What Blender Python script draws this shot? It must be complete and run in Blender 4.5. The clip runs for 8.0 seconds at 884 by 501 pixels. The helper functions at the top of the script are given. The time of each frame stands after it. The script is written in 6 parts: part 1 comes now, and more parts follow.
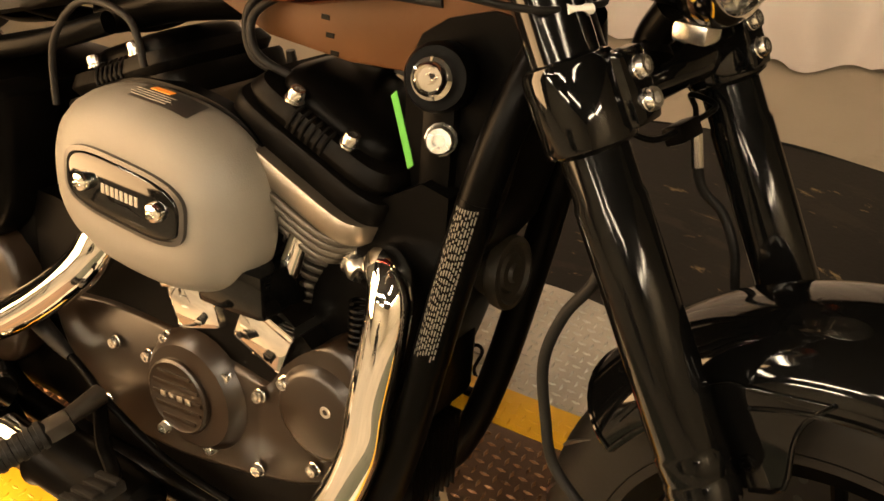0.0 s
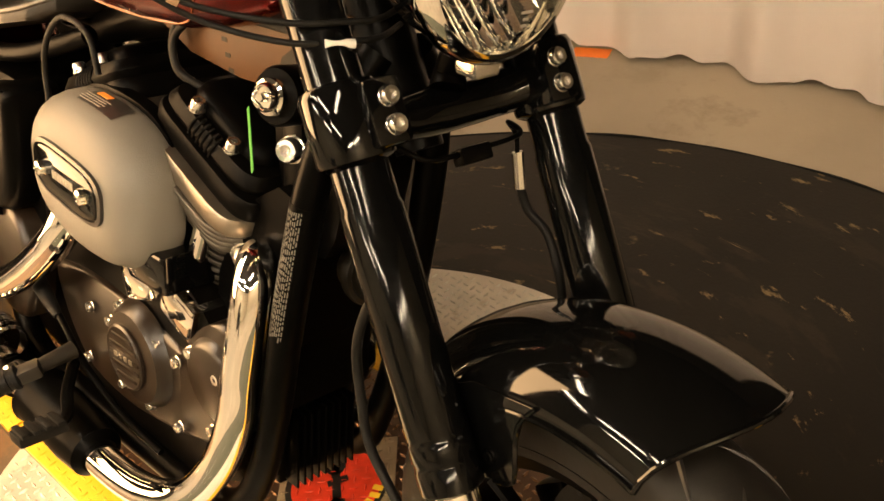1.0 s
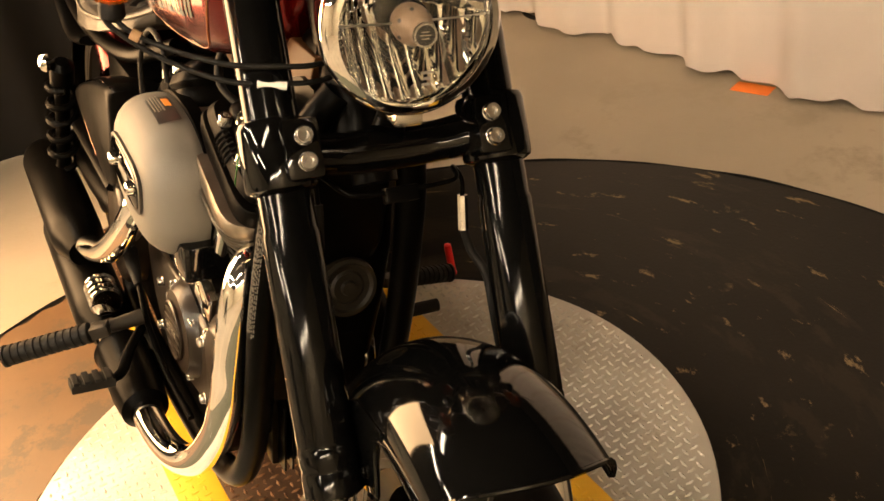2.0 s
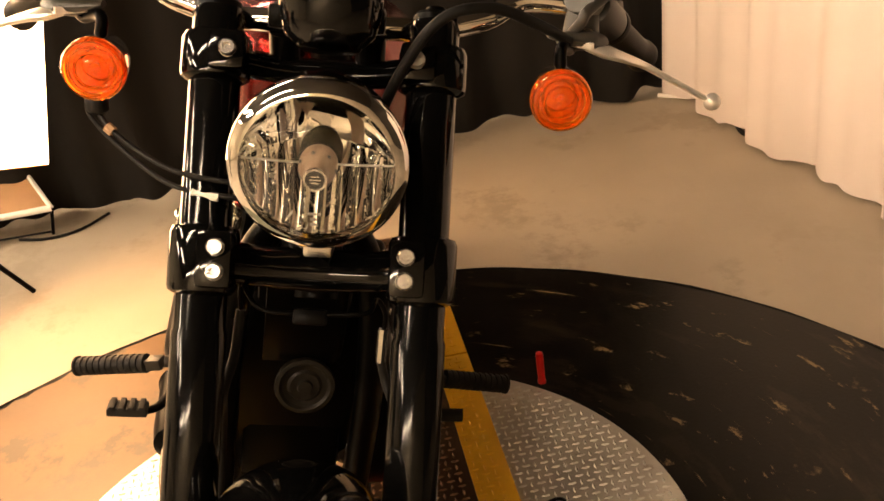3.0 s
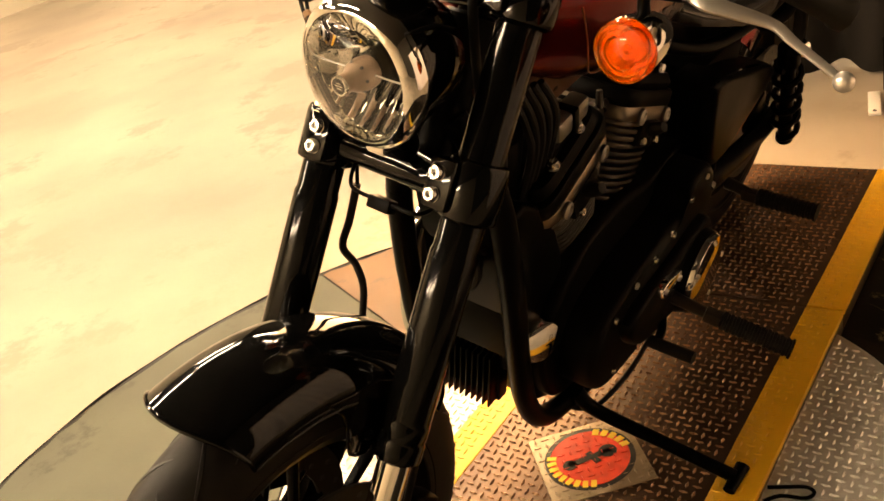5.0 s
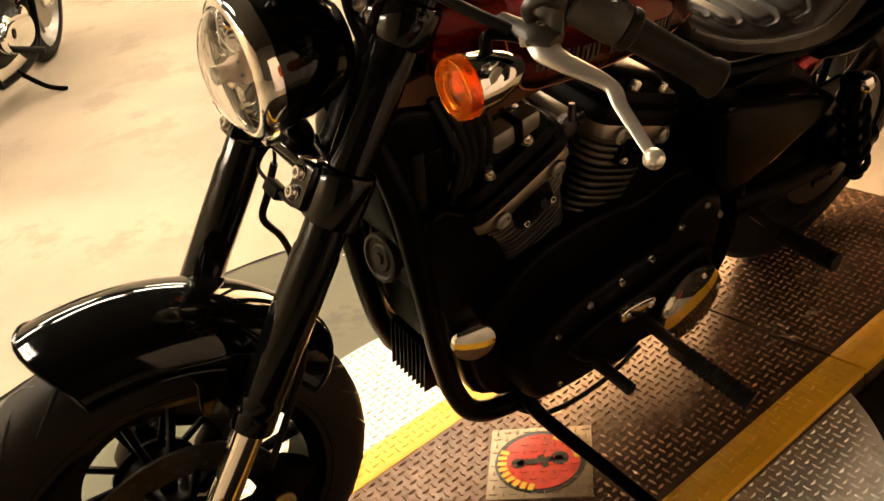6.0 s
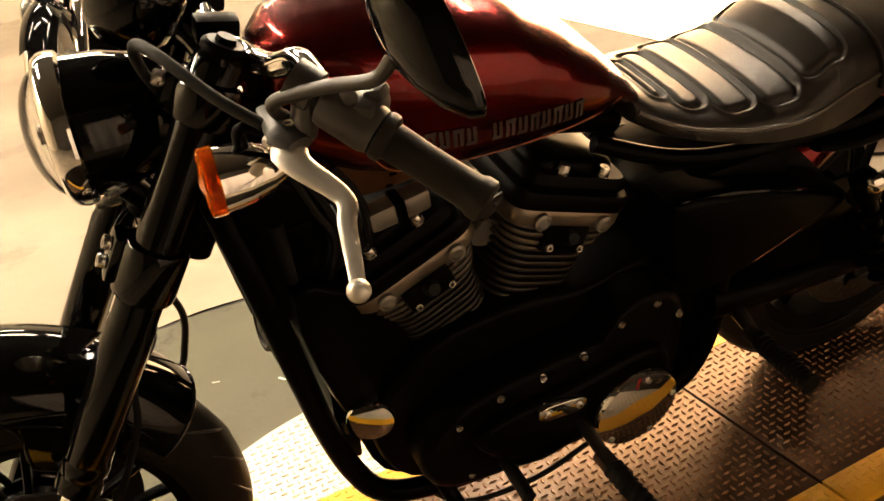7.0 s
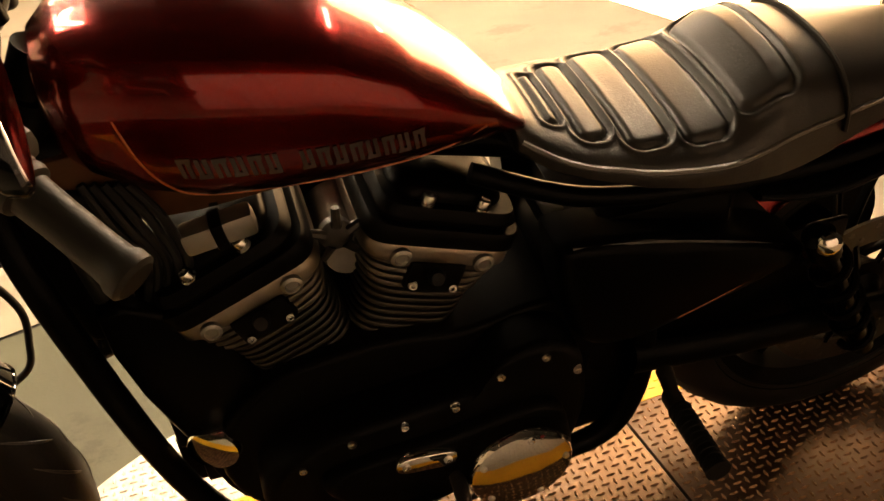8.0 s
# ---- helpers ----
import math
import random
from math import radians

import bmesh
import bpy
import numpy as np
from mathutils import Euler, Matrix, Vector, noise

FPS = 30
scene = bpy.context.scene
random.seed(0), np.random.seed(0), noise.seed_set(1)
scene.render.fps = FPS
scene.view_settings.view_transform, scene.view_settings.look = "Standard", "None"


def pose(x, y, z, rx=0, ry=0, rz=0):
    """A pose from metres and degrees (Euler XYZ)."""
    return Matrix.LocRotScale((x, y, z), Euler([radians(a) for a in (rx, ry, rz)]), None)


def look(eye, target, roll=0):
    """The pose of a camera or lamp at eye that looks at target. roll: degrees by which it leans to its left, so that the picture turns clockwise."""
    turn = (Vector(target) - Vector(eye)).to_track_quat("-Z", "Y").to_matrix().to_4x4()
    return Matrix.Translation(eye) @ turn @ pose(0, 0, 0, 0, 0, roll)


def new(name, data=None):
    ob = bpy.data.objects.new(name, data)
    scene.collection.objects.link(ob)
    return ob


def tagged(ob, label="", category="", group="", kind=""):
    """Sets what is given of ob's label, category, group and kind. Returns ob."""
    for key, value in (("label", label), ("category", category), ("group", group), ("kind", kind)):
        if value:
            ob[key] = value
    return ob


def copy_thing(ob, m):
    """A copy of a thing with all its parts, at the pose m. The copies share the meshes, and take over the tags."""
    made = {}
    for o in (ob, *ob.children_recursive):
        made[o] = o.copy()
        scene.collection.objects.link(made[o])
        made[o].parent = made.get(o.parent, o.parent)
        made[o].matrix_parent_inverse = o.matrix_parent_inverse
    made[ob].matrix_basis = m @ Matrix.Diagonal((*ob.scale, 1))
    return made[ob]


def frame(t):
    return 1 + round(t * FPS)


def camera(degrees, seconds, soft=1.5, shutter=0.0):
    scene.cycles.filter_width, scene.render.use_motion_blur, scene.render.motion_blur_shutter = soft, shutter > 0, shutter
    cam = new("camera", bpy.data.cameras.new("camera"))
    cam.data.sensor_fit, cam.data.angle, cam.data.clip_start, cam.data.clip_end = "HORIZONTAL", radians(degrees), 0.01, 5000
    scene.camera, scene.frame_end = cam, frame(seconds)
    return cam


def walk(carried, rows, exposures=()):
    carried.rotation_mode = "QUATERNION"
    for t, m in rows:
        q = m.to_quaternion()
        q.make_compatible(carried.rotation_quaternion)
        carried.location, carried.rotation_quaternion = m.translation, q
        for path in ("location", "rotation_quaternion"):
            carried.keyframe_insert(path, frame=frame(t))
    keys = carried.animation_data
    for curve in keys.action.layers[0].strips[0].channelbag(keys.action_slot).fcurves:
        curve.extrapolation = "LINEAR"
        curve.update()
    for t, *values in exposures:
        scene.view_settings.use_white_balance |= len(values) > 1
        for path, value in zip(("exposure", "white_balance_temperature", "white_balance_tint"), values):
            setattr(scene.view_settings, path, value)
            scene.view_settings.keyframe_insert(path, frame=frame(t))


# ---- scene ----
# ---- camera and walk ----
cam = camera(48.6, 8.0, soft=1.6)
PATH = [
    (0, (0.839, -0.591, 1.18), (-0.106, 0.673, -0.05), -5.1),
    (0.5, (0.958, -0.514, 1.194), (-0.104, 0.671, -0.017), -7.1),
    (1, (1.178, -0.435, 1.209), (-0.08, 0.583, 0.034), -9.1),
    (1.2, (1.258, -0.406, 1.214), (-0.068, 0.547, 0.06), -10.2),
    (2.3, (1.427, -0.103, 1.248), (-0.184, 0.407, 0.178), -10.0),
    (2.5, (1.445, -0.035, 1.258), (-0.222, 0.438, 0.258), -7.7),
    (3, (1.491, 0.177, 1.262), (-0.276, 0.311, 0.335), -8.0),
    (3.5, (1.566, 0.342, 1.255), (-0.208, 0.22, 0.34), -6.8),
    (4, (1.517, 0.509, 1.243), (-0.192, -0.011, 0.342), -7.1),
    (4.5, (1.435, 0.66, 1.228), (-0.094, -0.224, 0.289), -8.1),
    (4.7, (1.405, 0.732, 1.215), (-0.051, -0.292, 0.303), -11.1),
    (5.8, (1.157, 1.142, 1.23), (0.135, -0.291, 0.28), -12.3),
    (6, (1.059, 1.157, 1.228), (0.087, -0.308, 0.274), -10.4),
    (6.5, (0.858, 1.201, 1.225), (-0.036, -0.341, 0.318), -8.9),
    (7, (0.628, 1.277, 1.212), (-0.023, -0.395, 0.329), -9.6),
    (7.5, (0.427, 1.307, 1.201), (0.016, -0.433, 0.305), -9.6),
    (8, (0.213, 1.219, 1.187), (-0.157, -0.505, 0.243), -8.1),
]
EXPOSURES = [(0, -0.44, 6350, 14), (1.2, -0.32, 6350, 14), (2.5, -0.25, 6300, 18), (3.5, -0.08, 6850, 23), (4.0, -0.02, 6800, 21), (4.5, 0.05, 7050, 19), (6, -0.06, 6250, 15), (7.2, -0.08, 6200, 15), (8, -0.16, 6700, 16)]
walk(cam, [(t, look(eye, target, roll)) for t, eye, target, roll in PATH], EXPOSURES)

# ---- world and light ----
world = bpy.data.worlds.new("hall_ambience")
scene.world = world
world.use_nodes = True
world.node_tree.nodes["Background"].inputs[0].default_value = (1.0, 0.86, 0.68, 1)
world.node_tree.nodes["Background"].inputs[1].default_value = 0.002
SOFTBOX = 24.5
TUBE = 185.0


# ---- materials ----
def material(name, base, rough=0.5, metal=0.0, vary=0.12, scale=6.0, bump=0.03, fine=120.0, coat=0.0, second=None, cover=0.5, spec=0.5):
    """A surface with broad stains, fine grain, uneven gloss and light relief; second: a colour of worn patches."""
    m = bpy.data.materials.new(name)
    m.use_nodes = True
    n, l = m.node_tree.nodes, m.node_tree.links
    b = n["Principled BSDF"]
    b.inputs["Metallic"].default_value = metal
    b.inputs["Coat Weight"].default_value = coat
    b.inputs["Coat Roughness"].default_value = 0.04
    b.inputs["Specular IOR Level"].default_value = spec
    co = n.new("ShaderNodeTexCoord")
    broad = n.new("ShaderNodeTexNoise")
    broad.inputs["Scale"].default_value, broad.inputs["Detail"].default_value = scale, 6
    grain = n.new("ShaderNodeTexNoise")
    grain.inputs["Scale"].default_value, grain.inputs["Detail"].default_value = fine, 4
    for t in (broad, grain):
        l.new(co.outputs["Object"], t.inputs["Vector"])
    ramp = n.new("ShaderNodeValToRGB")
    lo = tuple(max(0, c * (1 - vary)) for c in base)
    hi = tuple(min(1, c * (1 + vary)) for c in base)
    ramp.color_ramp.elements[0].position, ramp.color_ramp.elements[0].color = 0.3, (*lo, 1)
    ramp.color_ramp.elements[1].position, ramp.color_ramp.elements[1].color = 0.7, (*hi, 1)
    l.new(broad.outputs["Fac"], ramp.inputs["Fac"])
    colour = ramp.outputs["Color"]
    if second:
        worn = n.new("ShaderNodeTexNoise")
        worn.inputs["Scale"].default_value, worn.inputs["Detail"].default_value, worn.inputs["Roughness"].default_value = scale * 2.3, 9, 0.7
        l.new(co.outputs["Object"], worn.inputs["Vector"])
        cut = n.new("ShaderNodeValToRGB")
        cut.color_ramp.elements[0].position, cut.color_ramp.elements[1].position = cover, cover + 0.07
        l.new(worn.outputs["Fac"], cut.inputs["Fac"])
        mix = n.new("ShaderNodeMix")
        mix.data_type = "RGBA"
        l.new(cut.outputs["Color"], mix.inputs["Factor"])
        l.new(colour, mix.inputs["A"])
        mix.inputs["B"].default_value = (*second, 1)
        colour = mix.outputs["Result"]
    l.new(colour, b.inputs["Base Color"])
    rr = n.new("ShaderNodeMapRange")
    rr.inputs["To Min"].default_value, rr.inputs["To Max"].default_value = max(0.02, rough * 0.75), min(1, rough * 1.3)
    l.new(broad.outputs["Fac"], rr.inputs["Value"])
    l.new(rr.outputs["Result"], b.inputs["Roughness"])
    if bump:
        bp = n.new("ShaderNodeBump")
        bp.inputs["Strength"].default_value, bp.inputs["Distance"].default_value = bump, 0.002
        l.new(grain.outputs["Fac"], bp.inputs["Height"])
        l.new(bp.outputs["Normal"], b.inputs["Normal"])
    return m


def glowing(name, colour, strength):
    m = bpy.data.materials.new(name)
    m.use_nodes = True
    n = m.node_tree.nodes
    b = n["Principled BSDF"]
    b.inputs["Base Color"].default_value = (0.8, 0.8, 0.8, 1)
    b.inputs["Emission Color"].default_value = (*colour, 1)
    b.inputs["Emission Strength"].default_value = strength
    return m


def clear(name, colour, rough=0.02, ior=1.45):
    m = bpy.data.materials.new(name)
    m.use_nodes = True
    b = m.node_tree.nodes["Principled BSDF"]
    b.inputs["Base Color"].default_value = (*colour, 1)
    b.inputs["Transmission Weight"].default_value = 1.0
    b.inputs["Roughness"].default_value = rough
    b.inputs["IOR"].default_value = ior
    return m


GLOSS_BLACK = material("gloss_black_paint", (0.0018, 0.0018, 0.0018), 0.06, vary=0.1, bump=0.0, spec=0.3)
FORK_BLACK = material("black_anodised_tube", (0.002, 0.002, 0.002), 0.10, vary=0.1, scale=5, bump=0.0, spec=0.21)
HAND_GREY = material("dark_grey_cast_controls", (0.030, 0.027, 0.022), 0.38, vary=0.15, scale=14, bump=0.06, fine=300)
SATIN_BLACK = material("satin_black_paint", (0.0012, 0.0011, 0.0010), 0.32, vary=0.25, scale=14, bump=0.04, spec=0.04)
WRINKLE_BLACK = material("wrinkle_black_coating", (0.0018, 0.0015, 0.0012), 0.42, vary=0.3, scale=20, bump=0.12, fine=420, spec=0.05)
# black covers; the brown tint holds the warm floor reflections in the base colour
COVER_BLACK = material("engine_cover_warm_reflection", (0.0105, 0.0062, 0.0034), 0.30, vary=0.2, scale=9, bump=0.04, fine=350, spec=0.4)
RUBBER = material("black_rubber", (0.004, 0.0036, 0.0032), 0.6, vary=0.3, scale=18, bump=0.1, fine=260, spec=0.2)
TYRE_RUBBER = material("tyre_rubber", (0.007, 0.0055, 0.004), 0.55, vary=0.3, scale=14, bump=0.1, fine=200, spec=0.22)
GRIP_RUBBER = material("grip_rubber", (0.011, 0.009, 0.006), 0.45, vary=0.25, scale=18, bump=0.12, fine=300, spec=0.2)
LEATHER = material("seat_leather", (0.0095, 0.0072, 0.005), 0.37, vary=0.25, scale=12, bump=0.2, fine=330, spec=0.36)
CHROME = material("chrome", (0.86, 0.84, 0.80), 0.05, 1.0, vary=0.04, scale=5, bump=0.01)
STEEL = material("zinc_steel", (0.62, 0.59, 0.54), 0.28, 1.0, vary=0.12, scale=30, bump=0.05)
ALLOY = material("polished_alloy", (0.66, 0.64, 0.60), 0.26, 1.0, vary=0.08, scale=16, bump=0.05)
CAST = material("cast_alloy", (0.30, 0.28, 0.25), 0.42, 0.9, vary=0.15, scale=18, bump=0.12, fine=300)
LEVER_ALLOY = material("satin_lever_alloy", (0.80, 0.755, 0.68), 0.34, 0.72, vary=0.06, scale=16, bump=0.04)
GREY_COAT = material("grey_powder_coat", (0.130, 0.118, 0.097), 0.55, vary=0.07, scale=8, bump=0.12, fine=500)
RED_PAINT = material("red_metallic_paint", (0.125, 0.0021, 0.0006), 0.25, 0.92, vary=0.08, scale=4, bump=0.006, fine=900, coat=0.5)
ORANGE_LINE = material("orange_pinstripe", (0.30, 0.085, 0.016), 0.35, vary=0.1)
AMBER_GLASS = clear("amber_glass", (1.0, 0.29, 0.010), 0.05)
AMBER_GLASS.node_tree.nodes["Principled BSDF"].inputs["Transmission Weight"].default_value = 0.93
AMBER = material("amber_plastic", (1.0, 0.36, 0.014), 0.14, vary=0.12, scale=40, bump=0.15, fine=180, coat=0.5)
LENS_GLASS = clear("lens_glass", (1.0, 1.0, 0.98), 0.0, 1.33)
REFLECTOR = material("reflector_mirror", (0.95, 0.95, 0.94), 0.03, 1.0, vary=0.05, bump=0.0)
BULB_CAP = material("bulb_shield_bronze", (0.20, 0.135, 0.09), 0.5, 0.3, vary=0.15, scale=40)
TAPE_WHITE = material("white_plastic", (0.72, 0.70, 0.64), 0.45, vary=0.06)
GREEN_TAG = material("green_paper_tag", (0.035, 0.23, 0.018), 0.6, vary=0.08)
LABEL_BLACK = material("black_sticker", (0.02, 0.018, 0.016), 0.35, vary=0.1)
LABEL_GREY = material("grey_print", (0.25, 0.22, 0.18), 0.5, vary=0.1)
PRINT_DIM = material("dim_white_print", (0.11, 0.10, 0.085), 0.5, vary=0.1)
LABEL_ORANGE = material("orange_print", (0.85, 0.28, 0.03), 0.5, vary=0.1)
LETTER_GREY = material("dark_tank_lettering", (0.036, 0.029, 0.026), 0.4, 0.0, vary=0.15, scale=30)
BRASS = material("brass_fitting", (0.75, 0.62, 0.40), 0.28, 1.0, vary=0.08)
TREAD_DARK = material("dark_tread_plate", (0.085, 0.048, 0.028), 0.36, 0.5, vary=0.3, scale=9, bump=0.12, second=(0.15, 0.085, 0.045), cover=0.58)
TREAD_BRIGHT = material("aluminium_tread_plate", (0.56, 0.525, 0.46), 0.38, 0.4, vary=0.18, scale=8, bump=0.1, second=(0.43, 0.385, 0.32), cover=0.58)
TREAD_WORN = material("worn_tread_bars", (0.26, 0.145, 0.075), 0.28, 0.6, vary=0.3, scale=30, bump=0.05)
TREAD_POLISHED = material("polished_tread_bars", (0.90, 0.87, 0.80), 0.24, 0.3, vary=0.15, scale=30, bump=0.05)
YELLOW = material("yellow_safety_paint", (0.80, 0.44, 0.012), 0.45, vary=0.1, scale=7, bump=0.12, second=(0.42, 0.24, 0.03), cover=0.66)
CONCRETE = material("stained_concrete", (0.36, 0.30, 0.225), 0.6, vary=0.22, scale=1.1, bump=0.32, fine=70, second=(0.30, 0.25, 0.185), cover=0.54)
CLOTH_WHITE = material("white_cotton_drape", (0.58, 0.52, 0.49), 0.85, vary=0.05, scale=3, bump=0.2, fine=500)
CLOTH_BLACK = material("black_velvet_drape", (0.008, 0.007, 0.006), 0.9, vary=0.2, scale=3, bump=0.2, fine=500, spec=0.2)
# unseen walls: the dark tone keeps fill low, the cream one throws light back
WALL_LOW_FILL = material("unseen_wall_low_fill", (0.03, 0.025, 0.018), 0.8, vary=0.1, scale=2, bump=0.1)
WALL_BOUNCE = material("unseen_wall_light_bounce", (0.55, 0.48, 0.36), 0.7, vary=0.1, scale=2, bump=0.1)
CEIL_LOW_FILL = material("unseen_ceiling_low_fill", (0.03, 0.026, 0.022), 0.8, vary=0.1, scale=2, bump=0.1)
PAPER = material("white_paper", (0.80, 0.78, 0.73), 0.6, vary=0.05)
ORANGE_TAPE = material("orange_tape", (0.85, 0.20, 0.02), 0.5, vary=0.08)
RED_PLASTIC = material("red_plastic", (0.55, 0.01, 0.008), 0.3, vary=0.1)
STICKER_RED = material("red_sticker_print", (0.78, 0.05, 0.015), 0.4, vary=0.2, scale=40)
STICKER_YELLOW = material("yellow_sticker_print", (0.85, 0.55, 0.03), 0.4, vary=0.1)
CARDBOARD = material("brown_board", (0.30, 0.18, 0.09), 0.7, vary=0.15)
SOFTBOX_GLOW = glowing("softbox_diffuser", (1.0, 0.60, 0.26), SOFTBOX)
TUBE_GLOW = glowing("tube_light", (1.0, 0.80, 0.52), TUBE)


SEAM_LEATHER = material("pale_leather_edge", (0.07, 0.06, 0.048), 0.38, vary=0.2, scale=20, bump=0.15, fine=330)
HEAD_BRONZE = material("machined_head_edge", (0.27, 0.225, 0.175), 0.38, 0.9, vary=0.15, scale=30, bump=0.08, fine=300)
TAN_BOARD = material("tan_board", (0.42, 0.22, 0.09), 0.5, vary=0.2, scale=5, bump=0.08)
# dark plate; the orange-brown reflection on it is put into the base colour
PLATE_WARM_REFLECTION = material("side_plate_warm_reflection", (0.060, 0.025, 0.008), 0.45, vary=0.2, scale=9, bump=0.05, spec=0.12)
PLATE_TAN = material("dirty_tan_plate", (0.36, 0.27, 0.17), 0.42, 0.3, vary=0.2, scale=20, bump=0.1, second=(0.24, 0.17, 0.10), cover=0.56)
BARE_WOOD = material("bare_brown_deck_board", (0.135, 0.073, 0.030), 0.5, vary=0.3, scale=3.5, bump=0.12, second=(0.088, 0.058, 0.030), cover=0.53)
GREY_BOARD = material("olive_grey_deck_board", (0.082, 0.086, 0.058), 0.5, vary=0.2, scale=2.5, bump=0.1, second=(0.060, 0.060, 0.042), cover=0.56, spec=0.22)
FIN_GREY = material("grey_head_fins", (0.075, 0.064, 0.050), 0.40, 0.6, vary=0.2, scale=20, bump=0.08, fine=300)
FIN_BLACK = material("dark_fin_edges", (0.024, 0.020, 0.016), 0.40, 0.45, vary=0.25, scale=20, bump=0.08, fine=300)


def scuffed_deck():
    """Dark worn paint with tan chips and broken drag marks that run round the disc."""
    m = material("scuffed_dark_deck", (0.0062, 0.0048, 0.0032), 0.30, vary=0.6, scale=2.6, bump=0.12, second=(0.11, 0.078, 0.038), cover=0.64, spec=0.16)
    n, l = m.node_tree.nodes, m.node_tree.links
    b = n["Principled BSDF"]
    colour = b.inputs["Base Color"].links[0].from_socket
    co = n.new("ShaderNodeTexCoord")
    mp = n.new("ShaderNodeMapping")
    mp.inputs["Location"].default_value = (-0.19, -0.047, 0)
    l.new(co.outputs["Object"], mp.inputs["Vector"])
    parts = n.new("ShaderNodeSeparateXYZ")
    l.new(mp.outputs["Vector"], parts.inputs["Vector"])
    turn = n.new("ShaderNodeMath")
    turn.operation = "ARCTAN2"
    l.new(parts.outputs["Y"], turn.inputs[0])
    l.new(parts.outputs["X"], turn.inputs[1])
    reach = n.new("ShaderNodeVectorMath")
    reach.operation = "LENGTH"
    l.new(mp.outputs["Vector"], reach.inputs[0])
    for along, across, cut, shade in ((5.0, 13.0, 0.615, (0.21, 0.15, 0.075, 1)), (1.6, 40.0, 0.65, (0.24, 0.17, 0.085, 1)), (1.4, 5.0, 0.55, (0.015, 0.011, 0.007, 1))):
        a, r = n.new("ShaderNodeMath"), n.new("ShaderNodeMath")
        a.operation = r.operation = "MULTIPLY"
        a.inputs[1].default_value, r.inputs[1].default_value = along, across
        l.new(turn.outputs["Value"], a.inputs[0])
        l.new(reach.outputs["Value"], r.inputs[0])
        polar = n.new("ShaderNodeCombineXYZ")
        l.new(a.outputs["Value"], polar.inputs["X"])
        l.new(r.outputs["Value"], polar.inputs["Y"])
        worn = n.new("ShaderNodeTexNoise")
        worn.inputs["Scale"].default_value, worn.inputs["Detail"].default_value, worn.inputs["Roughness"].default_value = 1.6, 9, 0.66
        l.new(polar.outputs["Vector"], worn.inputs["Vector"])
        ramp = n.new("ShaderNodeValToRGB")
        ramp.color_ramp.elements[0].position, ramp.color_ramp.elements[1].position = cut, cut + 0.05
        l.new(worn.outputs["Fac"], ramp.inputs["Fac"])
        mix = n.new("ShaderNodeMix")
        mix.data_type = "RGBA"
        l.new(ramp.outputs["Color"], mix.inputs["Factor"])
        l.new(colour, mix.inputs["A"])
        mix.inputs["B"].default_value = shade
        colour = mix.outputs["Result"]
    l.new(colour, b.inputs["Base Color"])
    return m


RING_BLACK = scuffed_deck()


# ---- mesh helpers ----
def spline(pts, per=8, closed=False):
    """Points of a smooth curve through pts."""
    pts = [Vector(p) for p in pts]
    if per < 2 or len(pts) < 3:
        return pts
    out, n = [], len(pts)
    for i in range(n if closed else n - 1):
        if closed:
            a, b, c, d = pts[i - 1], pts[i], pts[(i + 1) % n], pts[(i + 2) % n]
        else:
            a, b, c, d = pts[max(i - 1, 0)], pts[i], pts[i + 1], pts[min(i + 2, n - 1)]
        for k in range(per):
            t = k / per
            out.append(0.5 * (2 * b + (c - a) * t + (2 * a - 5 * b + 4 * c - d) * t * t + (3 * b - a - 3 * c + d) * t ** 3))
    if not closed:
        out.append(pts[-1])
    return out


def add_loft(bm, rings, caps=True, wrap=False):
    vs = [[bm.verts.new(p) for p in ring] for ring in rings]
    n = len(vs[0])
    for a, b in zip(vs, vs[1:] + ([vs[0]] if wrap else [])):
        for i in range(n):
            bm.faces.new((a[i], a[(i + 1) % n], b[(i + 1) % n], b[i]))
    if caps and not wrap:
        bm.faces.new(list(reversed(vs[0])))
        bm.faces.new(vs[-1])


def add_tube(bm, pts, r, n=12, per=8, flat=1.0):
    """A round bar along a smooth curve; r: one radius, or one for each of pts."""
    base = len(pts)
    c = spline(pts, per)
    rad = [r] * len(c) if not isinstance(r, (list, tuple)) else [float(np.interp(i / (len(c) - 1) * (base - 1), range(base), r)) for i in range(len(c))]
    rings, side = [], None
    for i, p in enumerate(c):
        d = (c[min(i + 1, len(c) - 1)] - c[max(i - 1, 0)]).normalized()
        if side is None:
            side = d.cross(Vector((0, 0, 1)) if abs(d.z) < 0.9 else Vector((1, 0, 0))).normalized()
        side = (side - d * side.dot(d)).normalized()
        up = d.cross(side)
        rings.append([p + rad[i] * (math.cos(a) * side + flat * math.sin(a) * up) for a in [2 * math.pi * k / n for k in range(n)]])
    add_loft(bm, rings)


def axis_matrix(at, way):
    """A frame at a point whose z runs along way."""
    return Matrix.Translation(at) @ Vector(way).to_track_quat("Z", "Y").to_matrix().to_4x4()


def add_lathe(bm, profile, m, n=28):
    """profile: (radius, height) pairs turned round the z of m; the ends are closed."""
    rings = []
    for r, h in profile:
        rings.append([m @ Vector((max(r, 1e-4) * math.cos(a), max(r, 1e-4) * math.sin(a), h)) for a in [2 * math.pi * k / n for k in range(n)]])
    add_loft(bm, rings)


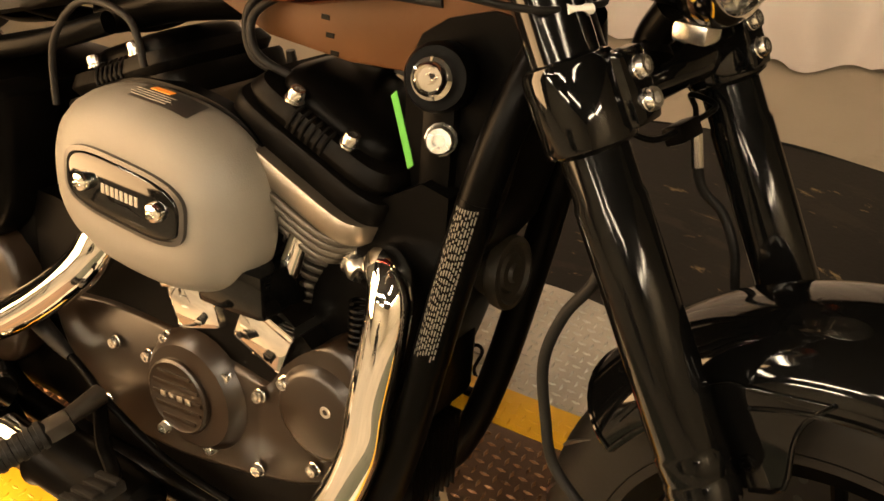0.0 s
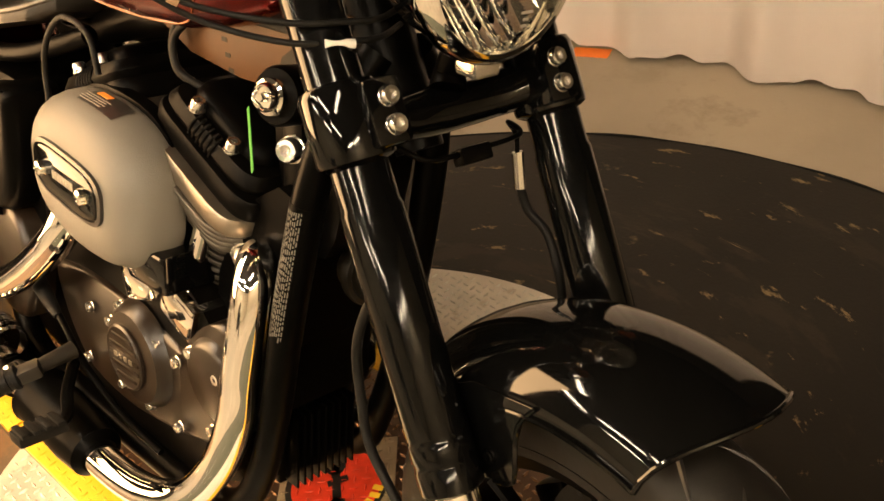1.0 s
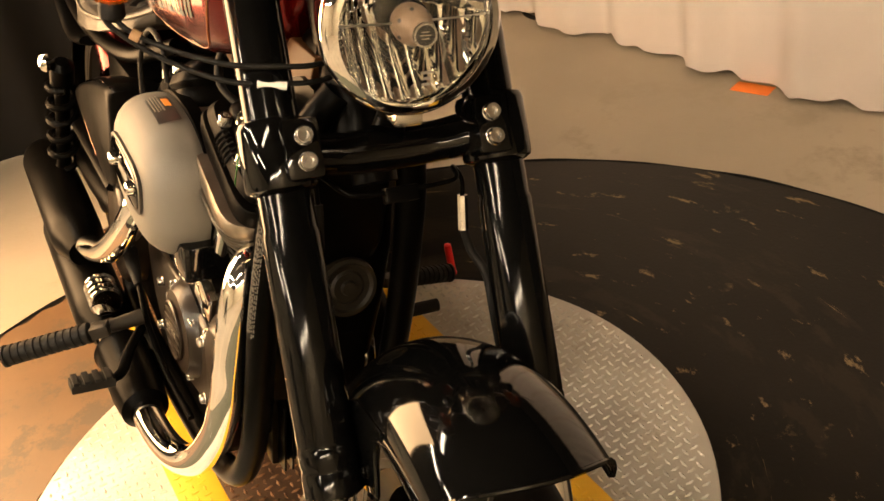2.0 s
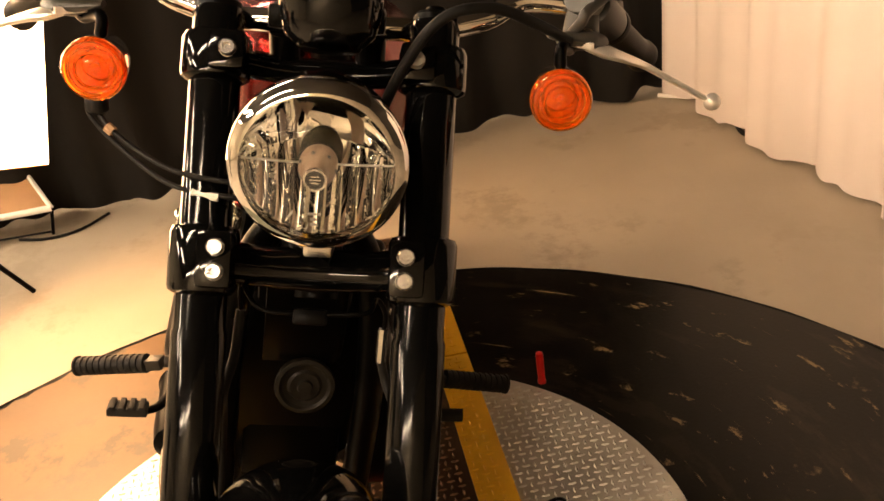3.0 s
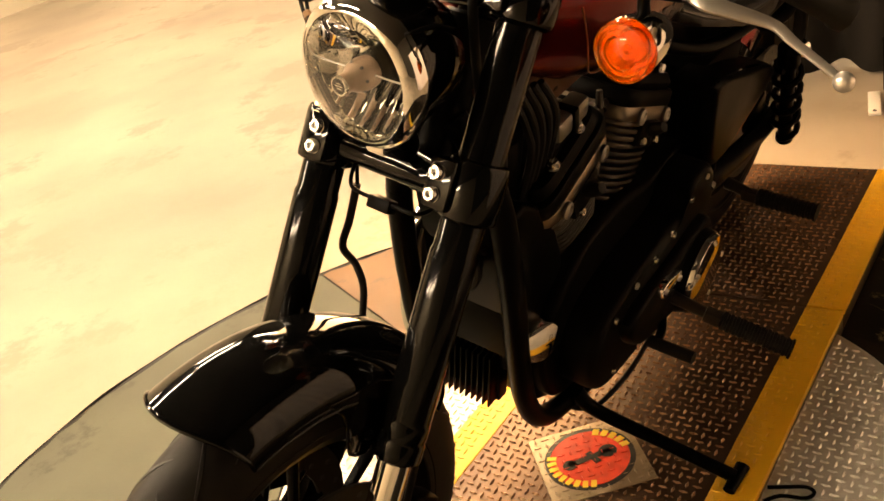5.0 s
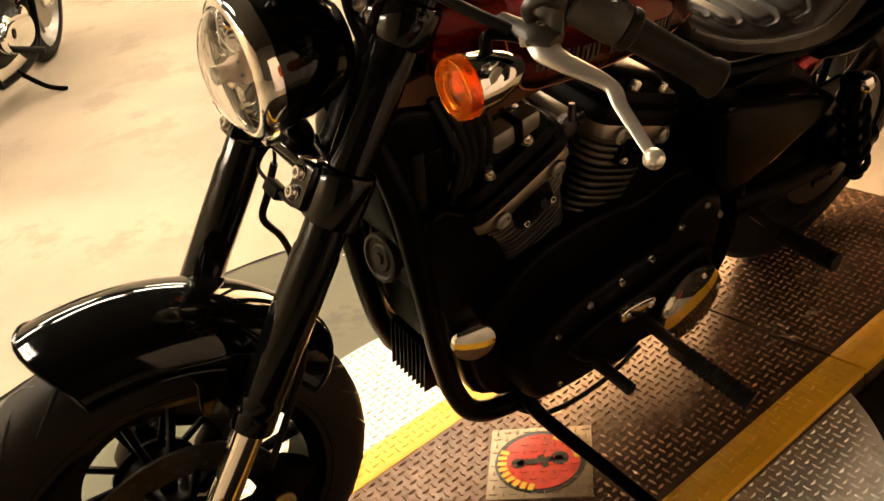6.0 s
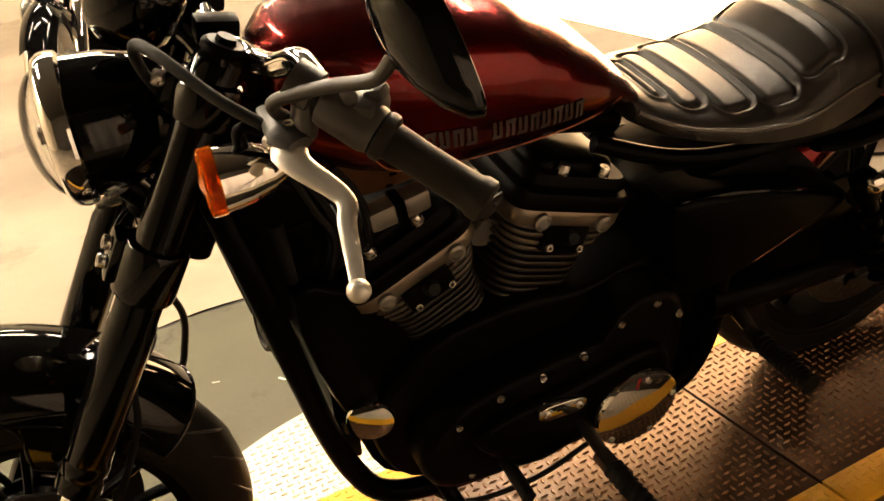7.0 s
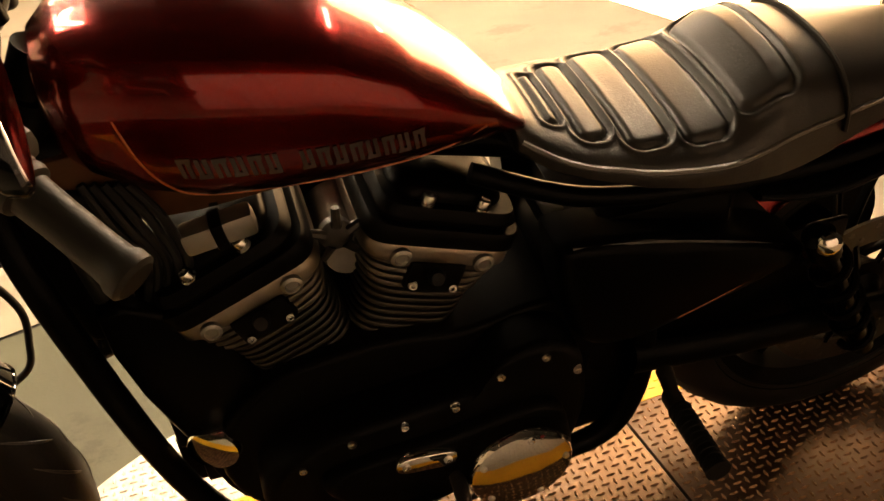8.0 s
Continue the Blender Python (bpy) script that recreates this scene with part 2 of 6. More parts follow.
def add_box(bm, size, m=None, bevel=0.003):
    m = m or Matrix()
    made = bmesh.ops.create_cube(bm, size=1.0, matrix=m @ Matrix.Diagonal((*size, 1)))
    if bevel:
        edges = list({e for v in made["verts"] for e in v.link_edges})
        bmesh.ops.bevel(bm, geom=edges, offset=bevel, segments=2, profile=0.6, affect="EDGES")


def add_slab(bm, outline, y0, y1, bevel=0.004, per=1, steps=3):
    """A plate whose outline lies in x, z, from y0 to its outer, rounded face at y1."""
    pts = [Vector((p[0], 0, p[1])) for p in outline]
    if per > 1:
        pts = spline(pts, per, True)
    mid = sum(pts, Vector()) / len(pts)
    sign = 1 if y1 > y0 else -1
    rings = [[Vector((p.x, y0, p.z)) for p in pts]]
    for k in range(steps + 1):
        a = math.pi / 2 * k / steps
        inset, drop = bevel * (1 - math.cos(a)), bevel * (1 - math.sin(a))
        ring = []
        for p in pts:
            d = p - mid
            q = mid + d * (1 - inset / max(d.length, 1e-6))
            ring.append(Vector((q.x, y1 - sign * drop, q.z)))
        rings.append(ring)
    add_loft(bm, rings)


def add_bolt(bm, at, way, r=0.006, h=0.006):
    """A domed bolt head with a socket."""
    add_lathe(bm, [(r * 1.15, -0.002), (r * 1.15, 0.0), (r, 0.001), (r, h * 0.75), (r * 0.85, h), (r * 0.5, h), (r * 0.45, h * 0.5), (0, h * 0.5)], axis_matrix(at, way), 12)


def part(name, bm, mat, parent=None, label="", m=None, sharp=38):
    """Links a bmesh as one mesh object under a thing or a part."""
    bmesh.ops.recalc_face_normals(bm, faces=bm.faces)
    me = bpy.data.meshes.new(name)
    bm.to_mesh(me)
    bm.free()
    me.materials.append(mat)
    me.polygons.foreach_set("use_smooth", [True] * len(me.polygons))
    me.set_sharp_from_angle(angle=radians(sharp))
    ob = new(name, me)
    if parent:
        ob.parent = parent
    if m is not None:
        ob.matrix_local = m
    return tagged(ob, label)


def tube(name, pts, r, mat, parent=None, label="", m=None, n=12, per=8, flat=1.0):
    bm = bmesh.new()
    add_tube(bm, pts, r, n, per, flat)
    return part(name, bm, mat, parent, label, m)


def lathe(name, profile, at, way, mat, parent=None, label="", m=None, n=28):
    bm = bmesh.new()
    add_lathe(bm, profile, axis_matrix(at, way), n)
    return part(name, bm, mat, parent, label, m)


def box(name, size, at, mat, parent=None, label="", m=None, bevel=0.003, turn=(0, 0, 0)):
    bm = bmesh.new()
    add_box(bm, size, pose(*at, *turn), bevel)
    return part(name, bm, mat, parent, label, m)


def slab(name, outline, y0, y1, mat, parent=None, label="", bevel=0.004, per=1, m=None, steps=3):
    bm = bmesh.new()
    add_slab(bm, outline, y0, y1, bevel, per, steps)
    return part(name, bm, mat, parent, label, m)


def bolt(at, way, parent, r=0.006, h=0.006, mat=None, m=None, name="bolt"):
    bm = bmesh.new()
    add_bolt(bm, at, way, r, h)
    return part(name, bm, mat or STEEL, parent, "", m)


def oval(cx, cz, a, b, n=32, power=2.0, turn=0.0):
    """Points of a superellipse in x, z."""
    out = []
    for k in range(n):
        t = 2 * math.pi * k / n
        c, s = math.cos(t), math.sin(t)
        x, z = a * abs(c) ** (2 / power) * (1 if c > 0 else -1), b * abs(s) ** (2 / power) * (1 if s > 0 else -1)
        q = radians(turn)
        out.append((cx + x * math.cos(q) - z * math.sin(q), cz + x * math.sin(q) + z * math.cos(q)))
    return out


# ---- the hall ----
DECK_Y, DISC_X, DISC_R, RING_R = 0.047, 0.190, 0.612, 1.296
RING_X, RING_Y = 0.385, 0.066
Z_DISC, Z_RING, Z_FLOOR = -0.024, -0.044, -0.050


def flat_disc(name, r, z0, z1, mat, hole=0.0, n=128, at=(0, 0)):
    bm = bmesh.new()
    c = Vector((DISC_X, DECK_Y, 0))
    d = Vector((*at, 0)) if hole else Vector()
    def ring(rad, z):
        return [c + (d if rad > hole + 0.05 else Vector()) + Vector((rad * math.cos(2 * math.pi * k / n), rad * math.sin(2 * math.pi * k / n), z)) for k in range(n)]
    add_loft(bm, [ring(max(hole, 0.001), z0), ring(r, z0), ring(r, z1 - 0.002), ring(r - 0.002, z1), ring(max(hole, 0.001), z1)], caps=False, wrap=hole > 0)
    return part(name, bm, mat)


bm = bmesh.new()
grid = [[bm.verts.new((-5.05 + 10.1 * i / 24, -7.05 + 11.1 * j / 24, Z_FLOOR)) for j in range(25)] for i in range(25)]
for i in range(24):
    for j in range(24):
        bm.faces.new((grid[i][j], grid[i + 1][j], grid[i + 1][j + 1], grid[i][j + 1]))
floor = tagged(part("floor", bm, CONCRETE), "stained tan concrete floor of the hall", "floor", kind="structure")

ring = tagged(flat_disc("turntable_deck", RING_R, Z_FLOOR + 0.001, Z_RING, RING_BLACK, hole=DISC_R - 0.02, at=(RING_X - DISC_X, RING_Y - DECK_Y)), "scuffed dark round turntable deck on the floor", "turntable", kind="structure")
disc = tagged(flat_disc("turntable_disc", DISC_R, Z_RING - 0.004, Z_DISC, TREAD_BRIGHT), "bright aluminium tread plate disc of the turntable", "turntable", kind="structure")

# dark strip standing for the shaded gap along the deck's edge
bm = bmesh.new()
lip = [Vector((RING_X + RING_R * math.cos(a), RING_Y + RING_R * math.sin(a), Z_FLOOR + 0.004 + 0.0025 * math.sin(a * 23) * math.sin(a * 7))) for a in [2 * math.pi * k / 160 for k in range(160)]]
add_tube(bm, lip + [lip[0]], 0.0042, 6, 1)
part("edge_gap", bm, RUBBER, ring, "dark uneven strip standing for the gap round the deck")


def deck_board(start, span, mat, label, seed):
    """A sector of the deck laid with boards of another colour, their edges worn uneven."""
    bm = bmesh.new()
    dice = random.Random(seed)
    low, high = [], []
    for k in range(49):
        a = radians(start + span * k / 48)
        way = Vector((math.cos(a), math.sin(a), 0))
        off = Vector((DISC_X - RING_X, DECK_Y - RING_Y, 0))
        far = -off.dot(way) + math.sqrt(off.dot(way) ** 2 - off.length_squared + (RING_R - 0.012 - dice.uniform(0, 0.012)) ** 2)
        for side, r in ((low, DISC_R + 0.012 + dice.uniform(0, 0.006)), (high, far)):
            side.append(Vector((DISC_X, DECK_Y, 0)) + way * r)
    for k in range(48):
        bm.faces.new([bm.verts.new((p.x, p.y, Z_RING + 0.0035)) for p in (low[k], low[k + 1], high[k + 1], high[k])])
    for edge in (low, high):
        for k in range(48):
            bm.faces.new([bm.verts.new((p.x, p.y, z)) for p, z in ((edge[k], Z_RING + 0.0035), (edge[k + 1], Z_RING + 0.0035), (edge[k + 1], Z_RING - 0.001), (edge[k], Z_RING - 0.001))])
    bmesh.ops.remove_doubles(bm, verts=bm.verts, dist=0.0001)
    part("deck_board", bm, mat, ring, label)


deck_board(188, 59.5, BARE_WOOD, "bare brown worn board of the deck", 21)
deck_board(247.8, 100, GREY_BOARD, "olive grey painted board of the deck, with pale scratches", 22)
dice = random.Random(23)
for a, r, turn, count in ((264, 0.98, 86, 4), (257, 1.08, 80, 2), (286, 0.92, 50, 1), (278, 0.80, 20, 1)):
    for k in range(count):
        at = Vector((DISC_X + r * math.cos(radians(a + 2.4 * k)), DECK_Y + r * math.sin(radians(a + 2.4 * k)), Z_RING + 0.0039))
        box("paint_scratch", (dice.uniform(0.010, 0.034), dice.uniform(0.003, 0.007), 0.0006), at, PAPER, ring, "pale scratch in the paint", bevel=0, turn=(0, 0, a + turn + dice.uniform(-8, 8)))

# unseen walls and ceiling that close the hall, toned to shape its light
def wall(name, size, at, mat=WALL_LOW_FILL):
    return tagged(box(name, size, at, mat, bevel=0), "unseen hall wall, its tone chosen to shape the light", "wall", kind="structure")


wall("unseen_wall_south", (10.2, 0.2, 3.6), (0, -7.1, 1.72), WALL_BOUNCE)
wall("unseen_wall_north", (10.2, 0.2, 3.6), (0, 4.1, 1.72))
wall("unseen_wall_east", (0.2, 11, 3.6), (5.0, -1.5, 1.72), WALL_BOUNCE)
wall("unseen_wall_west", (0.2, 11, 3.6), (-5.0, -1.5, 1.72))
# unseen ceiling, added dark so that it throws little fill light
tagged(box("ceiling", (10.2, 11.4, 0.2), (0, -1.5, 3.6), CEIL_LOW_FILL, bevel=0), "unseen hall ceiling, dark to keep fill light low", "ceiling", kind="structure")


def drape(name, a, b, top, folds, depth, mat, label, seed, spread=0.0):
    """A hanging cloth between two points of the floor, with folds that widen towards its uneven hem."""
    rnd = random.Random(seed)
    a, b = Vector(a), Vector(b)
    way = (b - a).normalized()
    side = Vector((-way.y, way.x, 0))
    ph = [rnd.uniform(0, 6.28) for _ in range(8)]
    nx, nz = 220, 26
    bm = bmesh.new()
    rows = []
    for off in (0.0, 0.006):
        layer = []
        for j in range(nz + 1):
            row = []
            for i in range(nx + 1):
                u, v = i / nx, j / nz
                w = folds * u * 2 * math.pi
                d = depth * (0.45 + 0.55 * (1 - v)) * (0.5 * math.sin(w + ph[0] + 0.6 * math.sin(w * 0.31 + ph[1])) + 0.3 * math.sin(w * 1.9 + ph[2] + v) + 0.25 * math.sin(w * 0.43 + ph[3]))
                d += spread * max(0, 1 - v * 6) ** 2 * (0.6 + 0.4 * math.sin(w * 1.3 + ph[4]))
                hem = 0.012 * math.sin(w * 0.8 + ph[5]) + 0.008 * math.sin(w * 2.7 + ph[6])
                z = Z_FLOOR + 0.012 + max(0, hem) * (1 - v) + v * v * top * 0.3 + v * top * 0.7
                row.append(bm.verts.new(a + (b - a) * u + side * (d + off) + Vector((0, 0, z))))
            layer.append(row)
        rows.append(layer)
    for layer in rows:
        for j in range(nz):
            for i in range(nx):
                bm.faces.new((layer[j][i], layer[j][i + 1], layer[j + 1][i + 1], layer[j + 1][i]))
    return tagged(part(name, bm, mat, sharp=80), label, "curtain", kind="structure")


drape("curtain_white", (0.62, 1.79, 0), (-1.93, 1.37, 0), 1.38, 8, 0.045, CLOTH_WHITE, "white cotton drape hanging to the floor", 3)
drape("curtain_black", (-1.98, 1.46, 0), (-1.70, -1.1, 0), 2.6, 7, 0.05, CLOTH_BLACK, "black velvet backdrop hanging to the floor", 5, spread=-0.04)


# ---- raised tread plate runway ----
YAW = 1.9
RUN = pose(DISC_X, 0.068, 0, 0, 0, YAW)


def runway(name, x0, x1, label):
    root = tagged(new(name), label, "ramp", kind="structure")
    root.matrix_world = RUN
    w, s = 0.296, 0.076
    bm = bmesh.new()
    add_box(bm, (x1 - x0, 2 * (w - s), 0.012), pose((x0 + x1) / 2, 0, -0.006), 0.0015)
    part("tread_plate", bm, TREAD_DARK, root)
    for sgn in (1, -1):
        bm = bmesh.new()
        add_box(bm, (x1 - x0, s, 0.014), pose((x0 + x1) / 2, sgn * (w - s / 2), -0.006), 0.002)
        part("edge_stripe", bm, YELLOW, root, "worn yellow painted edge stripe")
        bm = bmesh.new()
        add_box(bm, (x1 - x0, 0.006, 0.034), pose((x0 + x1) / 2, sgn * (w - 0.004), -0.0302), 0.001)
        part("side_skirt", bm, TREAD_DARK, root)
    return root


front_run = runway("runway_front", -0.572, 1.2, "raised dark tread plate runway with yellow edges")
rear_run = runway("runway_rear", -1.235, -0.578, "raised dark tread plate runway with yellow edges")


def lozenges(name, spots, length, width, height, z, mat, parent, label):
    """Raised tread bars, one small ridge each, laid out in crossing directions."""
    verts, faces = [], []
    for x, y, a in spots:
        c, s = math.cos(a), math.sin(a)
        k = len(verts)
        for u, v, h in ((-length / 2, 0, 0), (0, -width / 2, 0), (length / 2, 0, 0), (0, width / 2, 0), (-length * 0.28, 0, height), (length * 0.28, 0, height)):
            verts.append((x + u * c - v * s, y + u * s + v * c, z + h))
        faces += [(k, k + 1, k + 4), (k + 1, k + 5, k + 4), (k + 1, k + 2, k + 5), (k + 2, k + 3, k + 5), (k + 3, k + 4, k + 5), (k + 3, k, k + 4)]
    me = bpy.data.meshes.new(name)
    me.from_pydata(verts, [], faces)
    me.materials.append(mat)
    ob = new(name, me)
    ob.parent = parent
    return tagged(ob, label, kind="stuff")


P = 0.0185
def tread_spots(x0, x1, y0, y1, test=None):
    out = []
    nx, ny = int((x1 - x0) / P), int((y1 - y0) / P)
    for i in range(nx):
        for j in range(ny):
            x, y = x0 + (i + 0.5) * P, y0 + (j + 0.5) * P
            if test is None or test(x, y):
                out.append((x, y, math.pi / 2 if (i + j) % 2 else 0.0))
    return out


lozenges("tread_bars", tread_spots(-0.568, 1.195, -0.218, 0.218), 0.0180, 0.0066, 0.0032, 0.0, TREAD_WORN, front_run, "raised bars of the tread plate")
lozenges("tread_bars", tread_spots(-1.23, -0.582, -0.218, 0.218), 0.0180, 0.0066, 0.0032, 0.0, TREAD_WORN, rear_run, "raised bars of the tread plate")
for run, x0, x1 in ((front_run, -0.568, 1.195), (rear_run, -1.23, -0.582)):
    lozenges("stripe_bars", tread_spots(x0, x1, 0.222, 0.293) + tread_spots(x0, x1, -0.293, -0.222), 0.0175, 0.0062, 0.0016, 0.001, YELLOW, run, "painted raised bars of the edge stripe")
lozenges("disc_bars", tread_spots(DISC_X - 0.605, DISC_X + 0.605, DECK_Y - 0.605, DECK_Y + 0.605,
         lambda x, y: math.hypot(x - DISC_X, y - DECK_Y) < 0.598 and abs(y - 0.068) > 0.275), 0.0180, 0.0066, 0.0030, Z_DISC, TREAD_POLISHED, disc, "raised bars of the tread plate")


# ---- the motorcycle ----
# built upright with x ahead, y to its left; it leans on its side stand and its fork is turned to the right
LEAN = 15.0
moto = tagged(new("motorcycle"), "black and red motorcycle leaning on its side stand", "motorcycle")
SIZE = 1.045
moto.matrix_world = Matrix.Translation((-0.0114, -0.098, 0)) @ Matrix.Rotation(radians(-LEAN), 4, "X") @ Matrix.Diagonal((SIZE, SIZE, SIZE, 1))

AXLE = Vector((0.791, 0, 0.311))
REAR = Vector((-0.665, 0, 0.319))
RAKE = radians(28.3)
FORK = Matrix(((math.cos(RAKE), 0, -math.sin(RAKE), AXLE.x), (0, 1, 0, 0), (math.sin(RAKE), 0, math.cos(RAKE), AXLE.z), (0, 0, 0, 1)))
HEAD = FORK @ Vector((-0.072, 0, 0.6))
UPWAY = FORK.to_3x3() @ Vector((0, 0, 1))
STEER = Matrix.Translation(HEAD + Vector((0, 0.0077, 0))) @ Matrix.Rotation(radians(-7.3), 4, UPWAY) @ Matrix.Translation(-HEAD)
BACK = STEER.inverted()
HUB = FORK @ Vector((0, 0, -0.0125))


def fk(s, out=0.0, y=0.0):
    """A point s up the fork from the axle, out in front of it."""
    return FORK @ Vector((out, y, s))


def st(*p):
    """A point given as it stands with the fork turned, brought back to the straight fork."""
    return BACK @ Vector(p)


LEFT = Vector((0, 1, 0))
FOUT = FORK.to_3x3() @ Vector((1, 0, 0))


# -- wheels --
def wheel(name, at, tyre_r, width, rim_r, m, discs, label):
    hub = part(name, hub_mesh(at, width), SATIN_BLACK, moto, label, m)
    bm = bmesh.new()
    prof, n = [], 16
    h = tyre_r - rim_r
    for k in range(n + 1):
        a = math.pi * (k / n)
        prof.append((rim_r - 0.006 + (h + 0.006) * math.sin(a) ** 0.75, -math.cos(a) * width / 2 * (0.82 + 0.18 * math.sin(a))))
    prof += [(rim_r - 0.006, width * 0.38), (rim_r - 0.006, -width * 0.38)]
    mm = axis_matrix(at, LEFT)
    seg = 96
    add_loft(bm, [[mm @ Vector((r * math.cos(t), r * math.sin(t), z)) for r, z in prof] for t in [2 * math.pi * i / seg for i in range(seg)]], wrap=True)
    tyre = part("tyre", bm, TYRE_RUBBER, hub, "black rubber tyre with angled tread grooves")
    # tread grooves, as slim dark sipes set across the crown
    bm = bmesh.new()
    for i in range(26):
        for sg in (1, -1):
            pts = []
            for q in range(6):
                a = math.pi / 2 + sg * (0.08 + 0.2 * q / 1.25)
                t = 2 * math.pi * (i + (0.5 if sg > 0 else 0)) / 26 + 0.03 * q + 0.012 * q * q * 0.3
                r = rim_r - 0.006 + (h + 0.006) * math.sin(a) ** 0.75 - 0.0012
                pts.append(mm @ Vector((r * math.cos(t), r * math.sin(t), -math.cos(a) * width / 2 * (0.82 + 0.18 * math.sin(a)))))
            add_tube(bm, pts, [0.0008, 0.0024, 0.0028, 0.0026, 0.002, 0.0006], 5, 2)
    tagged(part("tread_groove", bm, LABEL_BLACK, hub), kind="stuff")
    bm = bmesh.new()
    prof = [(rim_r, -width * 0.40), (rim_r + 0.004, -width * 0.42), (rim_r + 0.004, -width * 0.36), (rim_r - 0.012, -width * 0.30), (rim_r - 0.022, 0), (rim_r - 0.012, width * 0.30), (rim_r + 0.004, width * 0.36), (rim_r + 0.004, width * 0.42), (rim_r, width * 0.40), (rim_r - 0.028, width * 0.28), (rim_r - 0.032, 0), (rim_r - 0.028, -width * 0.28)]
    add_loft(bm, [[mm @ Vector((r * math.cos(t), r * math.sin(t), z)) for r, z in prof] for t in [2 * math.pi * i / seg for i in range(seg)]], wrap=True)
    part("rim", bm, SATIN_BLACK, hub)
    for i in range(5):
        for off in (-0.11, 0.11):
            t = 2 * math.pi * i / 5 + 0.3
            bm = bmesh.new()
            a = mm @ Vector((0.035 * math.cos(t + off), 0.035 * math.sin(t + off), 0.012))
            b = mm @ Vector(((rim_r - 0.026) * math.cos(t + off * 1.7), (rim_r - 0.026) * math.sin(t + off * 1.7), 0))
            add_tube(bm, [a, (a + b) / 2, b], [0.012, 0.0085, 0.011], 8, 3, 0.7)
            part("spoke", bm, SATIN_BLACK, hub)
    for sg in discs:
        bm = bmesh.new()
        z = sg * width * 0.52
        add_loft(bm, [[mm @ Vector((r * math.cos(t), r * math.sin(t), z + dz)) for r, dz in ((0.105, 0), (0.15, 0), (0.15, 0.005), (0.105, 0.005))] for t in [2 * math.pi * i / 64 for i in range(64)]], wrap=True)
        arms = bmesh.new()
        add_lathe(arms, [(0.045, -0.001), (0.062, 0.0), (0.062, 0.005), (0.045, 0.006)], mm @ Matrix.Translation((0, 0, z)), 32)
        part("disc_carrier", arms, SATIN_BLACK, hub)
        for i in range(10):
            t = 2 * math.pi * i / 10
            arm = bmesh.new()
            add_tube(arm, [mm @ Vector((r * math.cos(t), r * math.sin(t), z + 0.0025)) for r in (0.058, 0.11)], 0.0055, 6, 1)
            part("carrier_arm", arm, SATIN_BLACK, hub)
        disc_ob = part("brake_disc", bm, FIN_BLACK, hub, "dark steel brake disc")
        bm = bmesh.new()
        for i in range(20):
            t = 2 * math.pi * (i + 0.5) / 20
            for r in (0.118, 0.137):
                add_lathe(bm, [(0.0045, 0), (0.0045, 0.0064), (0, 0.0064)], axis_matrix(mm @ Vector((r * math.cos(t + r * 6), r * math.sin(t + r * 6), z - 0.0007)), LEFT), 8)
        tagged(part("disc_hole", bm, LABEL_BLACK, hub), kind="stuff")
    return hub


def hub_mesh(at, width):
    bm = bmesh.new()
    add_lathe(bm, [(0.018, -width * 0.75), (0.03, -width * 0.6), (0.05, -width * 0.5), (0.05, -width * 0.4), (0.036, -width * 0.2), (0.036, width * 0.2), (0.05, width * 0.4), (0.05, width * 0.5), (0.03, width * 0.6), (0.018, width * 0.75)], axis_matrix(at, LEFT))
    return bm


wheel("front_wheel", HUB, 0.300, 0.116, 0.224, STEER, (1, -1), "black cast front wheel with split spokes")
wheel("rear_wheel", REAR, 0.319, 0.144, 0.238, None, (1,), "black cast rear wheel")
lathe("belt_pulley", [(0.03, -0.012), (0.128, -0.012), (0.132, -0.006), (0.132, 0.006), (0.128, 0.012), (0.115, 0.008), (0.05, 0.006), (0, 0.006)], REAR + Vector((0, -0.082, 0)), (0, -1, 0), SATIN_BLACK, moto, "black belt pulley of the rear wheel", n=48)


# -- front fender --
def fender(name, at, r, width, a0, a1, mat, label, m, side=0.062, rim=False):
    """A curved guard over a wheel, with rolled edges if it has a rim."""
    bm = bmesh.new()
    rings, left, right, ends = [], [], [], []
    steps = 60
    for i in range(steps + 1):
        u = i / steps
        a = radians(a0 + (a1 - a0) * u)
        section = []
        for k in range(17):
            q = (-1 + 2 * k / 16) * math.pi / 2 * 0.98
            section.append((width / 2 * math.sin(q), r - side * (1 - math.cos(q))))
        # the front edge is drawn back a little towards the sides
        ring = [Vector((at.x + rr * math.cos(a + back), y, at.z + rr * math.sin(a + back))) for y, rr, back in ((y, rr, 0.10 * (1 - u) ** 8 * (2 * y / width) ** 2) for y, rr in section)] if rim else [Vector((at.x + rr * math.cos(a), y, at.z + rr * math.sin(a))) for y, rr in section]
        left.append(ring[-1])
        right.append(ring[0])
        ends.append(list(ring))
        ring += [Vector((p.x - 0.004 * math.cos(a), p.y * 0.97, p.z - 0.004 * math.sin(a))) for p in reversed(ring)]
        rings.append(ring)
    add_loft(bm, rings)
    ob = part(name, bm, mat, moto, label, m, sharp=50)
    if rim:
        for edge in (left, right, ends[0], ends[-1]):
            tube("rolled_edge", edge, 0.0026, mat, ob, n=8, per=1)
    return ob


GUARD = AXLE + Vector((0.026, 0, 0.024))
guard = fender("front_fender", GUARD, 0.322, 0.166, 73.5, 150, GLOSS_BLACK, "gloss black front fender with rolled edges", STEER, side=0.066, rim=True)


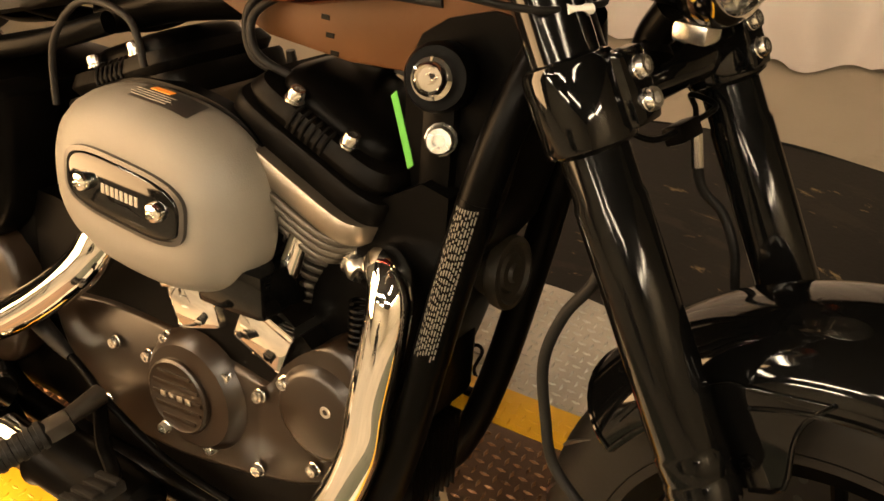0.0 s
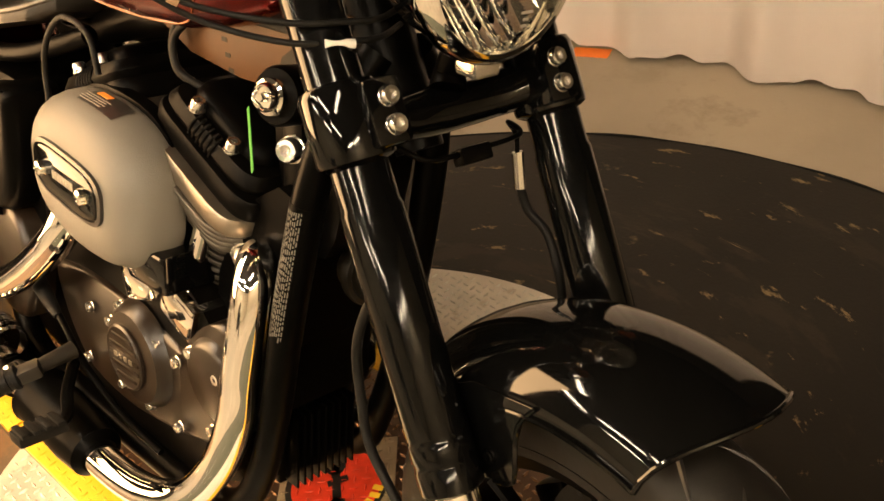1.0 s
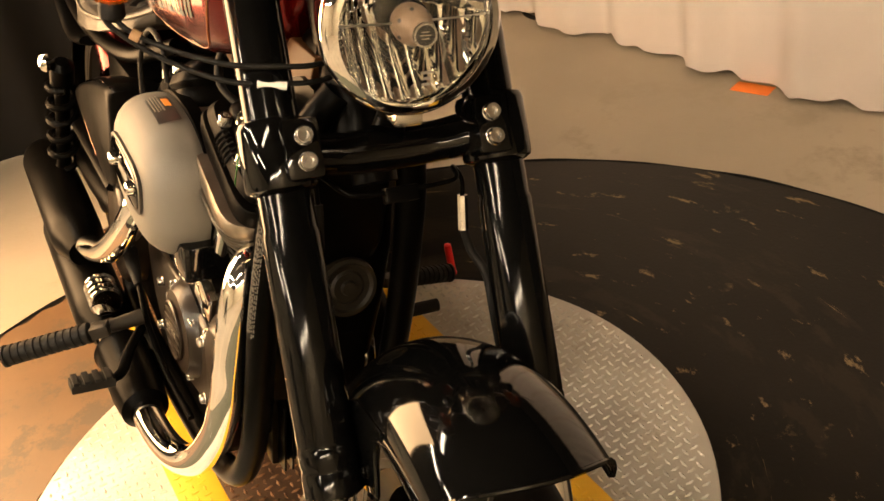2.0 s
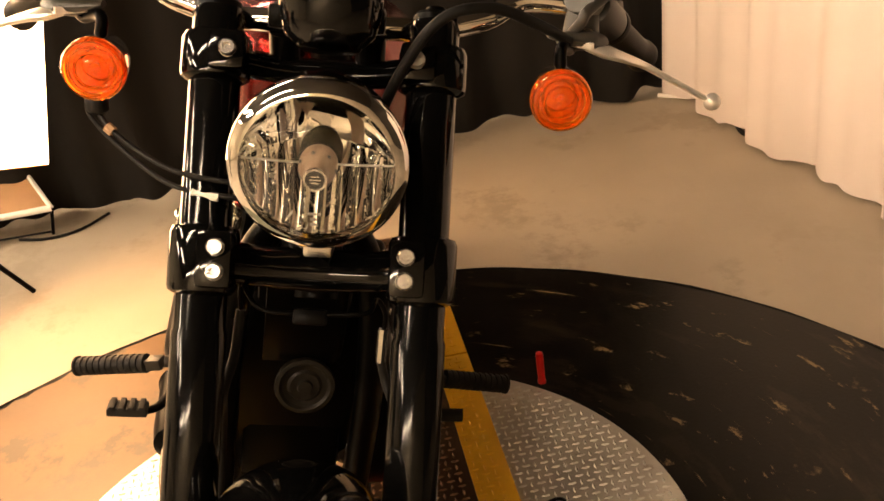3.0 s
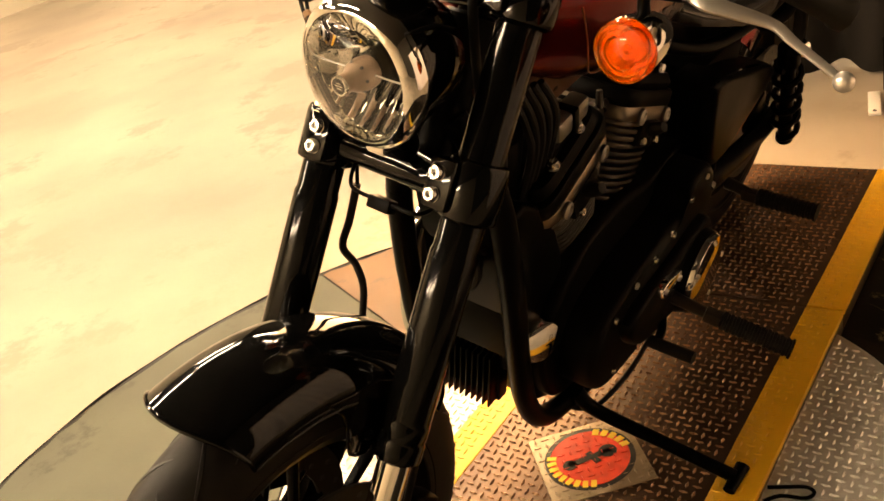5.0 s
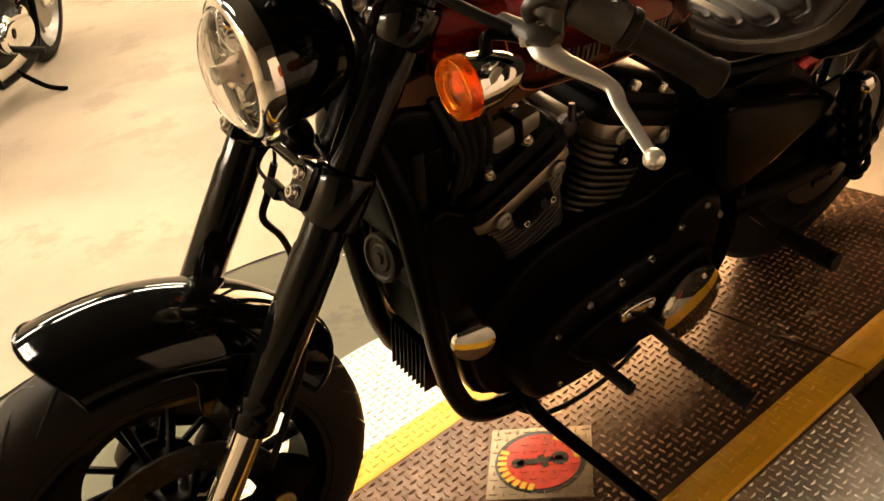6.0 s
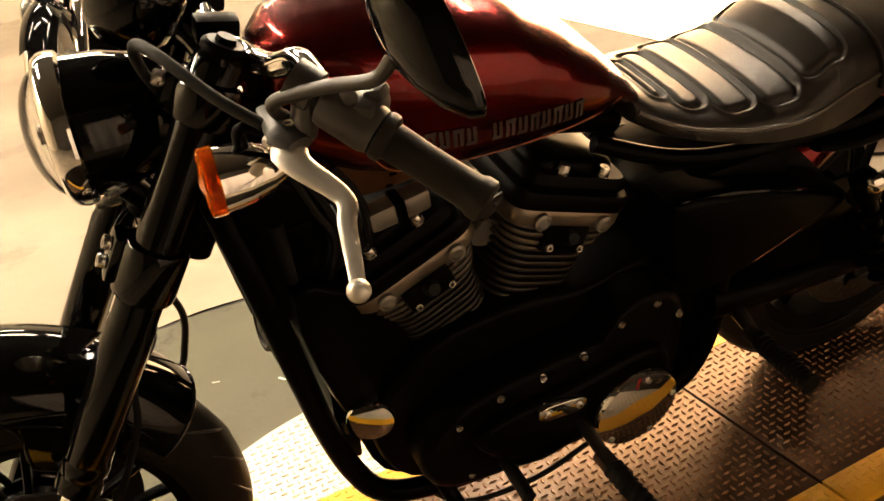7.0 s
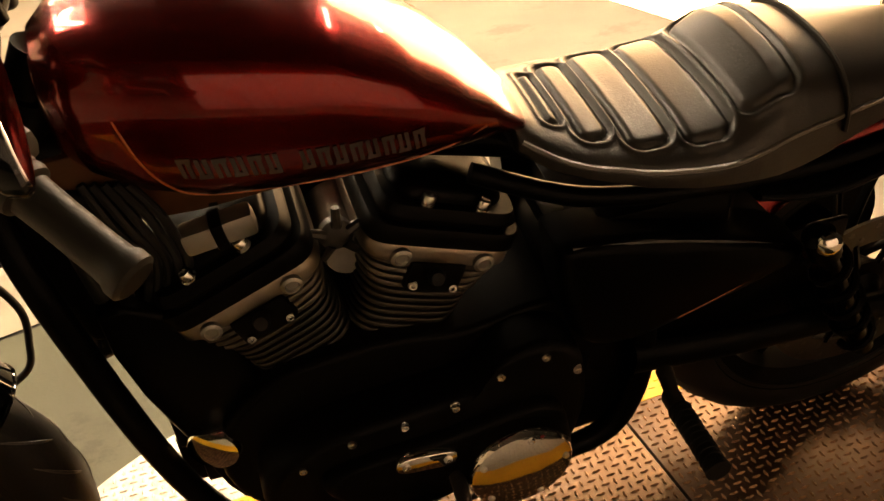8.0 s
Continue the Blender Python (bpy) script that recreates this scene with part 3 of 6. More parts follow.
for sg in (1, -1):
    # ear of the fender, bolted to the inside of the fork leg
    ear = [(AXLE.x + r * math.cos(radians(a)), AXLE.z + r * math.sin(radians(a))) for a, r in ((96, 0.289), (100, 0.268), (102, 0.245), (104, 0.205), (112, 0.198), (124, 0.200), (128, 0.222), (131, 0.25), (136, 0.268), (126, 0.285), (112, 0.29))]
    slab("fender_ear", ear, sg * 0.0795, sg * 0.0835, GLOSS_BLACK, guard, "gloss black ear of the fender", 0.002, m=None)
    tube("ear_rim", [Vector((p[0], sg * 0.083, p[1])) for p in ear[:5]], 0.0022, GLOSS_BLACK, guard, n=8, per=3)
    for a, r in ((111, 0.222), (120, 0.222)):
        bolt((AXLE.x + r * math.cos(radians(a)), sg * 0.0835, AXLE.z + r * math.sin(radians(a))), LEFT * sg, guard, 0.006, 0.004, SATIN_BLACK)

# -- fork --
for sg in (1, -1):
    y = sg * 0.111
    leg = part("fork_leg", bmesh.new(), FORK_BLACK, moto, "upside down fork leg with gloss black outer tube", STEER)
    leg_bm = bmesh.new()
    add_lathe(leg_bm, [(0.0235, 0.198), (0.0290, 0.202), (0.0290, 0.222), (0.0278, 0.225), (0.0278, 0.228), (0.0288, 0.231), (0.0288, 0.247), (0.0276, 0.250), (0.0284, 0.253), (0.0280, 0.450), (0.0262, 0.455), (0.0262, 0.775), (0.0235, 0.782), (0.018, 0.784), (0, 0.784)], FORK @ Matrix.Translation((0, y, 0)), 40)
    bmesh.ops.recalc_face_normals(leg_bm, faces=leg_bm.faces)
    leg_bm.to_mesh(leg.data)
    leg_bm.free()
    leg.data.polygons.foreach_set("use_smooth", [True] * len(leg.data.polygons))
    leg.data.set_sharp_from_angle(angle=radians(38))
    bm = bmesh.new()
    add_lathe(bm, [(0.0205, 0.0), (0.0205, 0.205)], FORK @ Matrix.Translation((0, y, 0)), 32)
    part("slider_tube", bm, CHROME, leg, "bright chromed inner tube")
    bm = bmesh.new()
    add_box(bm, (0.062, 0.038, 0.085), FORK @ pose(0.004, y - sg * 0.002, 0.0), 0.008)
    add_lathe(bm, [(0.021, -0.024), (0.024, -0.02), (0.024, 0.02), (0.021, 0.024)], axis_matrix(HUB + Vector((0, y, 0)), LEFT), 24)
    part("axle_lug", bm, SATIN_BLACK, leg)
    bm = bmesh.new()
    add_box(bm, (0.055, 0.036, 0.12), FORK @ pose(-0.105, sg * 0.083, 0.055, 0, -12, 0), 0.010)
    add_box(bm, (0.07, 0.014, 0.03), FORK @ pose(-0.055, sg * 0.104, 0.05), 0.004)
    cal = part("brake_caliper", bm, SATIN_BLACK, moto, "black brake caliper behind the fork leg", STEER)
    lathe("caliper_piston", [(0.019, 0), (0.019, 0.003), (0.014, 0.004), (0.0125, 0.002), (0, 0.002)], FORK @ Vector((-0.105, sg * 0.1015, 0.055)), LEFT * sg, BRASS, cal)
    box("side_reflector", (0.028, 0.005, 0.075), FORK @ Vector((0.02, sg * 0.142, 0.045)), AMBER, leg, "orange red side reflector", turn=(0, -28.5, 0), bevel=0.002)

def clamp(name, s, h, bolts, label):
    bm = bmesh.new()
    for sg in (1, -1):
        add_lathe(bm, [(0.028, -h / 2 - 0.004), (0.0345, -h / 2), (0.0355, -h / 2 + 0.004), (0.0355, h / 2 - 0.006), (0.033, h / 2), (0.028, h / 2 + 0.002)], FORK @ Matrix.Translation((0, sg * 0.111, s)), 36)
        add_box(bm, (0.048, 0.036, h * 0.9), FORK @ pose(0.021, sg * 0.0945, s), 0.007)
    add_tube(bm, [fk(s, 0.0, -0.10), fk(s - 0.004, -0.018, -0.055), fk(s - 0.004, -0.026, 0), fk(s - 0.004, -0.018, 0.055), fk(s, 0.0, 0.10)], [h * 0.45, h * 0.40, h * 0.44, h * 0.40, h * 0.45], 14, 6, 0.8)
    ob = part(name, bm, GLOSS_BLACK, moto, label, STEER)
    for sg in (1, -1):
        for ds in bolts:
            bolt(fk(s + ds, 0.0445, sg * 0.0927), FOUT, ob, 0.0085, 0.008, ALLOY)
    return ob


clamp("lower_fork_clamp", 0.525, 0.064, (0.0115, -0.0125), "gloss black lower fork clamp with bright bolts")
clamp("upper_fork_clamp", 0.732, 0.044, (0.0,), "gloss black upper fork clamp")
for sg in (1, -1):
    lathe("fork_cap", [(0.023, 0), (0.023, 0.006), (0.019, 0.010), (0.011, 0.010), (0.010, 0.016), (0, 0.016)], fk(0.782, 0, sg * 0.111), UPWAY, SATIN_BLACK, moto, "black fork top cap", STEER)
tube("steering_stem", [fk(0.49, -0.072), fk(0.76, -0.072)], 0.024, SATIN_BLACK, moto, "", STEER, per=1, n=20)

# -- headlight --
LAMP = st(0.587, -0.008, 0.901)
LWAY = Vector((1, 0, -0.02)).normalized()
LM = axis_matrix(LAMP, LWAY)
bm = bmesh.new()
add_lathe(bm, [(0, -0.125), (0.018, -0.124), (0.045, -0.112), (0.064, -0.088), (0.074, -0.052), (0.0775, -0.012), (0.0775, 0.0), (0.0755, 0.0), (0.0745, -0.03), (0.066, -0.08), (0.04, -0.108), (0, -0.112)], LM, 48)
lamp = part("headlight", bm, GLOSS_BLACK, moto, "round headlight with chrome ring and clear lens", STEER)
bm = bmesh.new()
ringp = [(0.0785, -0.012), (0.083, -0.009), (0.0845, 0.0), (0.083, 0.009), (0.078, 0.016), (0.0715, 0.018), (0.0695, 0.012), (0.0695, -0.004)]
add_loft(bm, [[LM @ Vector((r * math.cos(t), r * math.sin(t), z)) for r, z in ringp] for t in [2 * math.pi * i / 72 for i in range(72)]], wrap=True)
part("trim_ring", bm, CHROME, lamp, "chrome trim ring")
# faceted reflector bowl, its ribs fanning out below and above the bulb
bm = bmesh.new()
rings = []
nr, na = 30, 240
for i in range(nr + 1):
    r = 0.016 + (0.0705 - 0.016) * i / nr
    ring = []
    for k in range(na):
        a = 2 * math.pi * k / na
        x, y = r * math.cos(a), r * math.sin(a)
        z = -0.062 + 0.062 * (r / 0.0705) ** 1.7
        grow = min(1, (r - 0.014) / 0.02) * (1 if i < nr else 0)
        z += grow * (0.0034 * abs(math.sin(y / 0.0145 * math.pi)) if x < 0.004 else 0.0026 * abs(math.sin(y / 0.016 * math.pi)) * min(1, max(0, (-y - 0.012) / 0.012)))
        ring.append(LM @ Vector((y, x, z)))
    rings.append(ring)
add_loft(bm, rings, caps=False)
part("reflector", bm, REFLECTOR, lamp, "ribbed mirror reflector", sharp=12)
def dome(r, t=0.0):
    """Height of the bulging lens over its rim."""
    return 0.011 + (0.034 - t) * math.sqrt(max(0, 1 - (r / 0.0706) ** 2)) - t


bm = bmesh.new()
shell = [(r, dome(r)) for r in (0.0005, 0.012, 0.024, 0.036, 0.046, 0.055, 0.062, 0.067, 0.0698, 0.0705)]
shell += [(r - 0.0002, dome(r, 0.0022)) for r, _ in reversed(shell)]
add_loft(bm, [[LM @ Vector((max(r, 0.0003) * math.cos(t), max(r, 0.0003) * math.sin(t), z)) for t in [2 * math.pi * k / 48 for k in range(48)]] for r, z in shell])
lens = part("lens", bm, LENS_GLASS, lamp, "clear bulging glass lens", sharp=60)
lens.visible_shadow = False
bm = bmesh.new()
add_lathe(bm, [(0.0, -0.05), (0.014, -0.048), (0.0150, -0.012), (0.0172, -0.006), (0.0180, 0.002), (0.0175, 0.010), (0.0155, 0.016), (0.0120, 0.021), (0.0105, 0.024), (0.0105, 0.034), (0.0, 0.034)], LM, 32)
part("bulb_shield", bm, BULB_CAP, lamp, "bronze perforated bulb shield")
for k in range(4):
    bm = bmesh.new()
    add_loft(bm, [[LM @ Vector((r * math.cos(t), r * math.sin(t), z - 0.009 * k)) for r, z in ((0.0145, -0.012), (0.0200, -0.0115), (0.0200, -0.0065), (0.0145, -0.006))] for t in [2 * math.pi * i / 36 for i in range(36)]], wrap=True)
    part("bulb_collar", bm, GLOSS_BLACK, lamp, "dark ribbed bulb collar")
# thin struts that hold the shield
for sgn in (-1, 1):
    tube("shield_strut", [LM @ Vector((0.017 * sgn, 0.002, 0.002)), LM @ Vector((0.040 * sgn, 0.003, 0.004)), LM @ Vector((0.068 * sgn, 0.004, 0.004))], 0.0009, STEEL, lamp, n=6, per=2)
for k in range(7):
    a = 2 * math.pi * k / 7
    d = LM.to_3x3() @ Vector((math.cos(a), math.sin(a), 0.55))
    lathe("shield_hole", [(0.0021, 0), (0.0021, 0.0012), (0, 0.0012)], LM @ Vector((0.0160 * math.cos(a), 0.0160 * math.sin(a), 0.0128)), d, LABEL_BLACK, lamp, n=8)
lathe("lamp_emblem", [(0.0088, 0.034), (0.0088, 0.0355), (0, 0.0355)], LAMP, LWAY, LABEL_BLACK, lamp, n=24)
bm = bmesh.new()
add_loft(bm, [[LM @ Vector((r * math.cos(t), r * math.sin(t), z)) for r, z in ((0.0088, 0.033), (0.0107, 0.033), (0.0107, 0.0368), (0.0088, 0.0368))] for t in [2 * math.pi * i / 32 for i in range(32)]], wrap=True)
part("emblem_ring", bm, ALLOY, lamp)
for q in (-0.003, 0, 0.003):
    box("emblem_bar", (0.0012, 0.010 - abs(q), 0.0012), LM @ Vector((0, 0, 0.0360)) + Vector((0.0, 0, q)), ALLOY, lamp, bevel=0)
# print on the lens: three rows of small plain marks
for i, wdt in enumerate((0.012, 0.006, 0.007)):
    box("lens_mark", (0.0006, wdt, 0.0022), LM @ Vector((0, 0, dome(0.031 + 0.006 * i) + 0.0006)) + Vector((0, 0, -0.031 - 0.006 * i)), LABEL_GREY, lamp, "small moulded marks", bevel=0)
bm = bmesh.new()
add_box(bm, (0.03, 0.028, 0.016), pose(*(LAMP + Vector((-0.018, 0, -0.091)))), 0.004)
part("lamp_foot", bm, ALLOY, lamp, "bare alloy headlight foot")
bm = bmesh.new()
add_tube(bm, [LAMP + Vector((-0.04, 0, -0.08)), LAMP + Vector((-0.055, 0, -0.105)), fk(0.535, 0.0, 0)], [0.017, 0.015, 0.018], 10, 5)
part("lamp_mount", bm, SATIN_BLACK, lamp)

# -- instrument --
GA = st(0.484, -0.003, 1.036)
lathe("speedometer", [(0.0, -0.055), (0.03, -0.053), (0.044, -0.04), (0.05, -0.015), (0.052, 0.006), (0.050, 0.012), (0.046, 0.012), (0.045, 0.006), (0, 0.006)], GA, Vector((-0.45, 0, 0.89)), GLOSS_BLACK, moto, "gloss black round instrument housing", STEER)

# -- handlebar and controls --
def mirrored(p, sg):
    return Vector((p[0], p[1] * sg, p[2]))


G1, G0 = st(0.360, 0.322, 1.009), st(0.297, 0.394, 0.961)
GW = (G0 - G1).normalized()
bar = tube("handlebar", [mirrored(p, sg) for sg, p in [(-1, G0), (-1, G1), (-1, G1 - GW * 0.05), (-1, Vector((0.362, 0.207, 1.017))), (-1, Vector((0.381, 0.166, 1.0))), (-1, Vector((0.396, 0.11, 0.988))), (-1, Vector((0.416, 0.05, 0.990))), (1, Vector((0.416, 0.05, 0.990))), (1, Vector((0.396, 0.11, 0.988))), (1, Vector((0.381, 0.166, 1.0))), (1, Vector((0.362, 0.207, 1.017))), (1, G1 - GW * 0.05), (1, G1), (1, G0)]], 0.0127, CHROME, moto, "low chrome handlebar with black rubber grips", STEER, n=18)
for sg in (1, -1):
    bm = bmesh.new()
    add_tube(bm, [fk(0.745, -0.03, sg * 0.045), Vector((0.416, sg * 0.045, 0.980))], 0.016, 14, 1)
    add_box(bm, (0.046, 0.03, 0.026), pose(0.416, sg * 0.045, 0.997, 0, -10, 0), 0.006)
    part("riser", bm, SATIN_BLACK, bar)
    gm = axis_matrix(mirrored(G1, sg), mirrored(GW, sg))
    bm = bmesh.new()
    add_lathe(bm, [(0.0145, 0), (0.0215, 0.0), (0.0225, 0.004), (0.0215, 0.009), (0.0172, 0.012), (0.0164, 0.04), (0.0166, 0.075), (0.0172, 0.092), (0.0198, 0.097), (0.0198, 0.106), (0.016, 0.109), (0, 0.109)], gm, 28)
    part("grip", bm, GRIP_RUBBER, bar, "ribbed black rubber grip")
    bm = bmesh.new()
    sw = mirrored(G1 - GW * 0.028, sg)
    add_lathe(bm, [(0.016, -0.028), (0.0215, -0.026), (0.023, -0.02), (0.023, 0.018), (0.021, 0.026), (0.016, 0.027)], axis_matrix(sw, GW if sg > 0 else mirrored(GW, -1)), 24)
    add_box(bm, (0.040, 0.044, 0.026), pose(*(sw + Vector((-0.010, 0, 0.006))), 0, 0, -40 * sg), 0.011)
    add_box(bm, (0.018, 0.020, 0.012), pose(*(sw + Vector((-0.022, 0.006 * sg, 0.020))), 0, 15, -40 * sg), 0.005)
    bmesh.ops.create_icosphere(bm, subdivisions=2, radius=0.009, matrix=Matrix.Translation(sw + Vector((0.004, -0.012 * sg, 0.020))))
    add_lathe(bm, [(0.007, 0), (0.007, 0.008), (0.005, 0.011), (0, 0.011)], axis_matrix(sw + Vector((0.002, 0.012 * sg, 0.022)), (0.3, 0.2 * sg, 0.9)), 14)
    part("switch_housing", bm, HAND_GREY, bar, "dark grey switch housing")
    PIV = mirrored(st(0.424, 0.276, 1.004), sg)
    bm = bmesh.new()
    add_lathe(bm, [(0.014, -0.013), (0.0195, -0.012), (0.0195, 0.012), (0.014, 0.013)], axis_matrix(mirrored(G1 - GW * 0.075, sg), mirrored(GW, sg)), 20)
    add_tube(bm, [mirrored(G1 - GW * 0.075, sg), PIV + Vector((-0.012, -0.004 * sg, 0)), PIV + Vector((0.006, 0, 0))], [0.016, 0.021, 0.014], 12, 5, 0.6)
    add_tube(bm, [PIV + Vector((0.014, -0.044 * sg, 0.006)), PIV + Vector((0.010, -0.024 * sg, 0.003)), PIV + Vector((0.002, 0.0, 0)), PIV + Vector((-0.004, 0.020 * sg, -0.002))], [0.0065, 0.011, 0.021, 0.012], 12, 4, 0.55)
    part("lever_perch", bm, HAND_GREY, bar, "dark grey cast lever perch")
    bolt(PIV + Vector((0, 0, 0.007)), (0, 0, 1), bar, 0.0055, 0.004, BRASS, name="pivot_pin")
    B1, B2 = mirrored(st(0.408, 0.352, 0.979), sg), mirrored(st(0.432, 0.433, 0.951), sg)
    bm = bmesh.new()
    mid = PIV.lerp(B1, 0.5) + Vector((0.012, 0, 0.0))
    add_tube(bm, [PIV + Vector((0.004, -0.004 * sg, -0.004)), PIV.lerp(B1, 0.25) + Vector((0.012, 0, -0.002)), mid, B1, B1.lerp(B2, 0.3) + Vector((0.001, 0, 0.0)), B1.lerp(B2, 0.75), B2 + (B1 - B2) * 0.06], [0.011, 0.0165, 0.0130, 0.0092, 0.0080, 0.0070, 0.0062], 14, 6, 0.45)
    add_box(bm, (0.020, 0.042, 0.008), pose(*(PIV + Vector((0.006, -0.010 * sg, -0.002))), 0, 0, -32 * sg), 0.002)
    bmesh.ops.create_icosphere(bm, subdivisions=3, radius=0.0100, matrix=Matrix.Translation(B2))
    part("lever", bm, LEVER_ALLOY, bar, "satin silver lever with a ball end")
    # mirror on a bent stem
    M0, M1, MT = mirrored(st(0.428, 0.264, 1.035), sg), mirrored(st(0.360, 0.361, 1.086), sg), mirrored(st(0.322, 0.456, 1.078), sg)
    bm = bmesh.new()
    add_tube(bm, [PIV + Vector((-0.004, -0.016 * sg, 0.004)), M0 + Vector((0.003, 0, -0.012)), M0 + Vector((0, 0.006 * sg, 0.0)), M0.lerp(M1, 0.45), M1 + (M0 - M1) * 0.15 + Vector((0, 0, -0.002)), M1 + Vector((0, 0, 0.012)), M1 + Vector((-0.01, 0.008 * sg, 0.03))], 0.0062, 12, 6)
    stem = part("mirror", bm, HAND_GREY, bar, "teardrop mirror on a bent black stem")
    MC = M1 + Vector((-0.016, 0.012 * sg, 0.045))
    mw = Vector((-0.93, -0.18 * sg, 0.12)).normalized()
    along = (MT - MC)
    along = (along - mw * along.dot(mw)).normalized()
    cross = mw.cross(along)
    shell = []
    for k, (f, h) in enumerate(((0.05, -0.03), (0.45, -0.026), (0.75, -0.016), (0.95, -0.004), (1.0, 0.006), (0.97, 0.009))):
        ring = []
        for i in range(36):
            t = 2 * math.pi * i / 36
            u, v = math.cos(t), math.sin(t)
            wv = 0.042 * (1 - 0.38 * u)
            ring.append(MC + along * (0.012 + 0.078 * u * f) + cross * (wv * v * f) + mw * h)
        shell.append(ring)
    bm = bmesh.new()
    add_loft(bm, shell)
    part("mirror_shell", bm, GLOSS_BLACK, bar, "gloss black mirror shell")
    bm = bmesh.new()
    add_loft(bm, [[MC + along * (0.012 + 0.078 * math.cos(t) * f) + cross * (0.042 * (1 - 0.38 * math.cos(t)) * math.sin(t) * f) + mw * h for t in [2 * math.pi * i / 36 for i in range(36)]] for f, h in ((0.93, 0.0085), (0.93, 0.0102), (0.9, 0.0105))])
    part("mirror_glass", bm, REFLECTOR, bar)

# -- turn signals --
for sg in (1, -1):
    C = st(0.490, 0.240, 0.954) if sg > 0 else st(0.428, -0.232, 0.924)
    w = Vector((1, 0, -0.03)).normalized()
    bm = bmesh.new()
    add_lathe(bm, [(0, -0.074), (0.006, -0.073), (0.013, -0.068), (0.022, -0.052), (0.0288, -0.03), (0.0312, -0.010), (0.0315, -0.004), (0.029, -0.004)], axis_matrix(C, w), 36)
    sig = part("turn_signal", bm, CHROME, moto, "amber round turn signal with a chrome bullet body", STEER)
    outer = [(0.0322, -0.005), (0.0322, 0.006), (0.0308, 0.0095), (0.0262, 0.0105), (0.0250, 0.0088), (0.0190, 0.0100), (0.0176, 0.0085), (0.011, 0.012), (0.0003, 0.0135)]
    bm = bmesh.new()
    add_lathe(bm, outer + [(max(r - 0.002, 0.0003), z - 0.0026) for r, z in reversed(outer)], axis_matrix(C, w), 40)
    glass = part("amber_lens", bm, AMBER_GLASS, sig, "amber lens with moulded rings")
    glass.visible_shadow = False
    bm = bmesh.new()
    add_lathe(bm, [(0.0298, -0.005), (0.027, -0.010), (0.022, -0.017), (0.012, -0.021), (0, -0.022)], axis_matrix(C, w), 32)
    part("signal_reflector", bm, REFLECTOR, sig)
    lathe("signal_bulb", [(0.0, -0.02), (0.008, -0.018), (0.0085, -0.008), (0.005, -0.003), (0, -0.002)], C, w, REFLECTOR, sig, n=16)
    bm = bmesh.new()
    top = mirrored(st(0.418, 0.262, 0.998), sg)
    add_tube(bm, [C - w * 0.03 + Vector((0, 0, 0.026)), C - w * 0.035 + Vector((0, 0, 0.045)), top + Vector((-0.008, 0, -0.01)), top], [0.007, 0.0062, 0.007, 0.009], 10, 5)
    part("signal_stem", bm, SATIN_BLACK, sig)

# -- cables and hoses at the front --
tube("clutch_cable", [st(0.440, 0.252, 1.004), st(0.470, 0.215, 1.022), st(0.500, 0.155, 1.042), st(0.512, 0.105, 1.032), st(0.505, 0.075, 0.985), st(0.470, 0.055, 0.90), st(0.45, 0.055, 0.80)], 0.0058, RUBBER, moto, "black clutch cable looping over the fork", STEER)
tube("brake_hose", [fk(0.475, 0.01, 0.0), fk(0.478, 0.012, 0.055), st(0.553, 0.066, 0.742), st(0.556, 0.076, 0.728), st(0.560, 0.076, 0.708)], 0.0026, SATIN_BLACK, moto, "thin dark brake line under the lower clamp", STEER)
tube("hose_fitting", [st(0.560, 0.076, 0.712), st(0.568, 0.076, 0.676)], 0.0056, ALLOY, moto, "bright hose fitting", STEER, per=1, n=8)
tube("rubber_hose", [st(0.568, 0.076, 0.678), st(0.575, 0.083, 0.654), st(0.594, 0.092, 0.634), st(0.612, 0.094, 0.60), fk(0.28, -0.05, 0.100), fk(0.12, -0.06, 0.104)], 0.0048, RUBBER, moto, "black rubber brake hose", STEER)
tube("brake_hose", [fk(0.475, 0.01, 0.0), fk(0.478, 0.01, -0.05), st(0.533, -0.072, 0.742), st(0.533, -0.072, 0.71)], 0.0026, SATIN_BLACK, moto, "thin dark brake line under the lower clamp", STEER)
tube("rubber_hose", [st(0.534, -0.072, 0.712), st(0.548, -0.076, 0.664), st(0.554, -0.085, 0.623), st(0.530, -0.085, 0.578), st(0.518, -0.085, 0.529), st(0.527, -0.085, 0.475), st(0.544, -0.086, 0.428), st(0.60, -0.09, 0.38), fk(0.07, -0.13, -0.102)], 0.0052, RUBBER, moto, "black rubber brake hose", STEER)
box("hose_junction", (0.018, 0.034, 0.016), fk(0.472, 0.008), SATIN_BLACK, moto, "black brake hose junction", STEER, turn=(0, -28, 0))
for dz, dy in ((0.0, 0.0), (0.016, -0.010)):
    tube("signal_cable", [st(0.424, -0.230 + dy, 0.890), st(0.428, -0.226 + dy, 0.872), st(0.455, -0.198, 0.858 - dz * 0.7), st(0.500, -0.150, 0.850 - dz), st(0.520, -0.105, 0.850 - dz), st(0.520, -0.070, 0.849 - dz), st(0.490, -0.02, 0.848 - dz)], 0.0027, RUBBER, moto, "black turn signal cable crossing the fork", STEER)
tube("cable_clip", [st(0.437, -0.219, 0.866), st(0.441, -0.212, 0.862)], 0.0058, CARDBOARD, moto, "small brown cable clip", STEER, per=1, n=10)
lathe("signal_base", [(0.010, 0), (0.012, 0.004), (0.012, 0.014), (0.008, 0.018), (0, 0.018)], st(0.420, -0.232, 0.892), (0, 0, -1), RUBBER, moto, "black rubber boot under the turn signal", STEER, n=16)
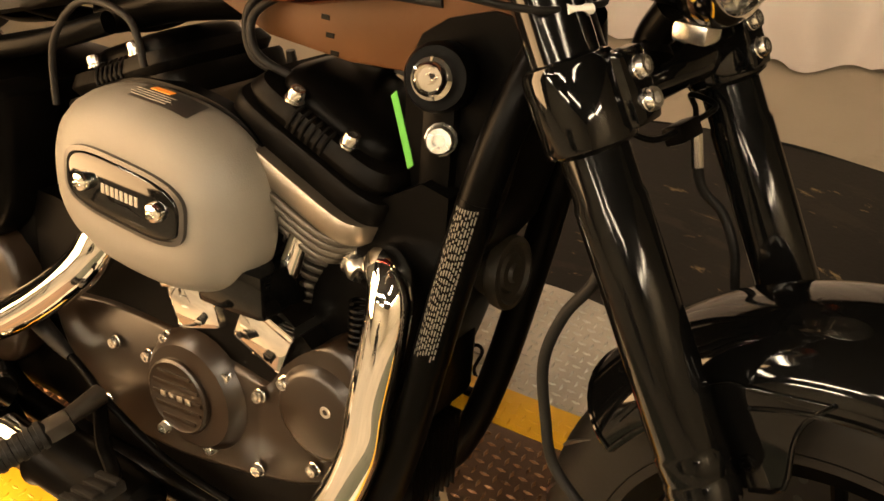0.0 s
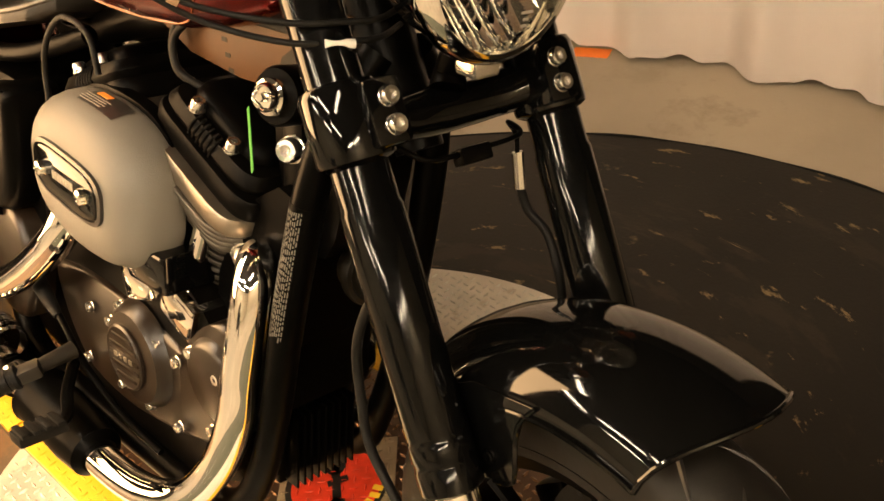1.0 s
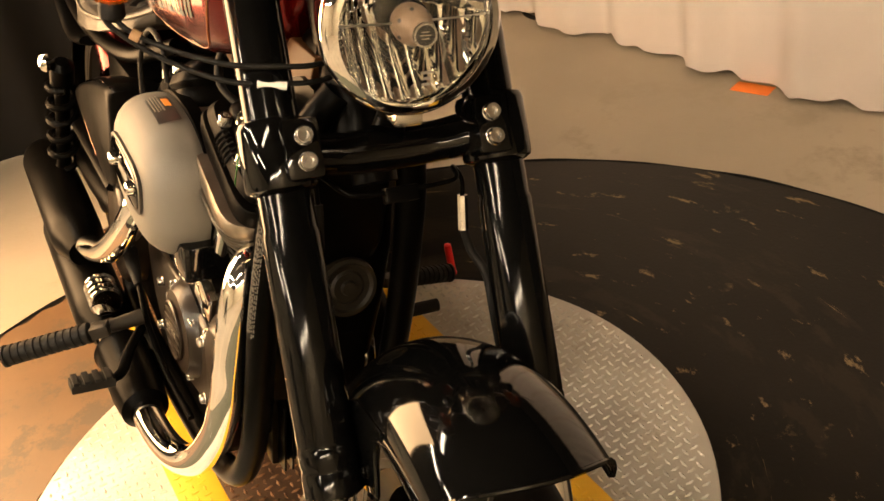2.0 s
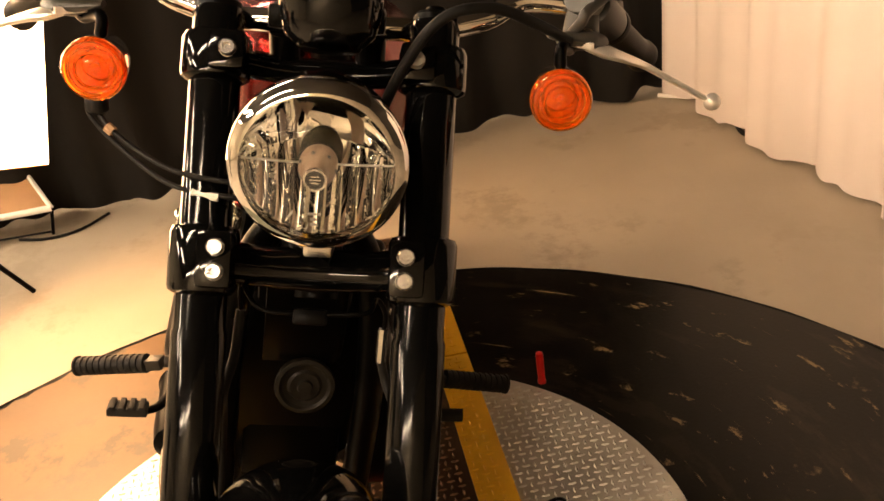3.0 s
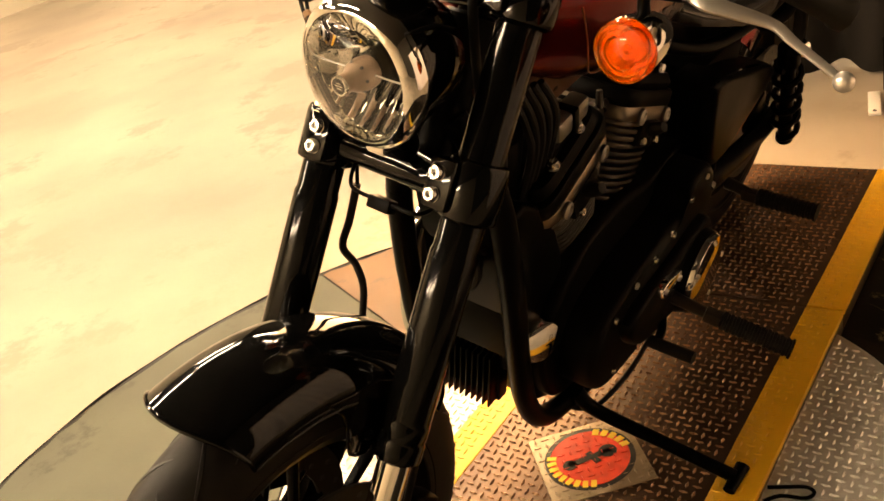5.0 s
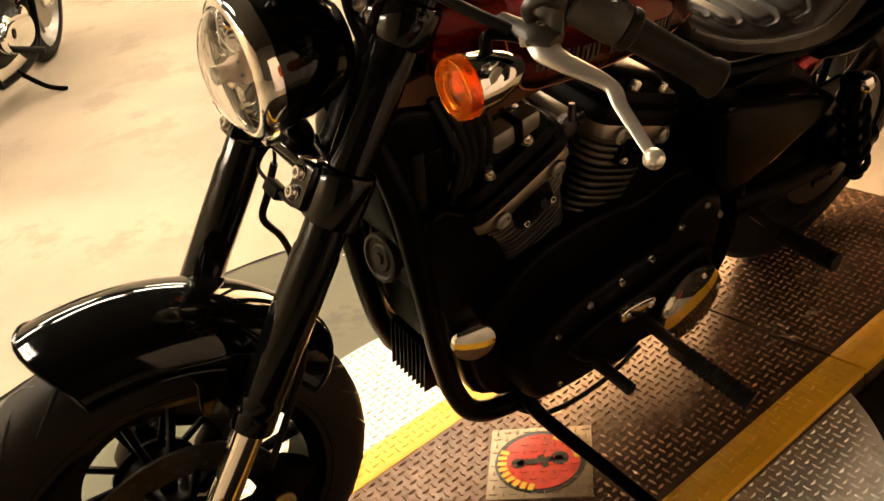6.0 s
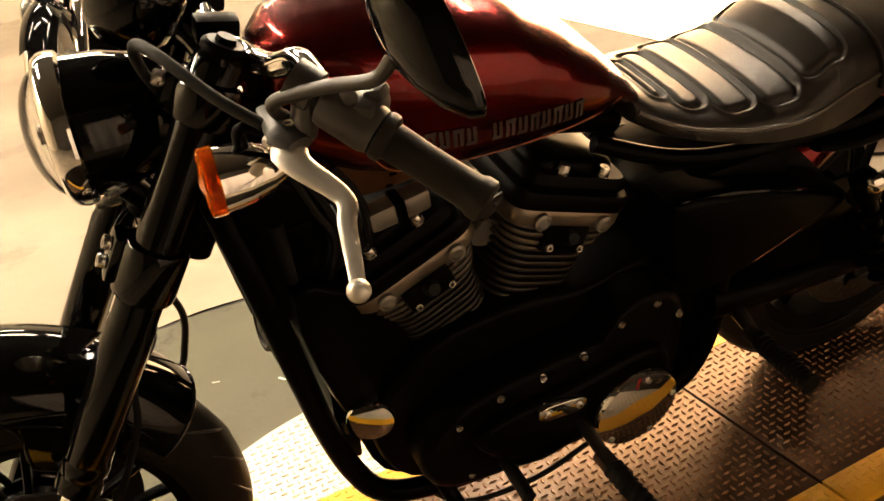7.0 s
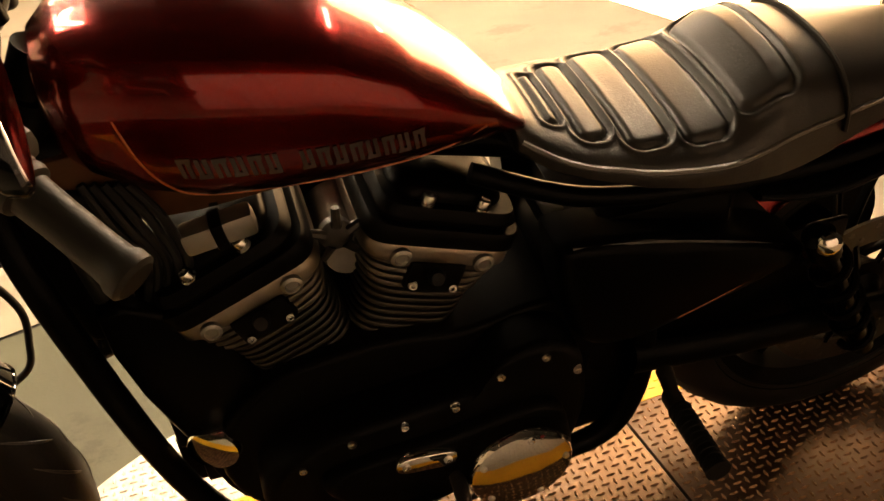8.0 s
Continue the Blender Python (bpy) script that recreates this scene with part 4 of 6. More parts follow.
tube("cable_tie", [st(0.516, -0.126, 0.8335), st(0.523, -0.100, 0.832)], 0.0040, TAPE_WHITE, moto, "white cable wrap on the fork", STEER, per=1, n=8)

# -- frame --
def mir(pts, sg):
    return [(x, y * sg, z) for x, y, z in pts]


for sg in (1, -1):
    tube("frame_downtube", mir([(0.464, 0.024, 0.80), (0.455, 0.058, 0.750), (0.441, 0.078, 0.680), (0.425, 0.086, 0.590), (0.409, 0.090, 0.500), (0.388, 0.090, 0.390), (0.360, 0.090, 0.290), (0.322, 0.096, 0.222), (0.25, 0.102, 0.192), (0.10, 0.110, 0.184), (-0.10, 0.115, 0.186), (-0.22, 0.115, 0.20), (-0.27, 0.112, 0.27), (-0.28, 0.108, 0.40), (-0.24, 0.10, 0.60)], sg), 0.0178, SATIN_BLACK, moto, "satin black frame tube", n=16)
    tube("seat_rail", mir([(-0.05, 0.06, 0.71), (-0.20, 0.10, 0.66), (-0.45, 0.115, 0.64), (-0.66, 0.115, 0.655)], sg), 0.013, SATIN_BLACK, moto, "satin black seat rail")
    tube("swingarm", mir([(-0.26, 0.115, 0.36), (-0.45, 0.125, 0.345), (-0.72, 0.125, 0.333)], sg), [0.022, 0.02, 0.018], SATIN_BLACK, moto, "black swingarm leg", flat=1.3)
tube("backbone", [(0.43, 0, 0.83), (0.25, 0, 0.79), (0.02, 0, 0.745), (-0.12, 0, 0.70)], [0.035, 0.032, 0.028, 0.024], SATIN_BLACK, moto, "black frame backbone", n=16)
lathe("steering_head", [(0.03, -0.09), (0.036, -0.085), (0.033, -0.07), (0.033, 0.07), (0.036, 0.085), (0.03, 0.09)], fk(0.62, -0.072), UPWAY, SATIN_BLACK, moto, "black steering head")
for sg in (1, -1):
    slab("neck_gusset", [(0.44, 0.83), (0.41, 0.755), (0.36, 0.735), (0.26, 0.728), (0.16, 0.735), (0.09, 0.76), (0.20, 0.80), (0.34, 0.835)], sg * 0.026, sg * 0.040, PLATE_WARM_REFLECTION, moto, "dark side plate under the tank with small slots, warm reflection in its colour", 0.003)
    for i in range(3):
        box("plate_slot", (0.010, 0.003, 0.005), (0.232 + 0.006 * i, sg * 0.0390, 0.765 - 0.016 * i), SATIN_BLACK, moto, bevel=0)

# -- engine --
CRANK = Vector((0.115, 0, 0.335))
ENG = {1: Vector((math.sin(radians(22.5)), 0, math.cos(radians(22.5)))), -1: Vector((-math.sin(radians(22.5)), 0, math.cos(radians(22.5))))}


def engine_frame(k):
    z = ENG[k]
    y = LEFT
    x = y.cross(z)
    return Matrix(((x.x, y.x, z.x, CRANK.x), (x.y, y.y, z.y, CRANK.y), (x.z, y.z, z.z, CRANK.z), (0, 0, 0, 1)))


bm = bmesh.new()
add_slab(bm, [(-0.20, 0.30), (-0.21, 0.42), (-0.15, 0.50), (-0.03, 0.485), (0.06, 0.50), (0.14, 0.50), (0.22, 0.485), (0.30, 0.42), (0.32, 0.32), (0.27, 0.22), (0.15, 0.19), (-0.05, 0.19), (-0.16, 0.22)], -0.10, 0.10, 0.012, 3)
crankcase = part("crankcase", bm, WRINKLE_BLACK, moto, "black cast crankcase")
for k in (1, -1):
    em = engine_frame(k)
    bm = bmesh.new()
    add_lathe(bm, [(0.055, 0.13), (0.060, 0.14), (0.056, 0.15), (0.056, 0.285), (0.06, 0.29)], em, 32)
    cyl = part("cylinder", bm, WRINKLE_BLACK, moto, "black finned cylinder")
    def finring(bm, d, a, b, th, power=0.62, edge=None, right=0.0):
        rings = []
        e = edge if edge else th / 4
        for (gr, dz) in ((1 - e * 0.6 / a, -th / 2), (1.0, -th / 2 + e), (1.0, th / 2 - e), (1 - e * 0.6 / a, th / 2)):
            ring = []
            for i in range(40):
                t = 2 * math.pi * i / 40
                c, s = math.cos(t), math.sin(t)
                px = a * gr * abs(c) ** power * (1 if c > 0 else -1)
                py = (b * gr if s > 0 else -(b + right) * gr) * abs(s) ** power
                ring.append(em @ Vector((px, py, d + dz)))
            rings.append(ring)
        add_loft(bm, rings)
    for i in range(8):
        bm = bmesh.new()
        finring(bm, 0.150 + 0.0125 * i, 0.068 + 0.0014 * i, 0.074 + 0.0014 * i, 0.0064, 0.5)
        part("fin", bm, FIN_BLACK, cyl)
    # head with its own fins, bright on their edges
    bm = bmesh.new()
    finring(bm, 0.275, 0.07, 0.072, 0.04)
    head = part("cylinder_head", bm, FIN_BLACK, moto, "finned cylinder head with bright machined edges")
    for i in range(4):
        bm = bmesh.new()
        finring(bm, 0.252 + 0.0125 * i, 0.082 + 0.0042 * i, 0.086 + 0.0015 * i, 0.0068, 0.42, right=0.006 + 0.004 * i)
        part("fin", bm, FIN_GREY, head)
    bm = bmesh.new()
    finring(bm, 0.306, 0.099, 0.092, 0.024, 0.32, 0.003, right=0.014)
    part("head_band", bm, HEAD_BRONZE, head, "bright machined head edge")
    # rocker box: two stepped layers with a dished lid
    bm = bmesh.new()
    finring(bm, 0.329, 0.102, 0.091, 0.028, 0.30, 0.004)
    finring(bm, 0.354, 0.094, 0.086, 0.026, 0.32, 0.012)
    rock = part("rocker_box", bm, WRINKLE_BLACK, moto, "black stepped rocker box with bright bolts")
    bm = bmesh.new()
    rings = []
    for f, h in ((1.0, 0.360), (1.0, 0.372), (0.94, 0.380), (0.78, 0.386), (0.2, 0.388)):
        rings.append([em @ Vector((0.074 * f * abs(math.cos(t)) ** 0.45 * (1 if math.cos(t) > 0 else -1), 0.066 * f * abs(math.sin(t)) ** 0.45 * (1 if math.sin(t) > 0 else -1), h)) for t in [2 * math.pi * i / 40 for i in range(40)]])
    add_loft(bm, rings)
    part("rocker_lid", bm, SATIN_BLACK, rock)
    for i in range(6):
        bm = bmesh.new()
        add_tube(bm, [em @ Vector((-0.024 + 0.0085 * i, -0.0862, 0.349)), em @ Vector((-0.024 + 0.0085 * i, -0.0835, 0.362)), em @ Vector((-0.024 + 0.0085 * i, -0.072, 0.370))], 0.0022, 8, 4)
        part("lid_rib", bm, WRINKLE_BLACK, rock)
    for sx in (-0.036, 0.036):
        for sy in (-0.072, 0.072):
            bolt(em @ Vector((sx, sy, 0.371)), ENG[k], rock, 0.0085, 0.011, ALLOY)
    # fin bolts seen between the fins
    for sx in (-0.038, 0.038):
        bolt(em @ Vector((sx * 0.7, 0.089, 0.262)), (0, 1, 0.3), head, 0.006, 0.014, ALLOY)
    # plug recess and lug on the left of the head
    bm = bmesh.new()
    add_box(bm, (0.075, 0.02, 0.045), em @ pose(0.0, 0.086, 0.275), 0.008)
    part("plug_recess", bm, WRINKLE_BLACK, head)
    lathe("spark_plug_cap", [(0.010, 0), (0.011, 0.02), (0.008, 0.035), (0, 0.036)], em @ Vector((0.0, 0.09, 0.278)), (0.1, 0.8, 0.5), RUBBER, head)
    for q in (-0.055, 0.055):
        lathe("head_lug", [(0.013, 0), (0.013, 0.006), (0.009, 0.008), (0.007, 0.005), (0, 0.005)], em @ Vector((q, 0.0925, 0.304)), (0, 1, 0), CAST, head, n=18)
    bolt(em @ Vector((0.09, -0.066, 0.262)), em.to_3x3() @ Vector((1, -0.5, 0)), head, 0.014, 0.016, ALLOY)
    # pushrod tubes
    for px in (-0.024, 0.03):
        a = em @ Vector((px, -0.080, 0.262))
        b = Vector((CRANK.x + (a.x - CRANK.x) * 0.55 + 0.03, -0.092, 0.462))
        bm = bmesh.new()
        d = (a - b)
        add_lathe(bm, [(0.017, 0), (0.017, 0.012), (0.013, 0.018), (0.0105, 0.02), (0.0105, d.length * 0.55), (0.0125, d.length * 0.57), (0.0125, d.length)], axis_matrix(b, d), 20)
        part("pushrod_tube", bm, CHROME, moto, "chrome pushrod tube")
    bm = bmesh.new()
    c = Vector((0.215 if k > 0 else 0.115, -0.088, 0.445))
    add_box(bm, (0.070, 0.045, 0.055), pose(*c, 0, 20 * k, 0), 0.007)
    add_box(bm, (0.076, 0.052, 0.010), pose(*(c + Vector((0.009 * k, 0, 0.026))), 0, 20 * k, 0), 0.003)
    part("tappet_block", bm, CHROME, moto, "chromed tappet block")
# spring coil beside the front pushrods and carburettor body between the cylinders
bm = bmesh.new()
add_tube(bm, [(0.322 + 0.011 * math.cos(a), -0.085 + 0.011 * math.sin(a), 0.455 + a * 0.0011) for a in [i * 0.5 for i in range(110)]], 0.0022, 6, 1)
part("coil_spring", bm, SATIN_BLACK, moto, "small black coil spring")
lathe("throttle_body", [(0.03, -0.08), (0.034, -0.07), (0.034, 0.0), (0.04, 0.01), (0.04, 0.09)], (0.10, -0.05, 0.60), (0, -1, 0), CAST, moto, "cast throttle body between the cylinders")
bracket = lathe("intake_bracket", [(0.010, -0.02), (0.020, -0.012), (0.021, 0.0), (0.016, 0.004), (0.008, 0.006), (0, 0.006)], (0.115, 0.05, 0.655), (0, 1, 0.1), FIN_BLACK, moto, "dark cast intake bracket between the cylinders", n=18)
for a in (20, 95, 160, 235, 300):
    d = Vector((math.cos(radians(a)), 0, math.sin(radians(a))))
    tube("bracket_arm", [Vector((0.115, 0.052, 0.655)) + d * 0.014, Vector((0.115, 0.048, 0.655)) + d * 0.040], [0.007, 0.005], FIN_BLACK, bracket, per=1, n=8)

# cam cover on the right
CAMM = Matrix.Translation((0.163, 0.035, 0.337)) @ Matrix.Rotation(radians(-6.0), 4, "Y") @ Matrix.Translation((-0.12, 0, -0.31))
# black cover, its brown reflection comes from the base colour
cam_cover = slab("cam_cover", [(-0.175, 0.345), (-0.165, 0.378), (-0.10, 0.388), (-0.03, 0.389), (0.08, 0.377), (0.15, 0.362), (0.192, 0.356), (0.222, 0.392), (0.262, 0.422), (0.292, 0.420), (0.310, 0.385), (0.304, 0.33), (0.282, 0.28), (0.235, 0.245), (0.165, 0.226), (0.08, 0.214), (0.0, 0.211), (-0.10, 0.23), (-0.15, 0.28)], -0.095, -0.142, COVER_BLACK, moto, "black cam cover with bright bolts, brown reflection in its colour", 0.014, 3, m=CAMM)
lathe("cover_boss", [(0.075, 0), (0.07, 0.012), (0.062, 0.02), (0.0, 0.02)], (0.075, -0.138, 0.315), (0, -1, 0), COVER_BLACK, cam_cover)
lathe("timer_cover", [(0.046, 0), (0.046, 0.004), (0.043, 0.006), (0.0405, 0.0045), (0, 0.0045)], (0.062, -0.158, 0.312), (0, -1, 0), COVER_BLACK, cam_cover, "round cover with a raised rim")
for i in range(5):
    z = 0.312 + 0.014 * (i - 2)
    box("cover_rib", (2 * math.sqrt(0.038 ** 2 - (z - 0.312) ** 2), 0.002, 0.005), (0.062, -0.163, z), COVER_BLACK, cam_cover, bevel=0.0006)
for q in (-0.02, -0.007, 0.006, 0.019):
    box("cover_mark", (0.008, 0.0016, 0.007), (0.062 + q, -0.1642, 0.312), STEEL, cam_cover, "worn bright raised mark", bevel=0.0004)
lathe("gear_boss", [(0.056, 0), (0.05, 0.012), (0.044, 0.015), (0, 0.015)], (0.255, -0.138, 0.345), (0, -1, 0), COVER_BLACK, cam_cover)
for x, z in ((-0.053, 0.343), (0.039, 0.374), (0.004, 0.341), (0.128, 0.350), (0.175, 0.342), (0.213, 0.370), (0.270, 0.356), (0.091, 0.248), (0.163, 0.246), (0.244, 0.276), (0.016, 0.250), (-0.084, 0.255)):
    bolt((x, -0.147, z), (0, -1, 0), cam_cover, 0.0072, 0.007, ALLOY)
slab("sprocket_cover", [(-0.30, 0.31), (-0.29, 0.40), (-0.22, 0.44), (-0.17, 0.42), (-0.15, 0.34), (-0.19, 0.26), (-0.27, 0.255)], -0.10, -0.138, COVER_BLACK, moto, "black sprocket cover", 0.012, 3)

# primary cover on the left
prim = slab("primary_cover", [(-0.175, 0.36), (-0.16, 0.46), (-0.11, 0.492), (-0.05, 0.478), (-0.02, 0.438), (0.07, 0.428), (0.15, 0.422), (0.22, 0.402), (0.268, 0.362), (0.275, 0.30), (0.245, 0.248), (0.15, 0.226), (0.03, 0.222), (-0.08, 0.222), (-0.15, 0.26)], 0.095, 0.164, WRINKLE_BLACK, moto, "black primary cover with chrome inspection covers", 0.018, 3)
for x, z in ((0.219, 0.38), (0.152, 0.405), (0.082, 0.411), (0.013, 0.421), (-0.049, 0.458), (-0.11, 0.472), (-0.155, 0.43), (0.20, 0.262), (0.10, 0.243), (0.0, 0.238)):
    bolt((x, 0.162, z), (0, 1, 0), prim, 0.006, 0.006, ALLOY)
bm = bmesh.new()
add_slab(bm, [(0.20, 0.345), (0.16, 0.375), (0.03, 0.385), (-0.10, 0.40), (-0.14, 0.35), (-0.13, 0.27), (-0.06, 0.245), (0.05, 0.262), (0.15, 0.285)], 0.15, 0.185, 0.014, 3)
part("cover_bulge", bm, WRINKLE_BLACK, prim)
lathe("derby_cover", [(0.073, -0.012), (0.074, 0.0), (0.071, 0.005), (0.05, 0.0095), (0.025, 0.011), (0, 0.0112)], (-0.062, 0.205, 0.31), (0, 1, 0.0), CHROME, prim, "round chrome derby cover", n=56)
lathe("derby_base", [(0.085, -0.04), (0.08, -0.02), (0.075, -0.005), (0, -0.005)], (-0.062, 0.205, 0.31), (0, 1, 0.0), WRINKLE_BLACK, prim, n=48)
for k in range(5):
    a = 2 * math.pi * k / 5 + 0.5
    bolt((-0.062 + 0.062 * math.cos(a), 0.2115, 0.31 + 0.062 * math.sin(a)), (0, 1, 0), prim, 0.0048, 0.003, STEEL)
bm = bmesh.new()
add_slab(bm, oval(0.063, 0.362, 0.042, 0.0155, 36, 3.2, 8), 0.182, 0.194, 0.003)
part("inspection_cover", bm, CHROME, prim, "small oval chrome inspection cover")
for dx in (-0.028, 0.028):
    bolt((0.063 + dx, 0.194, 0.362 + dx * 0.14), (0, 1, 0), prim, 0.0055, 0.003, STEEL)

# -- air cleaner --
AC = Vector((0.114, -0.13, 0.586))


def squircle(a, b, y, power, n=56):
    return [Vector((x, y, z)) for x, z in oval(AC.x, AC.z, a, b, n, power)]


bm = bmesh.new()
add_loft(bm, [squircle(0.112, 0.098, -0.102, 2.6), squircle(0.121, 0.107, -0.104, 2.6), squircle(0.122, 0.108, -0.122, 2.6), squircle(0.115, 0.102, -0.124, 2.6)])
ACM = Matrix.Translation((-0.024, 0.028, -0.009)) @ Matrix.Translation(AC) @ Matrix.Rotation(radians(1.5), 4, "Y") @ Matrix.Diagonal((1.085, 1, 0.935, 1)) @ Matrix.Translation(-AC)
air = part("air_cleaner", bm, SATIN_BLACK, moto, "grey oval air cleaner with a black insert", ACM)
bm = bmesh.new()
prof = [(0.121, 0.100, -0.120), (0.125, 0.1035, -0.124), (0.1265, 0.105, -0.135), (0.126, 0.1045, -0.150), (0.1225, 0.101, -0.165), (0.115, 0.094, -0.178), (0.106, 0.085, -0.187), (0.096, 0.074, -0.193), (0.085, 0.058, -0.197), (0.078, 0.046, -0.1975), (0.03, 0.02, -0.196)]
add_loft(bm, [squircle(a, b, y, 2.55) for a, b, y in prof])
part("cover_shell", bm, GREY_COAT, air, "matt grey powder coated cover", sharp=60)
bm = bmesh.new()
add_slab(bm, oval(0.117, 0.596, 0.072, 0.032, 44, 3.4, -3), -0.19, -0.2035, 0.003)
part("insert", bm, GLOSS_BLACK, air, "gloss black oval insert")
bm = bmesh.new()
inner, outer = oval(0.117, 0.596, 0.0735, 0.0335, 44, 3.4, -3), oval(0.117, 0.596, 0.0785, 0.0385, 44, 3.4, -3)
add_loft(bm, [[Vector((p[0], y, p[1])) for p in o] for o, y in ((inner, -0.196), (outer, -0.196), (outer, -0.2015), (inner, -0.2025))], caps=False, wrap=True)
part("insert_rim", bm, LABEL_BLACK, air)
for x, z in ((0.165, 0.596), (0.069, 0.596)):
    lathe("cover_screw", [(0.0105, 0), (0.0105, 0.004), (0.009, 0.008), (0.005, 0.0095), (0.004, 0.006), (0, 0.006)], (x, -0.2035, z), (0, -1, 0), CHROME, air, "bright chrome dome screw")
for i in range(8):
    box("insert_letter", (0.0042, 0.0012, 0.011), (0.095 + 0.0062 * i, -0.2042, 0.5965), LABEL_GREY, air, bevel=0.0003)
bm = bmesh.new()
rows = []
for i in range(9):
    u = -0.045 + 0.075 * i / 8
    row = []
    for j in range(5):
        q = 0.30 + 0.5 * j / 4
        k = q * math.pi / 2
        x = AC.x + 0.02 + u
        zz = AC.z + 0.1045 * (1 - abs((x - AC.x) / 0.1265) ** 2.55) ** (1 / 2.55)
        row.append(Vector((x, -0.134 - 0.030 * j / 4, zz - 0.0045 * (j / 4) ** 2 + 0.0022)))
    rows.append([bm.verts.new(p) for p in row])
for a, b in zip(rows, rows[1:]):
    for j in range(4):
        bm.faces.new((a[j], a[j + 1], b[j + 1], b[j]))
part("warning_sticker", bm, LABEL_BLACK, air, "black warning sticker with an orange header")
def on_sticker(y):
    return AC.z + 0.1045 - 0.0045 * ((-y - 0.134) / 0.03) ** 2 + 0.0028


box("sticker_header", (0.024, 0.009, 0.0008), (0.112, -0.1405, on_sticker(-0.1405)), LABEL_ORANGE, air, bevel=0, turn=(-4, 0, 0))
for i in range(4):
    y = -0.1485 - 0.0038 * i
    box("sticker_line", (0.050 - 0.006 * (i % 2), 0.0013, 0.0006), (0.112, y, on_sticker(y)), LABEL_GREY, air, bevel=0, turn=(-8, 0, 0))
bm = bmesh.new()
add_box(bm, (0.09, 0.068, 0.05), pose(0.195, -0.102, 0.503, 0, -4, 0), 0.007)
part("intake_scoop", bm, GLOSS_BLACK, moto, "gloss black bracket box below the air cleaner")

# -- exhaust --
tube("front_pipe", [(0.315, -0.05, 0.532), (0.343, -0.078, 0.556), (0.363, -0.097, 0.545), (0.366, -0.107, 0.505), (0.358, -0.114, 0.43), (0.353, -0.120, 0.37), (0.325, -0.130, 0.293), (0.274, -0.148, 0.226), (0.19, -0.166, 0.196), (0.05, -0.174, 0.192), (-0.15, -0.178, 0.20)], 0.0225, CHROME, moto, "bright chrome front exhaust pipe", n=24, per=10)
tube("rear_pipe", [(0.005, -0.06, 0.52), (0.015, -0.10, 0.535), (0.02, -0.135, 0.515), (-0.01, -0.15, 0.465), (-0.09, -0.158, 0.395), (-0.18, -0.166, 0.335), (-0.30, -0.175, 0.285)], 0.0235, CHROME, moto, "bright chrome rear exhaust pipe", n=24, per=10)
for sl, z in ((0, 0.188), (1, 0.265)):
    lathe("muffler", [(0.026, 0), (0.046, 0.06), (0.048, 0.09), (0.048, 0.42), (0.044, 0.44), (0.036, 0.445), (0.034, 0.42), (0, 0.42)], (-0.14 - 0.18 * sl, -0.176 - 0.006 * sl, z), (-1, 0, 0.04), SATIN_BLACK, moto, "satin black muffler")
lathe("muffler_sleeve", [(0.025, 0), (0.036, 0.01), (0.040, 0.05), (0.040, 0.16), (0.044, 0.17)], (0.10, -0.172, 0.194), (-1, -0.01, 0.04), SATIN_BLACK, moto, "satin black heat shield sleeve")
bm = bmesh.new()
for i in range(4):
    add_lathe(bm, [(0.0245, 0.0), (0.028, 0.003), (0.028, 0.006), (0.0245, 0.009)], axis_matrix((-0.16 - 0.016 * i, -0.176, 0.245 + 0.001 * i), (-1, 0, 0)), 20)
part("peg_spring", bm, CHROME, moto, "bright spring rings")

# -- foot controls --
for sg in (1, -1):
    if sg > 0:
        a, b = Vector((0.03, 0.26, 0.302)), Vector((0.012, 0.392, 0.282))
        ra, rb = Vector((-0.285, 0.20, 0.352)), Vector((-0.283, 0.325, 0.36))
    else:
        a, b = Vector((0.012, -0.215, 0.300)), Vector((-0.042, -0.349, 0.252))
        ra, rb = Vector((-0.285, -0.20, 0.352)), Vector((-0.283, -0.325, 0.36))
    for p, q in ((a, b), (ra, rb))[:2 if sg > 0 else 1]:
        way = (q - p).normalized()
        bm = bmesh.new()
        inner = Vector((p.x - 0.01, sg * 0.15, p.z + 0.004))
        add_tube(bm, [inner, p + way * 0.01], [0.013, 0.009], 10, 1)
        add_box(bm, (0.024, 0.03, 0.02), axis_matrix(p, way) @ pose(0, 0, 0, 90, 0, 0), 0.004)
        peg = part("foot_peg", bm, FIN_BLACK, moto, "rubber covered foot peg on a cast bracket")
        prof = [(0.008, 0.01)]
        L = (q - p).length
        for i in range(11):
            h = 0.016 + (L - 0.02) * i / 11
            prof += [(0.0165, h), (0.0165, h + (L - 0.02) / 22), (0.0148, h + (L - 0.02) / 22 + 0.0005), (0.0148, h + (L - 0.02) / 11 - 0.0005)]
        prof += [(0.0175, L - 0.004), (0.0175, L), (0, L)]
        bm = bmesh.new()
        add_lathe(bm, prof, axis_matrix(p, way), 20)
        part("peg_rubber", bm, RUBBER, peg, "ribbed black rubber")
bm = bmesh.new()
add_tube(bm, [(0.00, -0.15, 0.285), (0.04, -0.18, 0.27), (0.08, -0.20, 0.262), (0.10, -0.22, 0.266)], 0.0085, 10, 6, 0.7)
ped = part("brake_pedal", bm, SATIN_BLACK, moto, "black brake pedal arm with a ribbed rubber pad")
bm = bmesh.new()
add_box(bm, (0.034, 0.062, 0.014), pose(0.104, -0.246, 0.272, 0, -8, 0), 0.003)
for i in range(4):
    add_box(bm, (0.036, 0.009, 0.006), pose(0.1035, -0.224 - 0.015 * i, 0.280, 0, -8, 0), 0.0015)
part("pedal_pad", bm, RUBBER, ped, "ribbed rubber pad")
